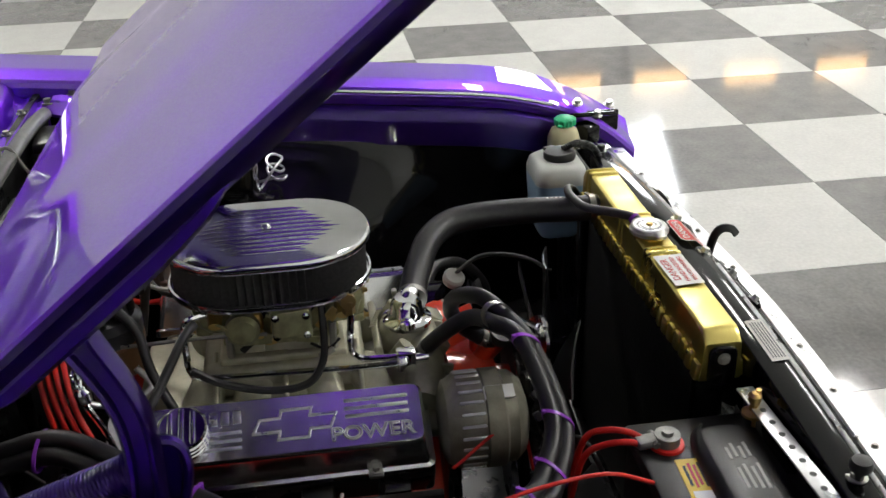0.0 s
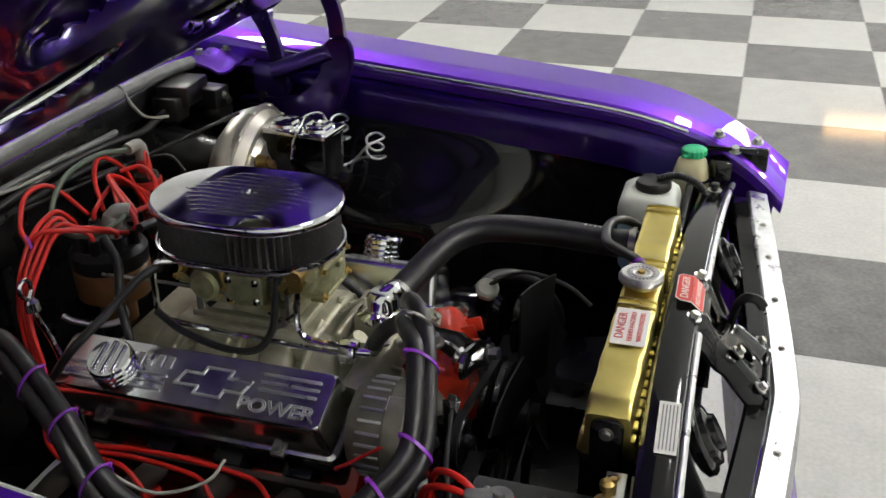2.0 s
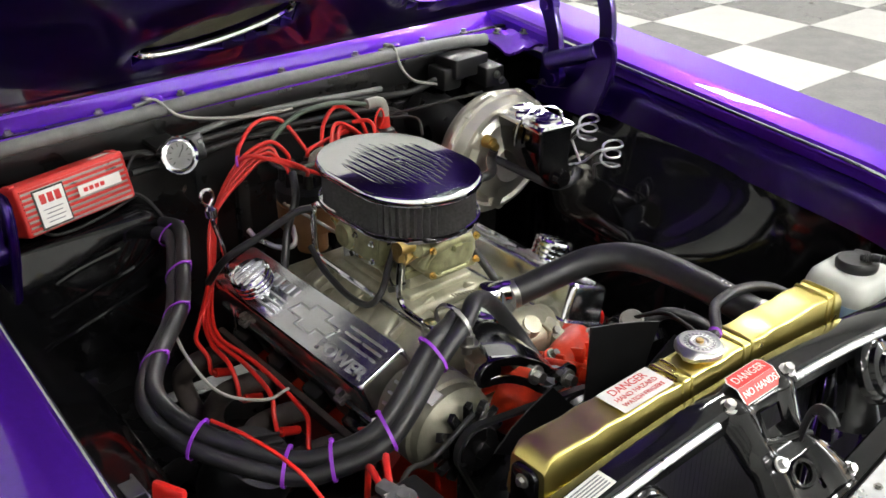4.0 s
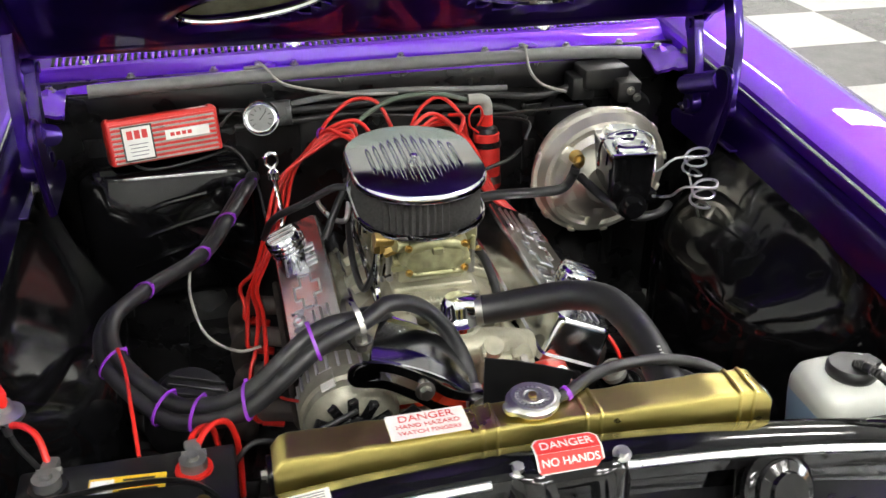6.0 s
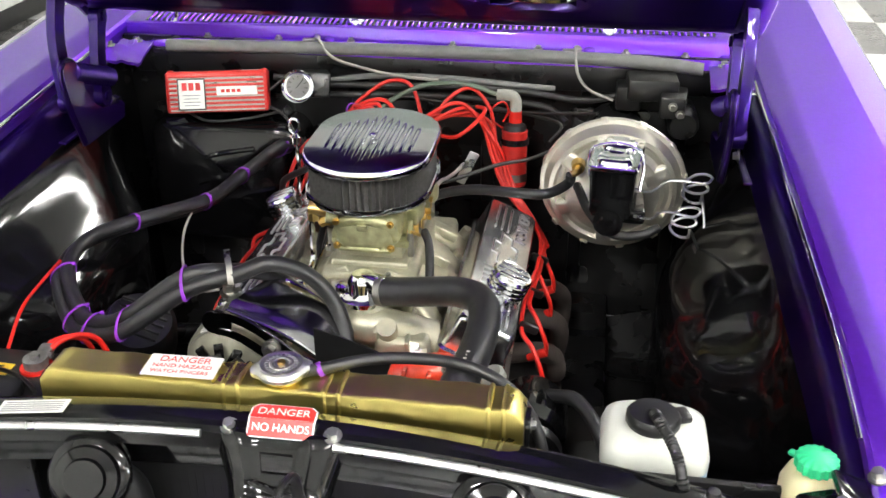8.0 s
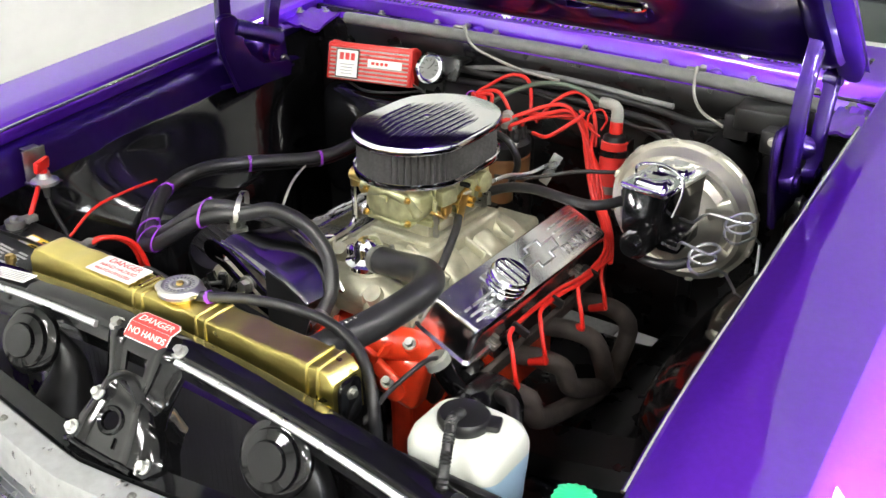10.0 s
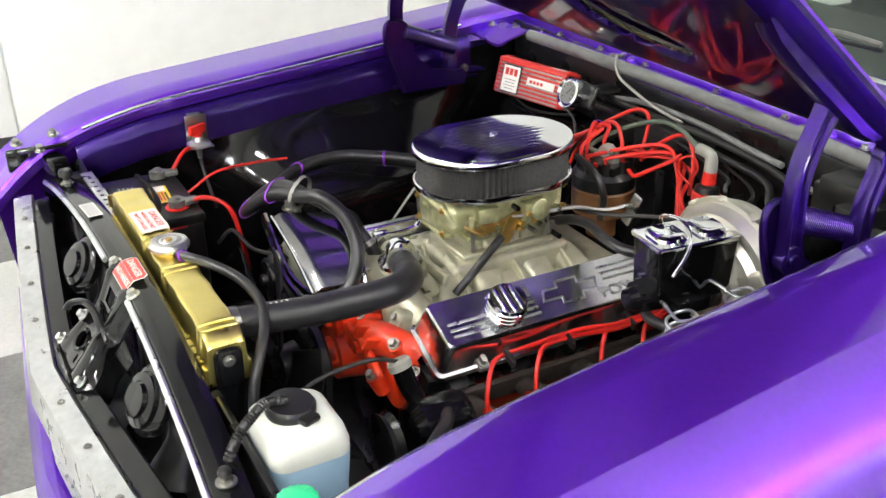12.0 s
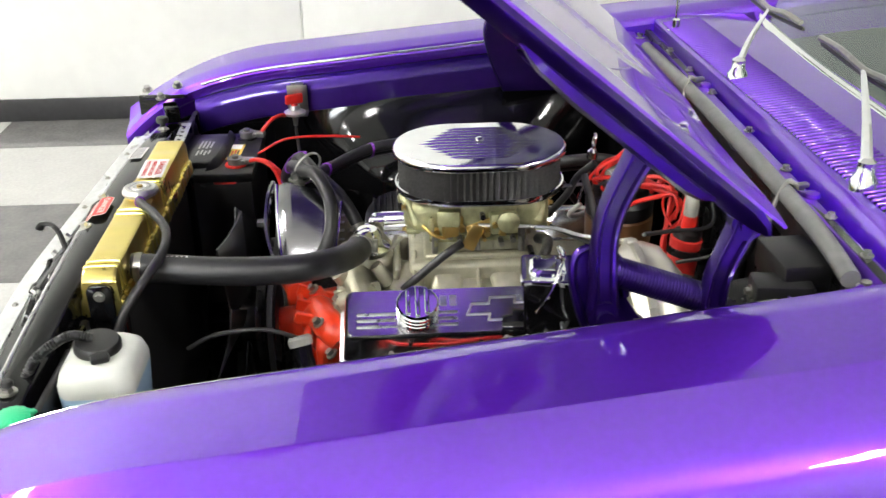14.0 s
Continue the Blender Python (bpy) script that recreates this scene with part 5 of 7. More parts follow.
lathe(bm, [(0.018, 0), (0.020, 0.004), (0.020, 0.012), (0.012, 0.018), (0, 0.018)], pose(EX + 0.078, 0.082, 0.822, 0, 90), 20)
part("pump_housing", bm, DICHROMATE, carb)
bm = bmesh.new()
box(bm, (EX + 0.074, -0.022, 0.828), (0.020, 0.040, 0.030), (0, 0, -8), 0.004)
part("idle_housing", bm, DICHROMATE, carb)
bm = bmesh.new()
tube(bm, [(EX + 0.108, -0.108, 0.705), (EX + 0.106, -0.07, 0.738), (EX + 0.098, -0.028, 0.770), (EX + 0.085, 0.0, 0.782)], 0.0078, 10, 5)
part("pump_hose", bm, RUBBER, carb, "short dark rubber hose")
for sgn in (-1, 1):
    for sx in (-1, 1):
        bm = bmesh.new()
        cyl(bm, (EX + sx * 0.070, 0.03 + sgn * 0.078, 0.758), (EX + sx * 0.070, 0.03 + sgn * 0.078, 0.803), 0.006, seg=6)
        part("base_nut", bm, STEEL, carb)
bm = bmesh.new()
tube(bm, [(EX - 0.108, 0.165, 0.765), (EX - 0.112, 0.12, 0.738), (EX - 0.112, 0.05, 0.718), (EX - 0.108, -0.005, 0.722), (EX - 0.098, -0.030, 0.755), (EX - 0.085, -0.034, 0.80), (EX - 0.07, -0.034, 0.835)], 0.0062, 8, 6)
part("vacuum_hose", bm, RUBBER, carb, "thin black rubber hose")
# throttle and choke parts on both sides
bm = bmesh.new()
box(bm, (EX + 0.072, 0.04, 0.805), (0.004, 0.06, 0.03), (20, 0, 0), 0.0015)
box(bm, (EX + 0.078, 0.02, 0.79), (0.004, 0.025, 0.05), (-25, 0, 0), 0.0015)
box(bm, (EX + 0.072, -0.02, 0.80), (0.012, 0.03, 0.02), (0, 0, 15), 0.003)
box(bm, (EX - 0.072, 0.02, 0.80), (0.01, 0.05, 0.03), (10, 0, 0), 0.003)
cyl(bm, (EX - 0.09, 0.04, 0.79), (EX + 0.09, 0.04, 0.79), 0.004, seg=8)
for p in ((0.083, 0.045, 0.80), (0.083, 0.0, 0.81), (-0.08, 0.06, 0.80), (-0.078, 0.0, 0.81), (0.07, -0.045, 0.80), (0.078, 0.07, 0.80)):
    cyl(bm, (EX + p[0] - 0.006, p[1], p[2]), (EX + p[0] + 0.006, p[1], p[2]), 0.006, seg=8)
tube(bm, [(EX + 0.078, -0.03, 0.79), (EX + 0.085, -0.05, 0.80), (EX + 0.075, -0.07, 0.815)], 0.003, 6, 4)
part("throttle_linkage", bm, BRASS, carb, "brassy levers and screws")
for x, y in ((0.07, 0.062), (-0.07, 0.062), (0.07, -0.004), (-0.07, -0.01)):
    bm = bmesh.new()
    lathe(bm, [(0.008, 0), (0.008, 0.02), (0.005, 0.024), (0, 0.024)], pose(EX + x, y, 0.806), 10)
    part("adjuster", bm, BRASS, carb)
bm = bmesh.new()
tube(bm, [(EX + 0.074, 0.03, 0.812), (EX + 0.080, 0.09, 0.811), (EX + 0.088, 0.16, 0.808), (EX + 0.094, 0.205, 0.796), (EX + 0.104, 0.232, 0.795), (EX + 0.118, 0.262, 0.803)], 0.0036, 8, 5)
part("throttle_rod", bm, ALU, carb, "bent bare metal throttle rod")
bm = bmesh.new()
box(bm, (EX + 0.125, 0.262, 0.795), (0.02, 0.006, 0.07), (0, 25, 10), 0.002)
part("rod_bracket", bm, ALU, carb)
bm = bmesh.new()
tube(bm, [(EX - 0.085, 0.05, 0.802), (EX - 0.09, 0.15, 0.808), (EX - 0.10, 0.26, 0.812)], 0.003, 6, 3)
part("kickdown_rod", bm, STEEL, carb)

# ---- radiator ----
rad = thing("radiator", (-0.035, -0.575, 0.30), "radiator with a shiny gold top tank and chrome cap", "radiator")
RX0, RX1, RY0, RY1, RZ = -0.338, 0.268, -0.602, -0.546, 0.862
bm = bmesh.new()
rings = []
for x in np.linspace(RX0, RX1, 60):
    e = min(x - RX0, RX1 - x)
    d = 0.016 * (1 - min(1.0, e / 0.02)) ** 2
    wob = 0.0005 * math.sin(75 * x) + 0.0003 * math.sin(131 * x + 1)
    prof = [(RY0 - 0.002, 0.786), (RY0, 0.812), (RY0 + 0.001, RZ - 0.006), (RY0 + 0.002, RZ - 0.0022), (RY0 + 0.0045, RZ - 0.0004), (RY0 + 0.008, RZ), (RY1 - 0.008, RZ), (RY1 - 0.0045, RZ - 0.0004), (RY1 - 0.002, RZ - 0.0022), (RY1 - 0.001, RZ - 0.006), (RY1, 0.812), (RY1 + 0.002, 0.786)]
    rings.append([Vector((x, y + wob, z - (d if z > 0.82 else 0) + wob)) for y, z in prof])
loft(bm, rings)
tank = part("top_tank", bm, GOLD, rad, "gold polished top tank with ripples", 35)
for x in (-0.098, -0.080, 0.028, 0.046, 0.226, 0.244):
    bm = bmesh.new()
    pts = [(x, RY0 - 0.001, 0.82), (x, RY0 + 0.003, RZ - 0.006), (x, RY0 + 0.010, RZ - 0.0004), (x, RY1 - 0.010, RZ - 0.0004), (x, RY1 - 0.003, RZ - 0.006), (x, RY1 + 0.001, 0.82)]
    tube(bm, pts, 0.0034, 8, 4)
    part("tank_rib", bm, GOLD, tank)
bm = bmesh.new()
k = 0
for y, sg in ((RY0 - 0.003, -1), (RY1 + 0.003, 1)):
    for x in np.arange(RX0 + 0.012, RX1, 0.0242):
        box(bm, (float(x), y, 0.800 + 0.002 * math.sin(40 * x)), (0.019, 0.009, 0.028), (sg * 6, 0, 3 * math.sin(77 * x)), 0.0035)
seam = part("crimped_seam", bm, GOLD, tank)
seam["kind"] = "stuff"
for x, s in ((RX0, -1), (RX1, 1)):
    bm = bmesh.new()
    prism(bm, rounded(0.040, 0.062, 0.012, cx=0.0, cy=0.0), 0.0, 0.006, Matrix.Translation((x + s * 0.001, (RY0 + RY1) / 2, 0.812)) @ Matrix.Rotation(radians(90 * s), 4, "Y") @ Matrix.Rotation(radians(90), 4, "Z"), 0.002)
    part("end_plate", bm, BLACK, rad, "mirror black end of the tank")
    bolt("bolt", (x + s * 0.007, (RY0 + RY1) / 2, 0.825), (s, 0, 0), rad, 0.006, 0.005)
bm = bmesh.new()
box(bm, ((RX0 + RX1) / 2, -0.574, 0.55), (0.56, 0.040, 0.46))
for x in np.arange(RX0 + 0.03, RX1 - 0.02, 0.011):
    box(bm, (float(x), -0.574, 0.55), (0.0025, 0.0405, 0.46))
core = part("core", bm, CORE_BLACK, rad, "black finned core")
core["kind"] = "stuff"
for x in (RX0 + 0.012, RX1 - 0.012):
    bm = bmesh.new()
    box(bm, (x, -0.574, 0.545), (0.022, 0.066, 0.49), bevel=0.006)
    part("side_rail", bm, BLACK, rad)
# cap and neck
CX, CY = -0.031, -0.571
bm = bmesh.new()
lathe(bm, [(0.024, -0.006), (0.024, 0.006), (0.027, 0.008), (0.027, 0.011), (0, 0.011)], pose(CX, CY, RZ), 28)
part("filler_neck", bm, BRASS, rad)
bm = bmesh.new()
ring = []
for k in range(64):
    a = 2 * math.pi * k / 64
    ear = max(0.0, abs(math.cos(a - 0.3)) - 0.90) / 0.10
    ring.append((0.0318 + 0.0065 * ear * ear * (3 - 2 * ear), a))
loft(bm, [[Vector((CX + (r if i < 4 else 0.0318) * math.cos(a) - o * math.cos(a), CY + (r if i < 4 else 0.0318) * math.sin(a) - o * math.sin(a), RZ + z)) for r, a in ring] for i, (o, z) in enumerate(((0.0015, 0.006), (0.0, 0.008), (0.0, 0.0125), (0.002, 0.0145), (0.003, 0.0175), (0.006, 0.0190), (0.008, 0.0184), (0.0105, 0.0180), (0.0165, 0.0180), (0.0180, 0.0192), (0.0205, 0.0194), (0.0225, 0.0182), (0.030, 0.0184)))])
cap = part("radiator_cap", bm, CAP_METAL, rad, "chrome radiator cap with stamped lettering", 30)
bm = bmesh.new()
for k in range(22):
    a = 2 * math.pi * k / 22
    box(bm, (CX + 0.0185 * math.cos(a), CY + 0.0185 * math.sin(a), RZ + 0.0181), (0.0040, 0.0026, 0.0006), (0, 0, math.degrees(a)))
part("stamped_mark", bm, GREY_INK, cap)
bm = bmesh.new()
lathe(bm, [(0.0055, 0), (0.005, 0.003), (0, 0.004)], pose(CX, CY, RZ + 0.0185), 12)
part("rivet", bm, BRASS, cap)


def label_sheet(name, label, at, rot, outline, material, lines, ink, category="sticker"):
    """A thin sticker with words; lines are (text, size, dx, dy) or bars (None, w, h, dx, dy)."""
    st = thing(name, at, label, category)
    m = pose(*at, *rot)
    bm = bmesh.new()
    prism(bm, outline, 0, 0.0006, m)
    sheet = part("sheet", bm, material, st)
    for row in lines:
        if row[0] is None:
            bm = bmesh.new()
            box(bm, (row[3], row[4], 0.0009), (row[1], row[2], 0.0005), m=m)
            part("printed_bar", bm, ink, sheet)
        else:
            writing(row[0], row[1], m @ Matrix.Translation((row[2], row[3], 0.0011)), ink, sheet, "lettering", 0.0002)
    return st


label_sheet("warning_label", "white warning sticker with red words on the gold tank", (-0.158, -0.5745, RZ + 0.0028), (0, 0, 1.5), rounded(0.094, 0.046, 0.002, 2), WHITE_STICKER,
            [("DANGER", 0.0165, 0, 0.0125), ("HAND HAZARD", 0.0105, 0, -0.0015), ("WATCH FINGERS", 0.0095, 0, -0.0135)], RED_INK)
lab = thing("warning_label", (-0.010, -0.633, support_z(0)), "red warning sticker with white words, folded over the black support panel", "sticker")
out = [(-0.040, 0.0), (0.040, 0.0), (0.040, 0.016), (0.033, 0.023), (-0.033, 0.023), (-0.040, 0.016)]
low = [(-0.040, -0.023), (0.040, -0.023), (0.040, 0.0), (-0.040, 0.0)]
fold = Matrix.Translation((-0.010, -0.644, support_z(0) + 0.0072)) @ Matrix.Rotation(radians(1), 4, "Z")
for tilt, shape, word, dy, size in ((6, out, "DANGER", 0.0105, 0.0158), (42, low, "NO HANDS", -0.011, 0.0132)):
    fm = fold @ Matrix.Rotation(radians(tilt), 4, "X")
    bm = bmesh.new()
    prism(bm, shape, 0, 0.0005, fm)
    border = part("white_border", bm, WHITE_STICKER, lab)
    bm = bmesh.new()
    prism(bm, [(x * 0.95, dy + (y - dy) * (0.90 if abs(y) > 0.001 else 1.0)) for x, y in shape], 0.0006, 0.0010, fm)
    part("red_field", bm, RED_STICKER, border)
    writing(word, size, fm @ Matrix.Translation((0, dy, 0.0013)), WHITE_STICKER, border, "lettering", 0.0002)
lines = [(None, 0.078, 0.0016, 0, 0.008 - 0.0042 * k) for k in range(5)]
xl = -0.325
label_sheet("paper_label", "small white printed label on the black support panel", (xl, support_y(xl) - 0.002, support_z(xl) + 0.0022), (0, -6.5, 2), rounded(0.090, 0.026, 0.001, 2), WHITE_STICKER, lines, GREY_INK)

# ---- hoses ----
def hose(name, pts, r, label, material=None, category="hose", seg=14, res=8, group=""):
    bm = bmesh.new()
    tube(bm, pts, r, seg, res)
    return solo(name, bm, material or RUBBER, label, category, group, angle=50)


def clamp(pts, r, w=0.011, name="hose_clamp"):
    """A worm drive clamp round a hose: band and screw housing."""
    a, b = Vector(pts[0]), Vector(pts[1])
    d = (b - a).normalized()
    c = thing(name, a, "bright metal hose clamp", "clamp", "hose clamps")
    bm = bmesh.new()
    m, _ = axes(a - d * w / 2, a + d * w / 2)
    lathe(bm, [(r, -w / 2), (r + 0.0014, -w / 2), (r + 0.0014, w / 2), (r, w / 2)], m, 28)
    part("band", bm, STEEL, c)
    bm = bmesh.new()
    box(bm, (r + 0.005, 0, 0), (0.008, 0.018, w * 0.9), bevel=0.002, m=m)
    cyl(bm, m @ Vector((r + 0.006, 0.006, 0)), m @ Vector((r + 0.006, 0.016, 0)), 0.0045, seg=8)
    part("screw_housing", bm, STEEL, c)


UP = [(0.008, -0.184, 0.764), (0.035, -0.190, 0.768), (0.085, -0.206, 0.782), (0.140, -0.232, 0.801), (0.178, -0.274, 0.812), (0.190, -0.334, 0.816), (0.188, -0.42, 0.818), (0.176, -0.50, 0.820), (0.172, -0.556, 0.822)]
upper = thing("radiator_hose", UP[0], "thick black rubber upper radiator hose", "hose")
bm = bmesh.new()
tube(bm, UP, 0.0235, 18, 8)
part("hose_body", bm, RUBBER, upper, "", 50)
for q0, q1 in ((UP[1], UP[0]), (UP[-2], UP[-1])):
    bm = bmesh.new()
    m, _ = axes(Vector(q0).lerp(Vector(q1), 0.88), Vector(q1))
    lathe(bm, [(0.0228, -0.003), (0.0246, -0.002), (0.0250, 0.001), (0.0242, 0.003), (0.0226, 0.003)], m, 24)
    part("end_bead", bm, RUBBER, upper)
clamp(UP, 0.0238)
clamp([(0.173, -0.535, 0.8215), (0.173, -0.55, 0.822)], 0.0238)
bm = bmesh.new()
for k, ch in enumerate(("box", "bar", "box", "bar", "bar")):
    box(bm, (0.183 - 0.001 * k, -0.455 - 0.008 * k, 0.8432), (0.0045 if ch == "box" else 0.002, 0.003, 0.0006))
part("hose_print", bm, WHITE_STICKER, upper, "small white printed marks")["kind"] = "stuff"

PAIR = [(-0.190, -0.286, 0.846), (-0.262, -0.316, 0.828), (-0.359, -0.339, 0.762), (-0.428, -0.313, 0.732), (-0.476, -0.275, 0.723), (-0.548, -0.173, 0.742), (-0.560, -0.065, 0.748), (-0.512, 0.030, 0.744), (-0.418, 0.148, 0.739), (-0.370, 0.230, 0.762), (-0.327, 0.318, 0.784), (-0.318, 0.40, 0.765), (-0.318, 0.49, 0.735)]


def beside(k, off):
    """The k-th point of the hose pair, moved off metres sideways and up."""
    a, b = Vector(PAIR[max(0, k - 1)]), Vector(PAIR[min(len(PAIR) - 1, k + 1)])
    d = (b - a).normalized()
    side = d.cross(Vector((0, 0, 1))).normalized()
    return Vector(PAIR[k]) + side * off * 0.75 + Vector((0, 0, 1)) * off * 0.66


H1 = [(-0.028, -0.318, 0.684), (-0.030, -0.290, 0.698), (-0.036, -0.258, 0.728), (-0.060, -0.238, 0.775), (-0.100, -0.242, 0.820), (-0.148, -0.268, 0.846)] + [beside(k, -0.0112) for k in range(len(PAIR))]
H2 = [(-0.105, -0.180, 0.722), (-0.125, -0.195, 0.755), (-0.150, -0.222, 0.795), (-0.168, -0.252, 0.822)] + [beside(k, 0.0112) for k in range(len(PAIR))]
H2[4] = Vector((-0.200, -0.275, 0.832))


def heater_hose(line):
    """Long moulded hose with a pinched clip at its engine end and a rubber cuff at the firewall."""
    h = thing("heater_hose", line[0], "black rubber heater hose looping past the battery side", "hose", "heater hoses")
    bm = bmesh.new()
    tube(bm, line, 0.0127, 14, 8)
    part("hose_body", bm, RUBBER, h, "", 50)
    bm = bmesh.new()
    m, _ = axes(Vector(line[0]), Vector(line[1]))
    lathe(bm, [(0.0128, 0.004), (0.0142, 0.004), (0.0142, 0.014), (0.0128, 0.014)], m, 24)
    for s in (-1, 1):
        box(bm, (0.018, 0.004 * s, 0.009), (0.010, 0.002, 0.008), bevel=0.0006, m=m)
    part("spring_clip", bm, STEEL, h, "bright spring clip")
    bm = bmesh.new()
    m, _ = axes(Vector(line[-1]), Vector(line[-2]))
    lathe(bm, [(0.012, -0.004), (0.017, -0.003), (0.0175, 0.012), (0.015, 0.018), (0.012, 0.018)], m, 20)
    part("cuff", bm, RUBBER, h)


heater_hose(H1)
heater_hose(H2)


def tie(k, r1=0.0265, r2=0.0145, t=0.0):
    p = Vector(PAIR[k]).lerp(Vector(PAIR[min(k + 1, len(PAIR) - 1)]), t)
    a, b = Vector(PAIR[max(0, k - 1)]), Vector(PAIR[min(len(PAIR) - 1, k + 1)])
    d = (b - a).normalized()
    side = d.cross(Vector((0, 0, 1))).normalized()
    u = (side * 0.75 + Vector((0, 0, 0.66))).normalized()
    v = d.cross(u)
    bm = bmesh.new()
    loft(bm, [[p + (u * (r1 + e) * math.cos(w) + v * (r2 + e) * math.sin(w)) + d * f for e, f in ((0, -0.0025), (0.0014, -0.0025), (0.0014, 0.0025), (0, 0.0025))] for w in [2 * math.pi * j / 28 for j in range(29)]], cap=False)
    q = p + u * (r1 + 0.001)
    box(bm, q, (0.006, 0.006, 0.005), (0, 0, 20), 0.001)
    solo("cable_tie", bm, PURPLE_TIE, "purple nylon cable tie round the hoses", "cable tie", "purple cable ties")


for k in (1, 2, 3, 4, 5, 7, 8, 9):
    tie(k)
tie(10, t=0.3)
# loop clamp that holds the hoses over the alternator bracket
cl = thing("loop_clamp", (-0.200, -0.300, 0.79), "rubber lined steel loop clamp round the hoses", "clamp")
bm = bmesh.new()
loft(bm, [[Vector((-0.203, -0.288, 0.838)) + Vector((0.55, 0.25, 0.0)) * f * 0.9 + Vector((-0.25, 0.6, 0.75)).normalized() * (0.033 + e) * math.cos(w) + Vector((0.3, -0.65, 0.6)).normalized() * (0.020 + e) * math.sin(w)
          for e, f in ((0, -0.008), (0.002, -0.008), (0.002, 0.008), (0, 0.008))] for w in [2 * math.pi * j / 28 for j in range(29)]], cap=False)
part("band", bm, STEEL, cl)
bm = bmesh.new()
cyl(bm, (-0.196, -0.308, 0.800), (-0.196, -0.308, 0.822), 0.008, seg=10)
box(bm, (-0.190, -0.304, 0.812), (0.02, 0.016, 0.012), (0, 0, 30), 0.003)
part("bolt", bm, STEEL, cl)

hose("overflow_hose", [(CX + 0.026, CY + 0.004, RZ + 0.006), (0.020, -0.560, 0.871), (0.058, -0.530, 0.866), (0.105, -0.502, 0.856), (0.171, -0.494, 0.850), (0.228, -0.506, 0.838), (0.268, -0.530, 0.812), (0.288, -0.548, 0.775), (0.296, -0.554, 0.72), (0.298, -0.554, 0.62)], 0.0078,
     "thin black ribbed overflow hose from the radiator neck")
bm = bmesh.new()
lathe(bm, [(0.0086, -0.003), (0.0096, -0.003), (0.0096, 0.003), (0.0086, 0.003)], axes((0.010, -0.5635, 0.868), (0.020, -0.560, 0.872))[0], 16)
solo("cable_tie", bm, PURPLE_TIE, "purple nylon cable tie on the overflow hose", "cable tie", "purple cable ties")

# ---- alternator ----
alt = thing("alternator", (-0.212, -0.29, 0.60), "grey finned alternator with a black pulley", "alternator")
AC = Vector((-0.215, -0.27, 0.672))
mA = Matrix.Translation(AC) @ Matrix.Rotation(radians(90), 4, "X")
bm = bmesh.new()
lathe(bm, [(0.0, -0.075), (0.045, -0.075), (0.062, -0.068), (0.072, -0.05), (0.072, -0.012), (0.075, -0.01), (0.075, 0.016), (0.070, 0.020), (0.069, 0.035), (0.055, 0.05), (0.028, 0.058), (0.0, 0.058)], mA, 40)
part("housing", bm, mat("alternator_grey", (0.31, 0.30, 0.235), 0.45, 0.5, vary=0.2, vary_scale=40, bump=0.4, bump_scale=300), alt, "dull grey cast housing")
for k in range(26):
    a = 2 * math.pi * k / 26
    bm = bmesh.new()
    box(bm, (0.0725 * math.cos(a), 0.0725 * math.sin(a), -0.032), (0.005, 0.0045, 0.036), (0, 0, math.degrees(a)), 0.001, 1, m=mA)
    part("cooling_fin", bm, ALU, alt)
bm = bmesh.new()
lathe(bm, [(0.0, 0.062), (0.034, 0.062), (0.036, 0.068), (0.026, 0.077), (0.036, 0.087), (0.034, 0.092), (0.012, 0.093), (0.01, 0.104), (0, 0.104)], mA, 32)
part("pulley", bm, BLACK_SATIN, alt)
for k in range(12):
    a = 2 * math.pi * k / 12
    bm = bmesh.new()
    box(bm, (0.048 * math.cos(a), 0.048 * math.sin(a), 0.064), (0.030, 0.014, 0.010), (25, 0, math.degrees(a)), 0.001, 1, m=mA)
    part("fan_vane", bm, BLACK_SATIN, alt)
bm = bmesh.new()
box(bm, AC + Vector((-0.03, -0.01, 0.066)), (0.022, 0.045, 0.003), (0, -25, 0))
part("printed_label", bm, WHITE_STICKER, alt)

ab = thing("alternator_bracket", (-0.12, -0.31, 0.72), "chrome plated alternator bracket plate", "bracket")
bm = bmesh.new()
c00, c01, c10, c11 = Vector((-0.190, -0.350, 0.817)), Vector((-0.150, -0.220, 0.805)), Vector((-0.042, -0.334, 0.722)), Vector((-0.030, -0.235, 0.722))
grid = []
for u in np.linspace(0, 1, 12):
    row = []
    for v in np.linspace(0, 1, 9):
        p = (c00 * (1 - v) + c01 * v) * (1 - u) + (c10 * (1 - v) + c11 * v) * u
        row.append(p + Vector((0.010, 0, 0.012)) * math.sin(math.pi * u) - Vector((0, 0, 0.010)) * step(abs(2 * v - 1), 0.8, 1.0))
    grid.append(row)
shell(bm, grid, (-0.003, 0, -0.004))
part("plate", bm, BRACKET_CHROME, ab, "", 50)
for v in (0.0, 1.0):
    bm = bmesh.new()
    tube(bm, [((c00 * (1 - v) + c01 * v) * (1 - u) + (c10 * (1 - v) + c11 * v) * u) + Vector((0.011, 0, 0.006)) * math.sin(math.pi * u) + Vector((0, 0, -0.008)) for u in np.linspace(0, 1, 9)], 0.0038, 8, 3)
    part("rolled_edge", bm, CHROME, ab)
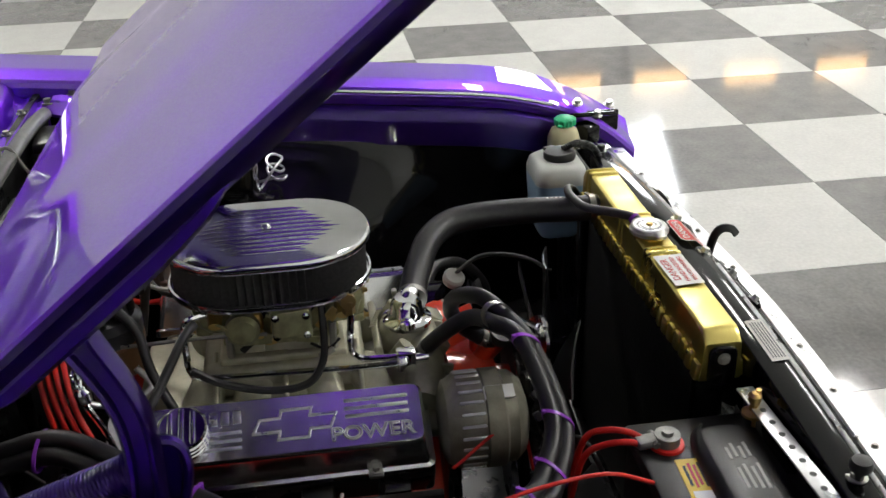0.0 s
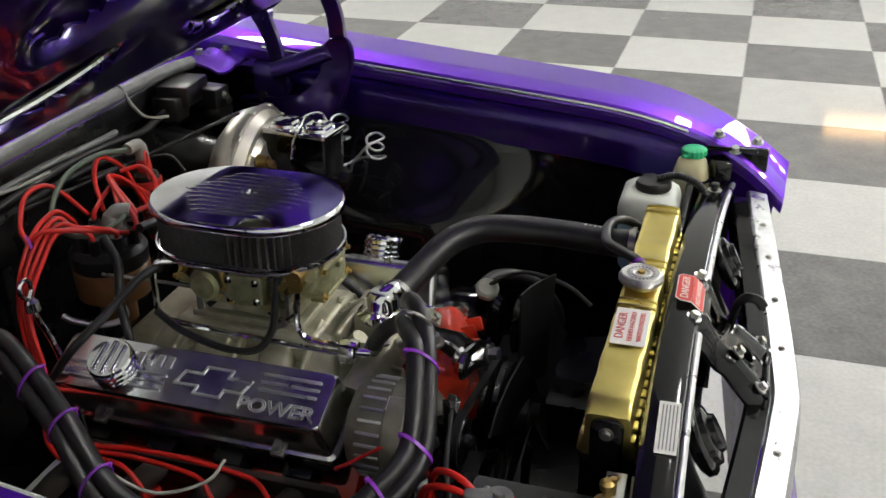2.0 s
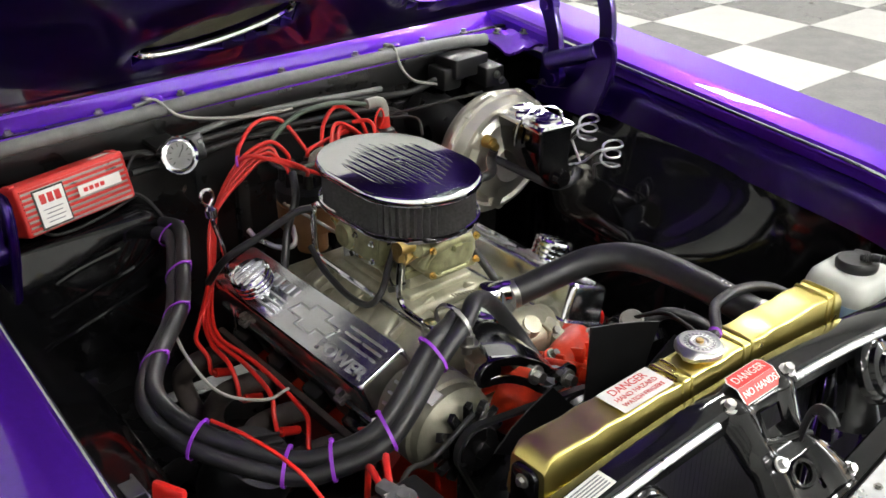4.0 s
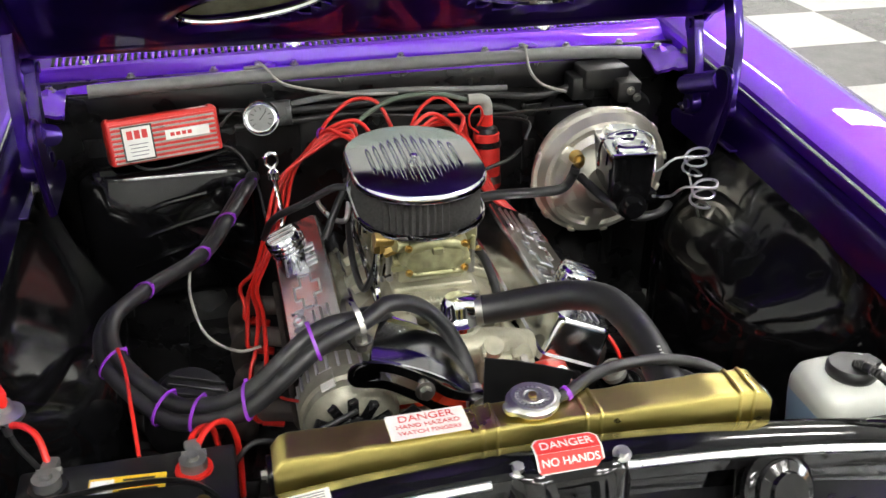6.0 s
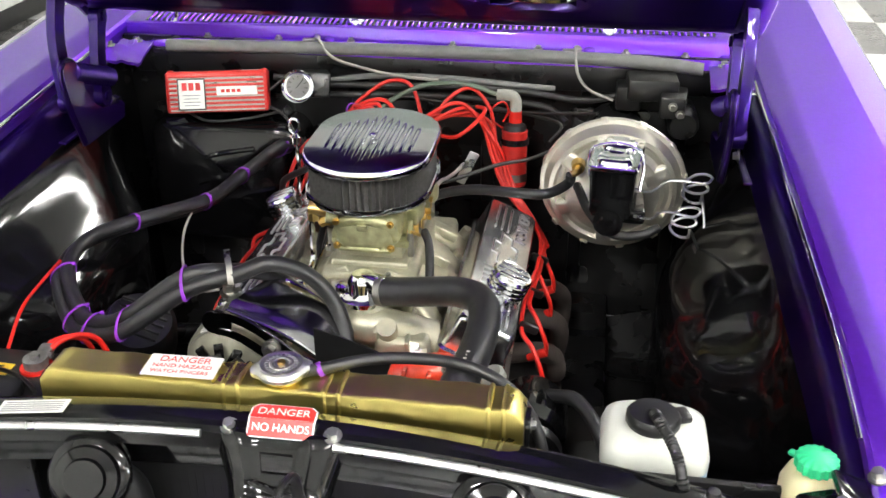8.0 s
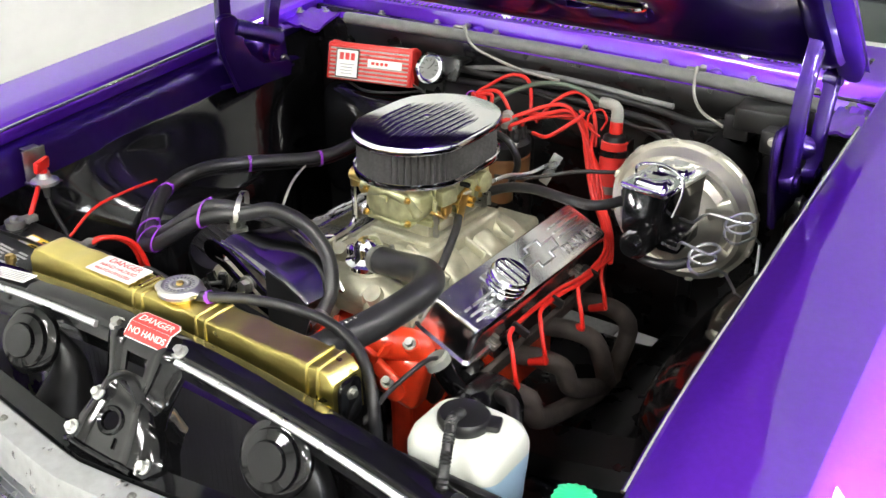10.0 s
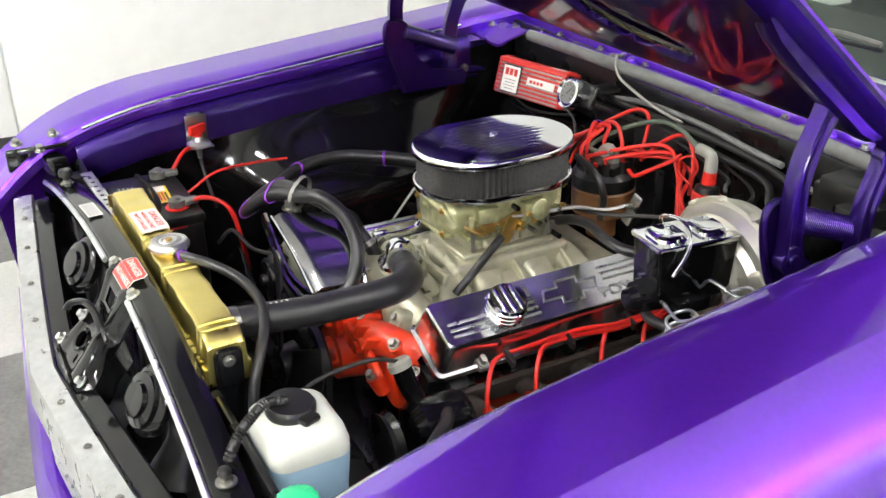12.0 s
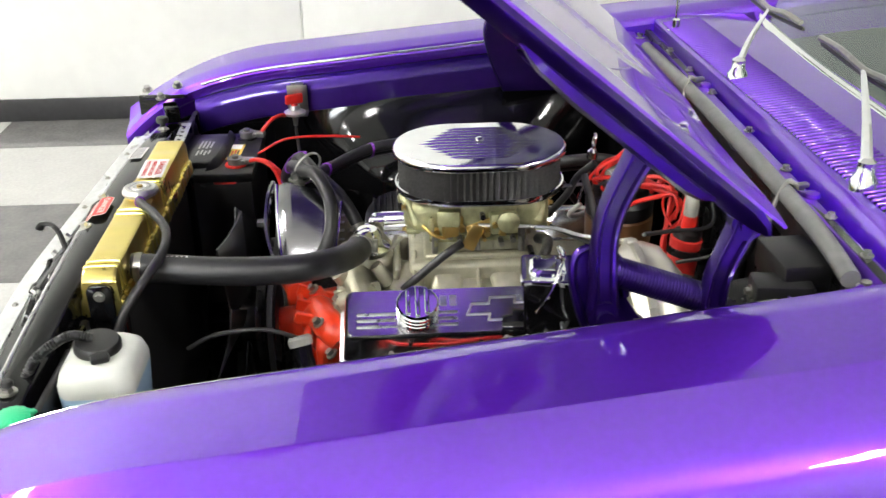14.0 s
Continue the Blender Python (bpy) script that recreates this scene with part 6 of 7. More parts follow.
# front arm with its slot
bm = bmesh.new()
line = smooth_path([(-0.205, -0.358, 0.792), (-0.165, -0.364, 0.785), (-0.125, -0.366, 0.762), (-0.09, -0.362, 0.732), (-0.055, -0.352, 0.712), (-0.025, -0.345, 0.706)], 5)
n = Vector((0.42, -0.15, 0.9)).normalized()
for k, (w0, w1) in enumerate(((-0.022, -0.009), (0.007, 0.018))):
    rings = []
    for i, q in enumerate(line):
        d = (line[min(i + 1, len(line) - 1)] - line[max(i - 1, 0)]).normalized()
        up = d.cross(Vector((0, -1, 0))).normalized()
        rings.append([q + up * a + Vector((0, b, 0)) for a, b in ((w0, -0.002), (w1, -0.002), (w1, 0.003), (w0, 0.003))])
    loft(bm, rings)
for i in (0, 1, len(line) - 2, len(line) - 1):
    q = line[i]
    cyl(bm, q + Vector((0, -0.002, 0)), q + Vector((0, 0.003, 0)), 0.019, seg=20)
part("slotted_arm", bm, BRACKET_CHROME, ab, "", 50)
for q, d in (((-0.118, -0.368, 0.760), (0, -1, 0.1)), ((-0.030, -0.350, 0.706), (0, -1, 0.1)), ((-0.196, -0.312, 0.815), (0, 0, 1))):
    bolt("bolt", q, d, ab, 0.0095, 0.012)

# ---- ignition ----
dist = thing("distributor", (-0.045, 0.315, 0.66), "black distributor with a tan body and red leads", "distributor")
DX, DY = -0.058, 0.303
bm = bmesh.new()
lathe(bm, [(0.03, 0.68), (0.03, 0.72), (0.062, 0.735), (0.064, 0.785), (0.06, 0.79), (0, 0.79)], Matrix.Translation((DX, DY, 0)), 32)
part("body", bm, TAN_PLASTIC, dist, "tan plastic body")
bm = bmesh.new()
lathe(bm, [(0.063, 0.79), (0.064, 0.815), (0.055, 0.826), (0, 0.826)], Matrix.Translation((DX, DY, 0)), 32)
box(bm, (DX + 0.01, DY, 0.833), (0.075, 0.075, 0.022), (0, 0, 20), 0.006)
dcap = part("cap", bm, BLACK_PLASTIC, dist)
TOWER = []
for k in range(8):
    a = radians(45 * k + 12)
    bm = bmesh.new()
    x, y = DX + 0.047 * math.cos(a), DY + 0.047 * math.sin(a)
    cyl(bm, (x, y, 0.815), (x, y, 0.850), 0.010, 0.0085, 12)
    part("terminal", bm, BLACK_PLASTIC, dcap)
    TOWER.append(Vector((x, y, 0.845)))
bm = bmesh.new()
lathe(bm, [(0.017, 0.83), (0.017, 0.855), (0.012, 0.868), (0, 0.872)], Matrix.Translation((DX + 0.02, DY, 0)), 16)
tube(bm, [(DX + 0.02, DY, 0.862), (DX + 0.024, DY - 0.012, 0.873), (DX + 0.032, DY - 0.03, 0.872)], 0.012, 10, 4)
part("centre_boot", bm, GREY_PLASTIC, dist, "grey rubber boot")

coil = thing("ignition_coil", (0.166, 0.352, 0.72), "red ignition coil with a printed band, on the firewall side", "ignition coil")
c0, c1 = Vector((0.170, 0.352, 0.725)), Vector((0.168, 0.366, 0.838))
mC, L = axes(c0, c1)
bm = bmesh.new()
lathe(bm, [(0, -L / 2), (0.024, -L / 2), (0.026, -L / 2 + 0.004), (0.026, L / 2 - 0.004), (0.027, L / 2), (0.022, L / 2 + 0.003), (0, L / 2 + 0.003)], mC, 32)
part("can", bm, RED_BOX, coil)
bm = bmesh.new()
lathe(bm, [(0.0263, -0.046), (0.0266, -0.046), (0.0266, -0.030), (0.0263, -0.030)], mC, 32)
part("printed_band", bm, STEEL, coil, "silver printed band")
bm = bmesh.new()
for k in range(3):
    for j in range(5):
        a = radians(-120 + 28 * j)
        box(bm, (0.0268 * math.cos(a), 0.0268 * math.sin(a), 0.002 - 0.011 * k), (0.0006, 0.007, 0.0055), (0, 0, math.degrees(a)), m=mC)
part("printed_mark", bm, DIAL_GREY, coil)
bm = bmesh.new()
lathe(bm, [(0.024, L / 2), (0.022, L / 2 + 0.012), (0.012, L / 2 + 0.018), (0.011, L / 2 + 0.03), (0, L / 2 + 0.03)], mC, 24)
part("tower", bm, BLACK_PLASTIC, coil)
bm = bmesh.new()
cyl(bm, c1 + Vector((0, 0.002, 0.018)), c1 + Vector((0, 0.003, 0.042)), 0.0135, 0.0125, 16)
part("red_cap", bm, RED_WIRE, coil, "red rubber cap")
bm = bmesh.new()
tube(bm, [c1 + Vector((0, 0.003, 0.040)), c1 + Vector((-0.001, 0.004, 0.062)), c1 + Vector((-0.010, 0.005, 0.072)), c1 + Vector((-0.038, 0.006, 0.073))], lambda t: 0.0125 - 0.002 * t, 12, 5)
part("elbow_boot", bm, GREY_PLASTIC, coil, "grey rubber elbow boot")
bm = bmesh.new()
lathe(bm, [(0.0265, 0.030), (0.029, 0.030), (0.029, 0.042), (0.0265, 0.042)], mC, 28)
box(bm, (0.166, 0.412, 0.80), (0.03, 0.10, 0.004), (0, 90, 0), 0.001)
part("bracket", bm, BLACK_SATIN, coil)

box_m = Matrix.Translation((-0.4625, 0.3785, 0.884)) @ Matrix.Rotation(radians(13.7), 4, "Z") @ Matrix.Rotation(radians(-16), 4, "X")
ign = thing("ignition_box", (-0.4625, 0.39, 0.83), "red finned electronic ignition box on the firewall", "ignition box")
bm = bmesh.new()
box(bm, (0, 0.030, 0), (0.212, 0.058, 0.086), bevel=0.006, seg=3, m=box_m)
body = part("case", bm, RED_BOX, ign)
for k in range(8):
    z = 0.033 - 0.0094 * k
    bm = bmesh.new()
    box(bm, (0, -0.0005, z), (0.200, 0.004, 0.0042), bevel=0.001, m=box_m)
    part("fin", bm, RED_BOX, body)
    bm = bmesh.new()
    box(bm, (0, 0.0003, z - 0.0047), (0.196, 0.0015, 0.0034), m=box_m)
    part("groove", bm, STEEL, body, "pale line between the fins")
bm = bmesh.new()
box(bm, (-0.052, -0.0032, -0.004), (0.058, 0.001, 0.066), m=box_m)
plate = part("black_frame", bm, BLACK_INK, ign)
bm = bmesh.new()
box(bm, (-0.052, -0.0040, -0.004), (0.052, 0.001, 0.060), m=box_m)
part("name_plate", bm, WHITE_STICKER, ign, "silver name plate")
bm = bmesh.new()
for k in range(3):
    box(bm, (-0.066 + 0.014 * k, -0.0048, 0.012), (0.0105, 0.0008, 0.016), (0, 0, 0), m=box_m)
part("red_mark", bm, RED_INK, ign)
bm = bmesh.new()
for k in range(4):
    box(bm, (-0.052, -0.0048, -0.006 - 0.007 * k), (0.036 - 0.006 * (k % 2), 0.0006, 0.0015), m=box_m)
part("printed_bar", bm, GREY_INK, ign)
bm = bmesh.new()
box(bm, (0.042, -0.0038, 0.002), (0.084, 0.001, 0.018), m=box_m)
part("long_plate", bm, WHITE_STICKER, ign)
bm = bmesh.new()
for k in range(4):
    box(bm, (0.013 + 0.011 * k, -0.0046, 0.002), (0.008, 0.0006, 0.007), m=box_m)
part("red_mark", bm, RED_INK, ign)
for x in (-0.098, 0.098):
    bm = bmesh.new()
    box(bm, (x, 0.03, 0.040), (0.012, 0.03, 0.012), bevel=0.004, m=box_m)
    part("mount_foot", bm, RED_BOX, ign)
bm = bmesh.new()
box(bm, (0.07, 0.02, 0.0435), (0.035, 0.016, 0.0006), m=box_m)
part("small_label", bm, WHITE_STICKER, ign)
bm = bmesh.new()
box(bm, (0, 0.085, 0), (0.20, 0.055, 0.05), bevel=0.004, m=box_m)
part("mount_block", bm, BLACK_SATIN, ign)

gauge = thing("pressure_gauge", (-0.281, 0.375, 0.86), "round chrome rimmed gauge on a black bracket", "gauge")
gm = Matrix.Translation((-0.281, 0.366, 0.909)) @ Matrix.Rotation(radians(68), 4, "X") @ Matrix.Rotation(radians(0), 4, "Z")
bm = bmesh.new()
lathe(bm, [(0.024, 0.002), (0.030, 0.0), (0.034, 0.004), (0.034, -0.004), (0.030, -0.03), (0, -0.03)], gm, 36)
part("case", bm, CHROME, gauge, "chrome rim")
bm = bmesh.new()
lathe(bm, [(0.0245, 0.0022), (0, 0.0022)], gm, 32)
part("dial", bm, DIAL_GREY, gauge, "grey dial")
bm = bmesh.new()
for k in range(9):
    a = radians(-40 + 32.5 * k)
    box(bm, (0.018 * math.cos(a), 0.018 * math.sin(a), 0.0026), (0.006, 0.0012, 0.0004), (0, 0, math.degrees(a)), m=gm)
box(bm, (0.004, 0.005, 0.003), (0.022, 0.0014, 0.0004), (0, 0, 50), m=gm)
part("dial_mark", bm, BLACK_INK, gauge)
bm = bmesh.new()
box(bm, (-0.256, 0.392, 0.906), (0.074, 0.012, 0.052), (-22, 0, 0), 0.006)
box(bm, (-0.272, 0.44, 0.905), (0.05, 0.10, 0.01), (0, 0, 0), 0.003)
part("bracket", bm, BLACK_SATIN, gauge)

# ---- brakes ----
boost = thing("brake_booster", (0.37, 0.26, 0.63), "round zinc plated brake booster on the firewall", "brake booster")
bmx = Matrix.Translation((0.368, 0.236, 0.785)) @ Matrix.Rotation(radians(90), 4, "X") @ Matrix.Rotation(radians(6), 4, "X")
bm = bmesh.new()
lathe(bm, [(0, 0.040), (0.045, 0.042), (0.053, 0.036), (0.060, 0.034), (0.066, 0.028), (0.088, 0.024), (0.098, 0.012), (0.106, 0.011), (0.112, 0.017), (0.120, 0.015), (0.126, 0.004), (0.130, -0.004), (0.138, -0.006), (0.139, -0.014), (0.132, -0.018), (0.131, -0.030), (0.122, -0.05), (0.085, -0.075), (0.04, -0.085), (0, -0.085)], bmx, 56)
part("shell", bm, ZINC, boost, "", 35)
bm = bmesh.new()
cyl(bm, bmx @ Vector((0, 0, -0.07)), bmx @ Vector((0, 0, -0.25)), 0.05, 0.06, 24)
part("mount", bm, BLACK_SATIN, boost)
for k in range(6):
    a = radians(60 * k + 25)
    bm = bmesh.new()
    box(bm, (0.086 * math.cos(a), 0.086 * math.sin(a), 0.016), (0.056, 0.034, 0.016), (0, 12, math.degrees(a)), 0.0075, seg=3, m=bmx)
    part("pressed_rib", bm, ZINC, boost)
for k in range(12):
    a = radians(30 * k + 10)
    bm = bmesh.new()
    box(bm, (0.138 * math.cos(a), 0.138 * math.sin(a), -0.008), (0.006, 0.016, 0.016), (0, 0, math.degrees(a)), 0.002, 1, m=bmx)
    part("crimp_tab", bm, ZINC, boost)
bm = bmesh.new()
p = bmx @ Vector((-0.066, 0.058, 0.026))
cyl(bm, p, p + Vector((0, -0.020, 0)), 0.014, 0.012, 16)
tube(bm, [p + Vector((0, -0.018, 0)), p + Vector((-0.0, -0.03, -0.002)), p + Vector((-0.012, -0.036, -0.006))], 0.007, 10, 4)
part("check_valve", bm, BRASS, boost, "brass check valve")

mc = thing("master_cylinder", (0.372, 0.12, 0.80), "black brake master cylinder with a chrome lid and wire bail", "master cylinder")
mm = Matrix.Translation((0.371, 0.138, 0.853)) @ Matrix.Rotation(radians(-7), 4, "Z")
bm = bmesh.new()
loft(bm, [[mm @ Vector((x, y, z)) for x, y in rounded(w, l, 0.005)] for w, l, z in ((0.066, 0.128, -0.056), (0.074, 0.136, -0.045), (0.076, 0.138, -0.01), (0.080, 0.142, 0.030), (0.081, 0.143, 0.034))])
cyl(bm, mm @ Vector((0, 0.10, -0.058)), mm @ Vector((0, -0.085, -0.058)), 0.026, seg=24)
cyl(bm, mm @ Vector((0, -0.085, -0.058)), mm @ Vector((0, -0.10, -0.058)), 0.02, 0.016, seg=20)
box(bm, mm @ Vector((0.035, 0, -0.062)), (0.04, 0.09, 0.026), (0, 0, 0), 0.006)
part("body", bm, BLACK, mc, "gloss black casting")
bm = bmesh.new()
loft(bm, [[mm @ Vector((x, y, z)) for x, y in rounded(w, l, 0.006)] for w, l, z in ((0.085, 0.147, 0.033), (0.087, 0.149, 0.036), (0.087, 0.149, 0.040), (0.083, 0.145, 0.042), (0.074, 0.136, 0.0415))])
lidm = part("lid", bm, CHROME, mc, "chrome lid")
for yy in (-0.036, 0.036):
    bm = bmesh.new()
    loft(bm, [[mm @ Vector((x, yy + y, z)) for x, y in rounded(w, l, min(0.016, w / 2.2, l / 2.2))] for w, l, z in ((0.062, 0.054, 0.040), (0.059, 0.051, 0.047), (0.050, 0.042, 0.050), (0.034, 0.026, 0.048), (0.02, 0.014, 0.0475))])
    part("dome", bm, CHROME, lidm)
bm = bmesh.new()
tube(bm, [mm @ Vector(p) for p in ((-0.047, 0.0, -0.01), (-0.049, -0.01, 0.03), (-0.040, -0.02, 0.056), (0.0, -0.012, 0.064), (0.040, -0.02, 0.056), (0.049, -0.03, 0.03), (0.047, -0.05, -0.005))], 0.0028, 8, 5)
part("wire_bail", bm, CHROME, mc)
brake = thing("brake_lines", (0.45, 0.06, 0.72), "coiled bare steel brake lines", "brake line")
for st, cen, rx, rz in (((0.405, 0.130, 0.830), (0.512, 0.122, 0.853), 0.022, 0.010), ((0.405, 0.070, 0.805), (0.489, 0.035, 0.828), 0.022, 0.010)):
    bm = bmesh.new()
    a, c = Vector(st), Vector(cen)
    pts = [a, a + Vector((0.03, -0.012, 0.002)), a.lerp(c, 0.55) + Vector((0, -0.016, 0.016))]
    for k in range(19):
        w = 2 * math.pi * k / 9 - 1.2
        pts.append(c + Vector((rx * (1 + 0.12 * math.sin(k)) * math.cos(w), rx * 0.75 * math.sin(w), rz - 0.019 * k / 9 + 0.007 * math.sin(w + 0.5))))
    pts += [c + Vector((0.02, 0.06, -0.06)), Vector((0.55, 0.12, 0.66)), Vector((0.57, 0.18, 0.50))]
    tube(bm, pts, 0.0026, 7, 3)
    part("line", bm, ALU, brake)
hose("vacuum_hose", [p + Vector((-0.012, -0.036, -0.006)), (0.285, 0.170, 0.815), (0.25, 0.13, 0.81), (0.20, 0.12, 0.812), (0.12, 0.14, 0.805), (0.06, 0.15, 0.79), (0.02, 0.14, 0.775)], 0.0095, "black rubber vacuum hose to the brake booster")
hose("vacuum_hose", [p + Vector((0.0, -0.03, -0.03)), (0.33, 0.10, 0.79), (0.37, 0.07, 0.768), (0.42, 0.07, 0.768), (0.45, 0.09, 0.775)], 0.0085, "black rubber hose below the master cylinder")

# relay block on the firewall
reg = thing("wiper_motor", (0.44, 0.40, 0.90), "black wiper motor and relay housing on the firewall", "wiper motor")
bm = bmesh.new()
box(bm, (0.435, 0.435, 0.922), (0.10, 0.07, 0.045), (0, 0, 4), 0.006)
box(bm, (0.478, 0.405, 0.900), (0.05, 0.08, 0.045), (0, 0, -6), 0.006)
box(bm, (0.39, 0.44, 0.90), (0.05, 0.06, 0.05), (0, 0, 0), 0.006)
part("housing", bm, BLACK_PLASTIC, reg)
bm = bmesh.new()
lathe(bm, [(0.03, -0.05), (0.032, 0.03), (0.026, 0.045), (0, 0.045)], pose(0.50, 0.42, 0.86, 90, 0, 0), 24)
part("motor_can", bm, BLACK_SATIN, reg)
for q in ((0.475, 0.364, 0.905), (0.49, 0.364, 0.89)):
    bolt("bolt", q, (0, -1, 0), reg, 0.006, 0.006)

# ---- bottles ----
wash = thing("washer_reservoir", (0.425, -0.535, 0.66), "milky white washer fluid reservoir with blue fluid and black cap", "reservoir")
bm = bmesh.new()
rows = [(0.1292, 0.1072, 0.780, 0.024), (0.1297, 0.1077, 0.786, 0.025), (0.130, 0.108, 0.793, 0.026), (0.122, 0.100, 0.809, 0.028), (0.104, 0.082, 0.818, 0.03), (0.07, 0.06, 0.820, 0.025)]
loft(bm, [[Vector((x, y, z)) for x, y in rounded(w, l, r, 6, 0.424, -0.535)] for w, l, z, r in rows])
part("tank", bm, WHITE_PLASTIC, wash, "milky white plastic tank", 50)
bm = bmesh.new()
rows = [(0.10, 0.078, 0.66, 0.022), (0.116, 0.094, 0.675, 0.022), (0.1270, 0.1050, 0.765, 0.022), (0.1289, 0.1069, 0.7795, 0.024)]
loft(bm, [[Vector((x, y, z)) for x, y in rounded(w, l, r, 6, 0.424, -0.535)] for w, l, z, r in rows])
part("filled_part", bm, BLUE_FLUID, wash, "blue fluid showing through the plastic", 50)
bm = bmesh.new()
lathe(bm, [(0.031, 0.0), (0.033, 0.004), (0.033, 0.013), (0.030, 0.017), (0.0, 0.019)], pose(0.420, -0.540, 0.818, -3, 2), 32)
box(bm, (0.450, -0.530, 0.826), (0.03, 0.026, 0.010), (0, 0, 20), 0.004)
part("cap", bm, BLACK_PLASTIC, wash, "black cap")
bm = bmesh.new()
wh = [(0.420, -0.545, 0.838), (0.425, -0.572, 0.846), (0.438, -0.598, 0.838), (0.448, -0.620, 0.822), (0.456, -0.640, 0.79)]
tube(bm, wh, lambda t: 0.0068 + 0.0009 * math.sin(160 * t), 10, 14)
part("ribbed_hose", bm, BLACK_PLASTIC, wash, "thin ribbed black hose")

cool = thing("coolant_bottle", (0.600, -0.598, 0.66), "yellowed plastic bottle with a bright green cap", "bottle")
bm = bmesh.new()
rows = [(0.056, 0.062, 0.68, 0.014), (0.062, 0.068, 0.69, 0.018), (0.062, 0.068, 0.79, 0.02), (0.050, 0.056, 0.812, 0.02), (0.036, 0.036, 0.818, 0.017), (0.036, 0.036, 0.826, 0.017)]
loft(bm, [[Vector((x, y, z)) for x, y in rounded(w, l, r, 6, 0.598, -0.596)] for w, l, z, r in rows])
part("bottle", bm, CREAM_PLASTIC, cool, "yellowed translucent plastic", 50)
bm = bmesh.new()
ring = [(0.0235 + 0.0012 * math.cos(16 * a), a) for a in [2 * math.pi * k / 64 for k in range(64)]]
loft(bm, [[Vector((0.600 + (r - o) * math.cos(a), -0.598 + (r - o) * math.sin(a), 0.822 + z)) for r, a in ring] for o, z in ((0.001, 0), (0, 0.003), (0, 0.013), (0.004, 0.0165), (0.02, 0.018))])
box(bm, (0.582, -0.585, 0.826), (0.022, 0.010, 0.005), (0, 0, 140), 0.002)
part("cap", bm, GREEN_PLASTIC, cool, "bright green ribbed cap")
bm = bmesh.new()
tube(bm, [(0.628, -0.606, 0.80), (0.632, -0.618, 0.81), (0.628, -0.628, 0.80)], 0.002, 6, 4)
part("level_mark", bm, BLACK_INK, cool)

# ---- battery ----
bat = thing("battery", (-0.49, -0.515, 0.58), "black car battery with yellow label and red cables", "battery")
bm = bmesh.new()
box(bm, (-0.49, -0.512, 0.675), (0.255, 0.170, 0.19), bevel=0.008)
part("case", bm, BLACK_PLASTIC, bat)
bm = bmesh.new()
box(bm, (-0.49, -0.512, 0.780), (0.262, 0.176, 0.022), bevel=0.005)
top = part("top_cover", bm, BLACK_PLASTIC, bat)
bm = bmesh.new()
prism(bm, rounded(0.180, 0.076, 0.026, cx=0.0, cy=0.0), 0.0, 0.016, pose(-0.487, -0.540, 0.789, 0, 0, -3), 0.006)
vent = part("vent_cover", bm, BLACK_PLASTIC, bat, "raised black vent cover with pale print")
bm = bmesh.new()
box(bm, (-0.490, -0.480, 0.7918), (0.092, 0.036, 0.0012), (0, 0, -3))
yl = part("yellow_label", bm, YELLOW, bat, "yellow label with white and red print")
bm = bmesh.new()
box(bm, (-0.520, -0.480, 0.7926), (0.028, 0.030, 0.0006), (0, 0, -3))
part("white_field", bm, WHITE_STICKER, yl)
for k in range(4):
    bm = bmesh.new()
    box(bm, (-0.476, -0.490 + 0.0065 * k, 0.7926), (0.046 - 0.008 * (k % 2), 0.0036, 0.0006), (0, 0, -3))
    part("printed_bar", bm, RED_INK if k in (1, 2) else BLACK_INK, yl)
for k, (w, dx) in enumerate(((0.070, 0.0), (0.082, 0.002), (0.074, -0.002), (0.086, 0.0))):
    for j in range(2):
        bm = bmesh.new()
        box(bm, (-0.505 + dx + j * (0.03 + 0.25 * w), -0.530 - 0.0085 * k, 0.8053), (w * (0.55 - 0.22 * j), 0.0042, 0.0006), (0, 0, -3))
        part("print_bar", bm, DIAL_GREY, vent)
bm = bmesh.new()
tube(bm, [(-0.620, -0.500, 0.77), (-0.600, -0.497, 0.795), (-0.55, -0.495, 0.802), (-0.48, -0.495, 0.806), (-0.425, -0.500, 0.804), (-0.390, -0.515, 0.794), (-0.364, -0.530, 0.76)], 0.011, 8, 5, 0.25)
part("carry_strap", bm, RUBBER, bat, "black rubber strap")
LEAD = mat("lead_grey", (0.26, 0.26, 0.25), 0.45, 0.7, vary=0.2, bump=0.4, bump_scale=300)
for x, y, mtl, rot in ((-0.410, -0.466, RED_WIRE, 10), (-0.583, -0.462, BLACK_PLASTIC, -10)):
    bm = bmesh.new()
    cyl(bm, (x, y, 0.790), (x, y, 0.814), 0.009, 0.0075, 14)
    lathe(bm, [(0.010, 0.793), (0.017, 0.793), (0.017, 0.808), (0.010, 0.808)], Matrix.Translation((x, y, 0)), 20)
    box(bm, (x, y + 0.026, 0.800), (0.020, 0.034, 0.013), (0, 0, rot), 0.004)
    cyl(bm, (x - 0.014, y + 0.018, 0.801), (x + 0.016, y + 0.018, 0.801), 0.005, seg=6)
    part("terminal", bm, LEAD, bat, "grey lead clamp")
    bm = bmesh.new()
    lathe(bm, [(0.012, 0.791), (0.024, 0.791), (0.023, 0.7945), (0.012, 0.7945)], Matrix.Translation((x, y, 0)), 20)
    part("felt_washer", bm, mtl, bat)
bm = bmesh.new()
box(bm, (-0.366, -0.485, 0.772), (0.010, 0.050, 0.016), (0, 0, 0), 0.004)
part("terminal_cover", bm, RED_STICKER, bat, "red terminal cover on the side")
bat.location += Vector((-0.022, 0.0, -0.030))
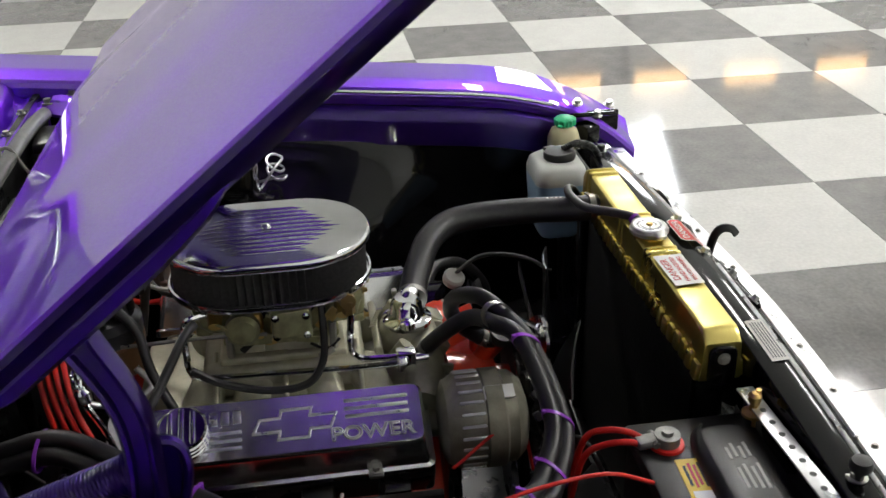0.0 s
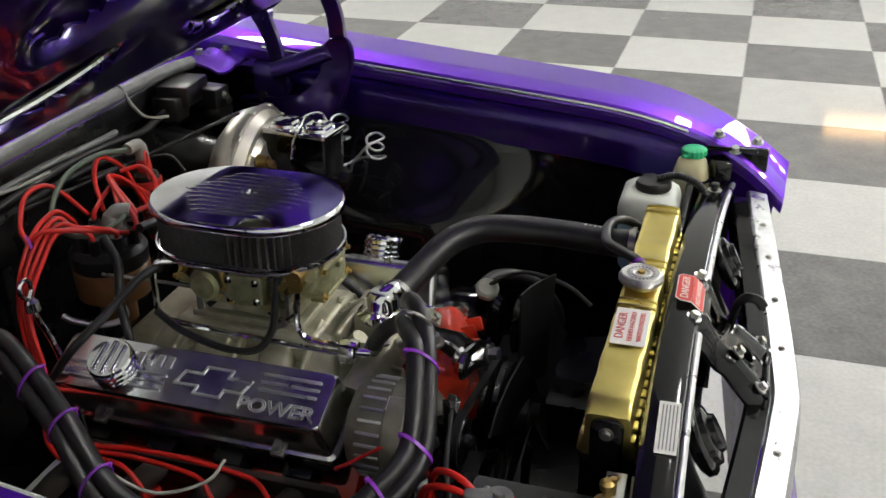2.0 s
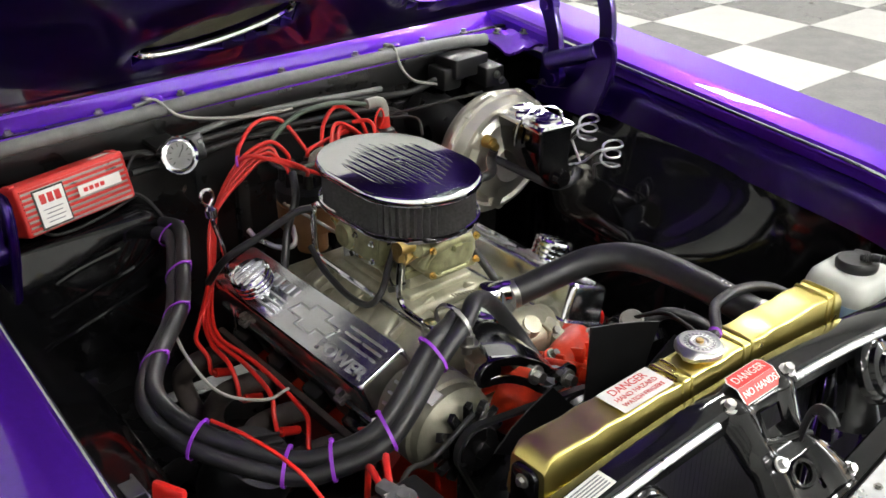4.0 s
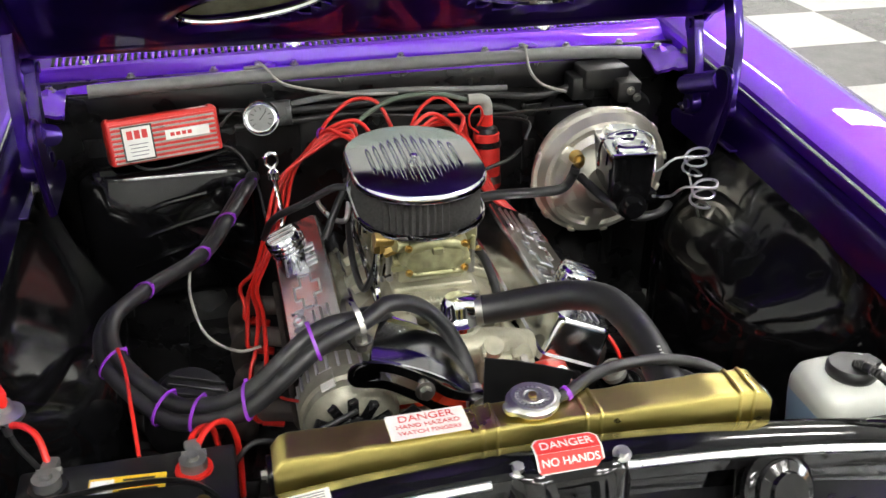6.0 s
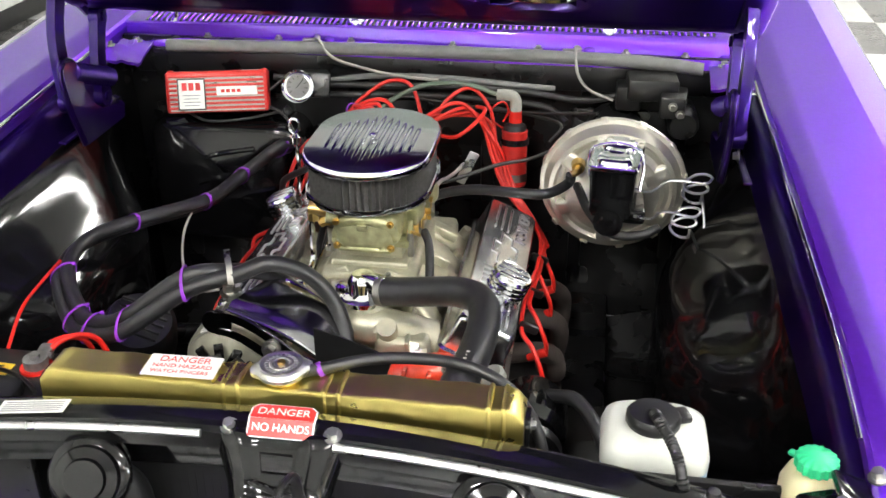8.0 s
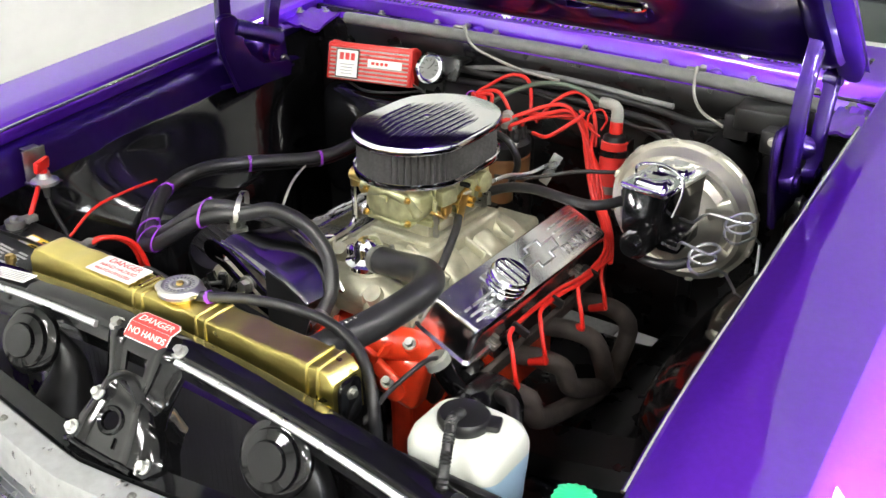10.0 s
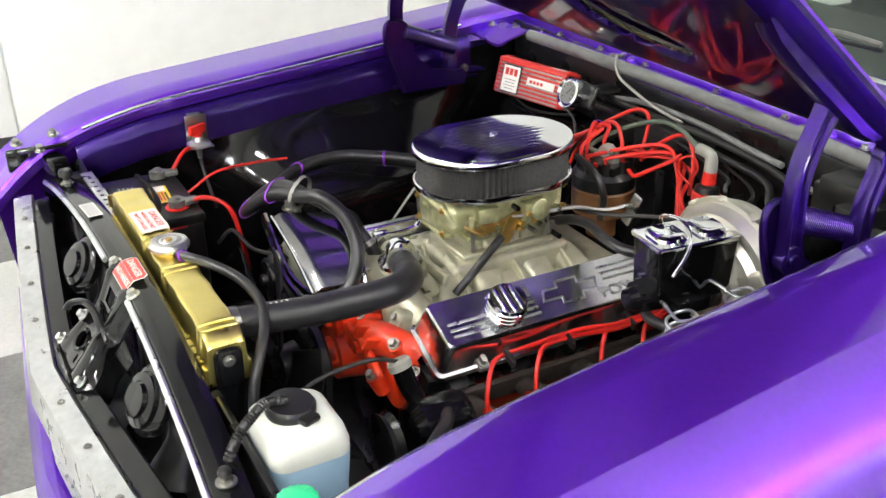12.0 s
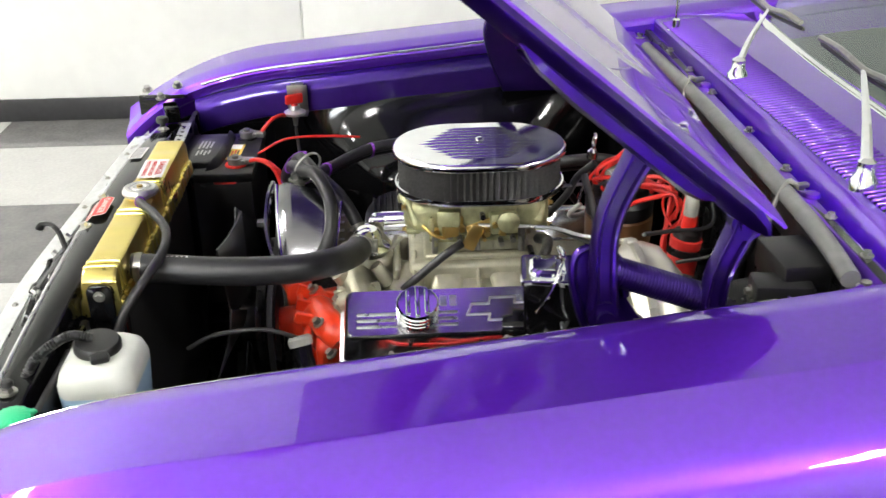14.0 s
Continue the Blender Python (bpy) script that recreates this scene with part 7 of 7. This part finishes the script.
# hold down bar in front of it with a wing nut
hold = thing("battery_clamp", (-0.45, -0.612, 0.60), "perforated steel battery hold down bar", "bracket")
bm = bmesh.new()
box(bm, (-0.50, -0.598, 0.795), (0.25, 0.024, 0.003), (0, 0, 2), 0.001)
part("bar", bm, ALU, hold)
for k in range(7):
    bm = bmesh.new()
    cyl(bm, (-0.585 + 0.026 * k, -0.6015 + 0.0009 * k, 0.7962), (-0.585 + 0.026 * k, -0.6015 + 0.0009 * k, 0.7970), 0.0045, seg=10)
    part("hole", bm, BLACK_INK, hold)
bm = bmesh.new()
cyl(bm, (-0.415, -0.594, 0.70), (-0.415, -0.594, 0.82), 0.004, seg=8)
lathe(bm, [(0.015, 0.797), (0.015, 0.801), (0.007, 0.806), (0.005, 0.815), (0.009, 0.820), (0.009, 0.828), (0.005, 0.832), (0, 0.832)], Matrix.Translation((-0.418, -0.588, -0.014)), 14)
part("stud", bm, BRASS, hold)

kill = thing("battery_cutoff_switch", (-0.61, -0.37, 0.80), "battery cut-off switch with a red key on a metal bracket", "switch")
bm = bmesh.new()
box(bm, (-0.694, -0.346, 0.826), (0.003, 0.048, 0.066), (0, 4, 0), 0.001)
box(bm, (-0.676, -0.346, 0.795), (0.050, 0.050, 0.003), (0, 0, 0), 0.001)
box(bm, (-0.702, -0.346, 0.858), (0.018, 0.030, 0.003), (0, 0, 0), 0.001)
part("bracket", bm, STEEL, kill, "bare metal bracket")
bm = bmesh.new()
lathe(bm, [(0.026, 0.0), (0.026, 0.006), (0.014, 0.012), (0.012, 0.022), (0, 0.022)], pose(-0.664, -0.352, 0.797), 26)
part("switch_body", bm, ALU, kill)
bm = bmesh.new()
cyl(bm, (-0.664, -0.352, 0.812), (-0.664, -0.352, 0.824), 0.010, 0.008, 14)
box(bm, (-0.664, -0.352, 0.834), (0.010, 0.044, 0.024), (0, 8, 24), 0.004)
part("key", bm, RED_WIRE, kill, "bright red plastic key")
bm = bmesh.new()
cyl(bm, (-0.664, -0.352, 0.793), (-0.664, -0.352, 0.768), 0.008, 0.005, 12)
part("stud", bm, STEEL, kill)

# ---- steering pump, heater box, small things ----
ps = thing("steering_pump", (0.255, -0.255, 0.52), "black power steering pump with a filler neck", "steering pump")
bm = bmesh.new()
lathe(bm, [(0, -0.055), (0.05, -0.055), (0.058, -0.04), (0.058, 0.03), (0.045, 0.045), (0, 0.047)], pose(0.258, -0.250, 0.585, 90, 0, 0), 32)
part("reservoir", bm, BLACK, ps)
bm = bmesh.new()
tube(bm, [(0.235, -0.262, 0.62), (0.215, -0.276, 0.655), (0.203, -0.281, 0.680)], 0.017, 16, 4)
part("filler_neck", bm, BLACK, ps)
bm = bmesh.new()
lathe(bm, [(0.020, -0.006), (0.021, 0.006), (0.017, 0.011), (0, 0.012)], axes((0.203, -0.281, 0.678), (0.197, -0.284, 0.690))[0], 20)
part("filler_cap", bm, GREY_PLASTIC, ps, "grey cap")
bm = bmesh.new()
lathe(bm, [(0, -0.01), (0.055, -0.01), (0.048, 0.0), (0.055, 0.01), (0, 0.01)], pose(0.258, -0.335, 0.585, 90, 0, 0), 28)
part("pulley", bm, BLACK_SATIN, ps)
hose("steering_hose", [(0.285, -0.24, 0.63), (0.33, -0.27, 0.645), (0.37, -0.33, 0.62), (0.39, -0.38, 0.54), (0.40, -0.36, 0.42)], 0.011, "black rubber power steering hose")

hb = thing("heater_case", (-0.42, 0.42, 0.45), "black moulded heater case on the firewall", "heater case")
bm = bmesh.new()
loft(bm, [[Vector((-0.47 + x * k, 0.492 - d, 0.66 + z * k)) for x, z in rounded(0.36, 0.30, 0.05, 6)] for d, k in ((0, 1.0), (0.05, 0.99), (0.075, 0.95), (0.09, 0.85))])
part("case", bm, BLACK, hb, "", 50)
bm = bmesh.new()
for k in range(3):
    tube(bm, [(-0.56 + 0.02 * k, 0.402, 0.60 + 0.06 * k), (-0.48, 0.400, 0.625 + 0.055 * k), (-0.36 - 0.02 * k, 0.402, 0.66 + 0.045 * k)], 0.006, 8, 4)
part("moulded_rib", bm, BLACK, hb)
can = thing("vapour_canister", (-0.44, -0.12, 0.50), "black ribbed plastic canister on the inner fender side", "canister")
bm = bmesh.new()
lathe(bm, [(0, -0.05), (0.062, -0.05), (0.066, -0.03), (0.064, 0.03), (0.056, 0.044), (0, 0.05)], pose(-0.455, -0.12, 0.60, 24, 18, 0), 32)
part("body", bm, BLACK_PLASTIC, can)
for k in range(5):
    bm = bmesh.new()
    m = pose(-0.455, -0.12, 0.60, 24, 18, 0)
    box(bm, (0, -0.03 + 0.015 * k, 0.05), (0.09, 0.005, 0.008), (0, 0, 0), 0.002, m=m)
    part("rib", bm, BLACK_PLASTIC, can)

dip = thing("dipstick", (-0.27, 0.28, 0.60), "chrome dipstick with a looped handle", "dipstick")
bm = bmesh.new()
tube(bm, [(-0.272, 0.292, 0.835), (-0.268, 0.288, 0.80), (-0.262, 0.27, 0.74), (-0.27, 0.24, 0.60)], 0.0045, 8, 4)
part("tube", bm, CHROME, dip)
bm = bmesh.new()
lathe(bm, [(0.007, -0.012), (0.011, -0.008), (0.011, 0.006), (0.006, 0.012), (0, 0.012)], pose(-0.270, 0.290, 0.822, -8, 0, 0), 16)
tube(bm, [(-0.272, 0.292, 0.832), (-0.284, 0.294, 0.846), (-0.279, 0.295, 0.862), (-0.265, 0.294, 0.862), (-0.262, 0.293, 0.846), (-0.271, 0.292, 0.834)], 0.0035, 8, 4)
part("handle", bm, CHROME, dip)

# frame rails and crossmember under the engine bay
fr = thing("chassis_frame", (0, -0.1, 0.0), "black painted chassis rails below the engine", "chassis")
for s in (-1, 1):
    bm = bmesh.new()
    box(bm, (XC + s * 0.38, 0.0, 0.33), (0.10, 1.35, 0.14), bevel=0.012)
    part("rail", bm, BLACK_SATIN, fr)
    bm = bmesh.new()
    tube(bm, [(s * 0.40, -0.25, 0.40), (s * 0.52, -0.12, 0.45), (s * 0.60, -0.02, 0.46), (s * 0.52, 0.10, 0.45), (s * 0.40, 0.20, 0.40)], 0.022, 10, 5)
    part("control_arm", bm, BLACK_SATIN, fr)
    # wheel inside the fender carries the car
    w = thing("front_wheel", (mir(s, 0.74), 0.02, 0.0), "black tyre on a plain wheel inside the fender", "wheel", "front wheels")
    bm = bmesh.new()
    lathe(bm, [(0.19, -0.09), (0.28, -0.10), (0.315, -0.085), (0.325, -0.05), (0.325, 0.05), (0.315, 0.085), (0.28, 0.10), (0.19, 0.09)], Matrix.Translation((mir(s, 0.74), 0.02, 0.325)) @ Matrix.Rotation(radians(90), 4, "Y"), 48)
    part("tyre", bm, RUBBER, w)
    bm = bmesh.new()
    lathe(bm, [(0, 0.02), (0.15, 0.03), (0.19, 0.08), (0.195, -0.08), (0.0, -0.06)], Matrix.Translation((mir(s, 0.74), 0.02, 0.325)) @ Matrix.Rotation(radians(90), 4, "Y"), 40)
    part("rim", bm, STEEL, w)
bm = bmesh.new()
box(bm, (0, -0.12, 0.27), (0.70, 0.26, 0.10), bevel=0.02)
part("crossmember", bm, BLACK_SATIN, fr)
for s in (-1, 1):
    bm = bmesh.new()
    box(bm, (mir(s, 0.50), -0.09, 0.285), (0.20, 1.16, 0.008), (0, s * -4, 0), 0.003)
    part("splash_shield", bm, BLACK_SATIN, fr, "black splash shield")
    bm = bmesh.new()
    box(bm, (XC + s * 0.27, 0.25, 0.24), (0.26, 0.70, 0.008), (0, 0, 0), 0.003)
    part("under_tray", bm, BLACK_SATIN, fr)
bm = bmesh.new()
box(bm, (XC, -0.46, 0.235), (0.70, 0.36, 0.008), (0, 0, 0), 0.003)
part("front_tray", bm, BLACK_SATIN, fr)
bm = bmesh.new()
box(bm, (EX, 0.02, 0.305), (0.24, 0.42, 0.10), bevel=0.025)
part("oil_pan", bm, BLACK_SATIN, fr)

# ---- wires ----
def wire(name, lines, r, material, label, category="wire", group="", res=6, seg=7):
    """One thing per lead."""
    obs = []
    for pts in lines:
        bm = bmesh.new()
        tube(bm, pts, r, seg, res)
        obs.append(solo(name, bm, material, label, category, group, angle=60))
    return obs


def plug_boot(at, axis):
    bm = bmesh.new()
    a, d = Vector(at), Vector(axis).normalized()
    cyl(bm, a, a + d * 0.035, 0.0085, 0.007, 12)
    solo("plug_boot", bm, RED_WIRE, "red rubber spark plug boot", "plug boot", "spark plug boots")


# driver's side leads run forward along the cover's outer edge
plug_y = [-0.155, -0.06, 0.075, 0.165]
for k, y in enumerate(plug_y):
    o = 0.009 * k
    t = TOWER[(k + 6) % 8]
    path = [t, t + Vector((0.01, 0.0, 0.02)), (0.045 + 0.018 * k, 0.358 + 0.008 * k, 0.893 - 0.012 * k), (0.100 + 0.011 * k, 0.352 - 0.005 * k, 0.858 - 0.012 * k), (0.124 + 0.010 * k, 0.338, 0.795 - 0.006 * k),
            (0.150 + 0.009 * k, 0.318, 0.738 - 0.004 * k), (0.196 + 0.007 * k, 0.280, 0.697 - 0.004 * k), (0.236 + 0.005 * k, 0.215, 0.679 - 0.006 * k)]
    yy = 0.13
    while yy > y + 0.06:
        path.append((0.228 + 0.005 * k + 0.08 * max(0.0, yy) + 0.003 * math.sin(20 * yy), yy, 0.670 - 0.006 * k + 0.004 * math.sin(31 * yy + k)))
        yy -= 0.085
    path += [(0.230 + 0.005 * k, y + 0.040, 0.664), (0.250, y + 0.012, 0.652), (0.268, y - 0.004, 0.615), (0.270, y, 0.588)]
    wire("spark_plug_lead", [path], 0.0042, RED_WIRE, "red silicone spark plug lead along the valve cover", "ignition lead", "spark plug leads")
    plug_boot((0.270, y, 0.592), (-0.75, 0, -0.35))
# passenger's side leads
plug_y = [-0.12, -0.02, 0.10, 0.20]
for k, y in enumerate(plug_y):
    o = 0.008 * k
    t = TOWER[(k + 2) % 8]
    path = [t, t + Vector((-0.005, 0.005, 0.02)), (-0.105 - 0.008 * k, 0.360 - 0.01 * k, 0.892 - 0.006 * k), (-0.165 - 0.006 * k, 0.365 - 0.012 * k, 0.868 - 0.006 * k), (-0.225 - 0.012 * k, 0.355 - 0.016 * k, 0.80), (-0.255 - 0.014 * k, 0.330 - 0.02 * k, 0.71),
            (-0.300 - o, 0.27, 0.645 - 0.004 * k)]
    yy = 0.20
    while yy > y + 0.06:
        path.append((-0.322 - o + 0.003 * math.sin(19 * yy), yy, 0.632 - 0.006 * k + 0.003 * math.sin(27 * yy + k)))
        yy -= 0.085
    path += [(-0.330 - o, y + 0.03, 0.622), (-0.350, y, 0.600), (-0.352, y - 0.01, 0.575), (-0.340, y, 0.560)]
    wire("spark_plug_lead", [path], 0.0042, RED_WIRE, "red silicone spark plug lead along the valve cover", "ignition lead", "spark plug leads")
    plug_boot((-0.340, y, 0.562), (0.75, 0, -0.25))
# slack red loops round the distributor
wire("ignition_lead", [
    [(-0.165, 0.365, 0.868), (-0.15, 0.34, 0.882), (-0.10, 0.29, 0.866), (-0.06, 0.262, 0.848), (-0.035, 0.268, 0.842)],
    [(0.0, 0.345, 0.85), (0.03, 0.375, 0.895), (0.075, 0.39, 0.915), (0.115, 0.375, 0.88), (0.13, 0.36, 0.82)],
    [(0.02, 0.30, 0.845), (0.06, 0.285, 0.85), (0.095, 0.30, 0.875), (0.11, 0.335, 0.89), (0.09, 0.365, 0.885)],
    [(-0.02, 0.36, 0.85), (-0.05, 0.40, 0.91), (-0.10, 0.41, 0.915), (-0.15, 0.39, 0.885), (-0.17, 0.365, 0.866)]], 0.0042, RED_WIRE, "red silicone ignition lead looped round the distributor", "ignition lead", "ignition leads")
wire("small_red_wire", [[(0.145, 0.345, 0.85), (0.125, 0.335, 0.87), (0.125, 0.335, 0.895), (0.145, 0.345, 0.905), (0.155, 0.35, 0.885), (0.145, 0.35, 0.862)]], 0.0022, RED_WIRE, "thin red wire looped at the coil")
bm = bmesh.new()
lathe(bm, [(0.0125, -0.002), (0.014, -0.002), (0.014, 0.002), (0.0125, 0.002), (0.0125, -0.002)], pose(-0.168, 0.363, 0.866, 40, 75, 0), 18)
solo("cable_tie", bm, PURPLE_TIE, "purple nylon cable tie round the red leads", "cable tie", "purple cable ties")
# lead separators
for y in (-0.10, 0.02, 0.15):
    bm = bmesh.new()
    box(bm, (0.240, y, 0.664), (0.034, 0.008, 0.016), (0, 20, 0), 0.003)
    solo("lead_clip", bm, BLACK_PLASTIC, "black clip holding the red leads", "clip", "lead clips")
# coil lead
wire("coil_lead", [[(0.128, 0.372, 0.911), (0.06, 0.385, 0.925), (-0.02, 0.395, 0.915), (-0.09, 0.375, 0.885), (-0.115, 0.335, 0.862), (-0.095, 0.292, 0.858), (-0.05, 0.275, 0.866), (-0.01, 0.287, 0.872)]], 0.0048, WIRE_GREEN, "grey green coil lead to the distributor", "ignition lead")
# firewall looms
wire("wiring_loom", [
    [(-0.36, 0.45, 0.90), (-0.25, 0.465, 0.885), (-0.1, 0.47, 0.885), (0.05, 0.468, 0.892), (0.2, 0.465, 0.885), (0.30, 0.45, 0.88), (0.38, 0.44, 0.90)],
    [(-0.33, 0.47, 0.855), (-0.2, 0.465, 0.862), (-0.05, 0.468, 0.868), (0.1, 0.462, 0.866), (0.22, 0.455, 0.86), (0.27, 0.42, 0.84)]], 0.0075, WIRE_BLACK, "black taped wiring loom along the firewall", "wiring loom", "looms")
wire("pipe", [[(-0.30, 0.474, 0.878), (-0.15, 0.478, 0.902), (0.02, 0.478, 0.905), (0.16, 0.474, 0.898), (0.24, 0.472, 0.895)]], 0.0065, SEAL, "grey pipe along the firewall", "pipe")
wire("ground_wire", [[(-0.276, 0.494, 0.974), (-0.262, 0.474, 0.977), (-0.230, 0.458, 0.945), (-0.16, 0.455, 0.925), (-0.08, 0.445, 0.915), (0.0, 0.44, 0.912)],
                     [(0.275, 0.494, 0.974), (0.278, 0.474, 0.977), (0.285, 0.456, 0.935), (0.31, 0.445, 0.905), (0.36, 0.43, 0.89)]], 0.0032, WIRE_GREY, "grey wire clipped to the cowl", "wire", "grey wires")
wire("cable", [[(-0.10, 0.46, 0.87), (0.05, 0.44, 0.86), (0.18, 0.40, 0.865), (0.28, 0.30, 0.905), (0.33, 0.25, 0.925)], [(0.1, 0.47, 0.85), (0.2, 0.44, 0.845), (0.26, 0.38, 0.85), (0.24, 0.33, 0.83)]], 0.0035, WIRE_BLACK, "thin black cable in front of the firewall", "cable", "cables")
wire("box_wire", [[(-0.37, 0.41, 0.85), (-0.33, 0.42, 0.82), (-0.30, 0.40, 0.76), (-0.29, 0.36, 0.70)], [(-0.54, 0.38, 0.84), (-0.50, 0.40, 0.81), (-0.42, 0.41, 0.815), (-0.34, 0.43, 0.83)], [(-0.36, 0.42, 0.88), (-0.33, 0.44, 0.90), (-0.30, 0.43, 0.895)]], 0.003, WIRE_BLACK, "black wires from the ignition box", "wire", "box wires")
wire("throttle_cable", [[(EX + 0.06, 0.16, 0.80), (0.06, 0.22, 0.785), (0.14, 0.27, 0.80), (0.20, 0.31, 0.80), (0.24, 0.36, 0.80)]], 0.004, WIRE_BLACK, "black throttle cable beside the carburettor", "cable")
wire("black_hose", [[(-0.115, 0.265, 0.865), (-0.13, 0.235, 0.83), (-0.16, 0.22, 0.78), (-0.19, 0.19, 0.725)], [(-0.06, 0.235, 0.86), (0.0, 0.235, 0.845), (0.02, 0.245, 0.80), (0.0, 0.255, 0.745)]], 0.0075, RUBBER, "black rubber breather hose behind the air cleaner", "hose", "breather hoses")
wire("vacuum_hose", [[(-0.150, 0.150, 0.845), (-0.175, 0.165, 0.838), (-0.225, 0.195, 0.80), (-0.28, 0.23, 0.758), (-0.30, 0.27, 0.70)]], 0.007, RUBBER, "black rubber hose running down beside the valve cover", "hose", "breather hoses")
wire("breather_pipe", [[(-0.135, 0.245, 0.772), (-0.145, 0.225, 0.745), (-0.165, 0.25, 0.735), (-0.185, 0.29, 0.745), (-0.19, 0.31, 0.755)]], 0.0052, ALU, "bent bright metal pipe behind the carburettor", "pipe")
# battery cables
wire("battery_cable", [[(-0.430, -0.440, 0.768), (-0.418, -0.418, 0.777), (-0.402, -0.392, 0.772), (-0.386, -0.372, 0.752), (-0.378, -0.360, 0.700), (-0.380, -0.352, 0.610)],
                       [(-0.438, -0.438, 0.766), (-0.432, -0.414, 0.772), (-0.420, -0.384, 0.762), (-0.408, -0.362, 0.735), (-0.404, -0.348, 0.66), (-0.408, -0.340, 0.60)],
                       [(-0.606, -0.43, 0.772), (-0.618, -0.405, 0.798), (-0.638, -0.385, 0.803), (-0.652, -0.375, 0.798)]], 0.0046, RED_WIRE, "red rubber covered battery cable beside the battery", "battery cable", "battery cables")
wire("red_wire", [[(-0.500, -0.425, 0.76), (-0.508, -0.36, 0.79), (-0.520, -0.27, 0.79), (-0.535, -0.195, 0.780)], [(-0.262, -0.33, 0.60), (-0.27, -0.30, 0.70), (-0.31, -0.20, 0.66)]], 0.0028, RED_WIRE, "thin red wire tied to the hoses", "wire", "red wires")
wire("grey_wire", [[(-0.435, 0.135, 0.735), (-0.44, 0.08, 0.70), (-0.42, 0.02, 0.655), (-0.37, -0.03, 0.645), (-0.33, -0.04, 0.655)]], 0.0028, WIRE_GREY, "thin grey wire hanging from the hoses")
wire("black_wire", [[(-0.664, -0.352, 0.772), (-0.655, -0.35, 0.74), (-0.62, -0.34, 0.66)], [(-0.21, -0.34, 0.72), (-0.30, -0.36, 0.70), (-0.36, -0.38, 0.72), (-0.40, -0.40, 0.68)], [(0.20, -0.28, 0.69), (0.215, -0.34, 0.72), (0.21, -0.42, 0.71), (0.20, -0.47, 0.68)]], 0.004, WIRE_BLACK, "thin black wire near the battery", "wire", "black wires")

# ---- floor of large vinyl tiles ----
TILE, TX, TY = 0.66, 1.92, -1.97
bm = bmesh.new()
box(bm, (1.96, 0.4, -0.07), (10.4, 15.6, 0.13))
floor = tagged(new("floor", mesh_of("floor", bm, GROUT, (0, 0, 0))), "polished grey and dark checkerboard vinyl tile floor", "floor", kind="structure")
tile_mesh = []
for material in (TILE_LIGHT, TILE_DARK):
    bm = bmesh.new()
    box(bm, (0, 0, -0.0025), (TILE - 0.0025, TILE - 0.0025, 0.005), bevel=0.0006, seg=1)
    tile_mesh.append(mesh_of("tile", bm, material, (0, 0, 0)))
rest = [bmesh.new(), bmesh.new()]
count = 0
for i in range(-9, 13):
    for j in range(-9, 17):
        x, y = TX + TILE * (i + 0.5), TY + TILE * (j + 0.5)
        if not (WALL_X < x < EAST_X and SOUTH_Y < y < NORTH_Y):
            continue
        dark = (i + j) % 2 == 0
        if count < 300 and ((1.0 < x < 7.5 and -4.2 < y < 4.6) or (x < -0.8 and -4.2 < y < 1.5)):
            ob = new("tile", tile_mesh[dark])
            ob.location = (x, y, 0)
            ob.parent = floor
            count += 1
        else:
            box(rest[dark], (x, y, -0.0025), (TILE - 0.0025, TILE - 0.0025, 0.005))
for b, material in zip(rest, (TILE_LIGHT, TILE_DARK)):
    ob = part("outer_tiles", b, material, floor)
    ob["kind"] = "stuff"
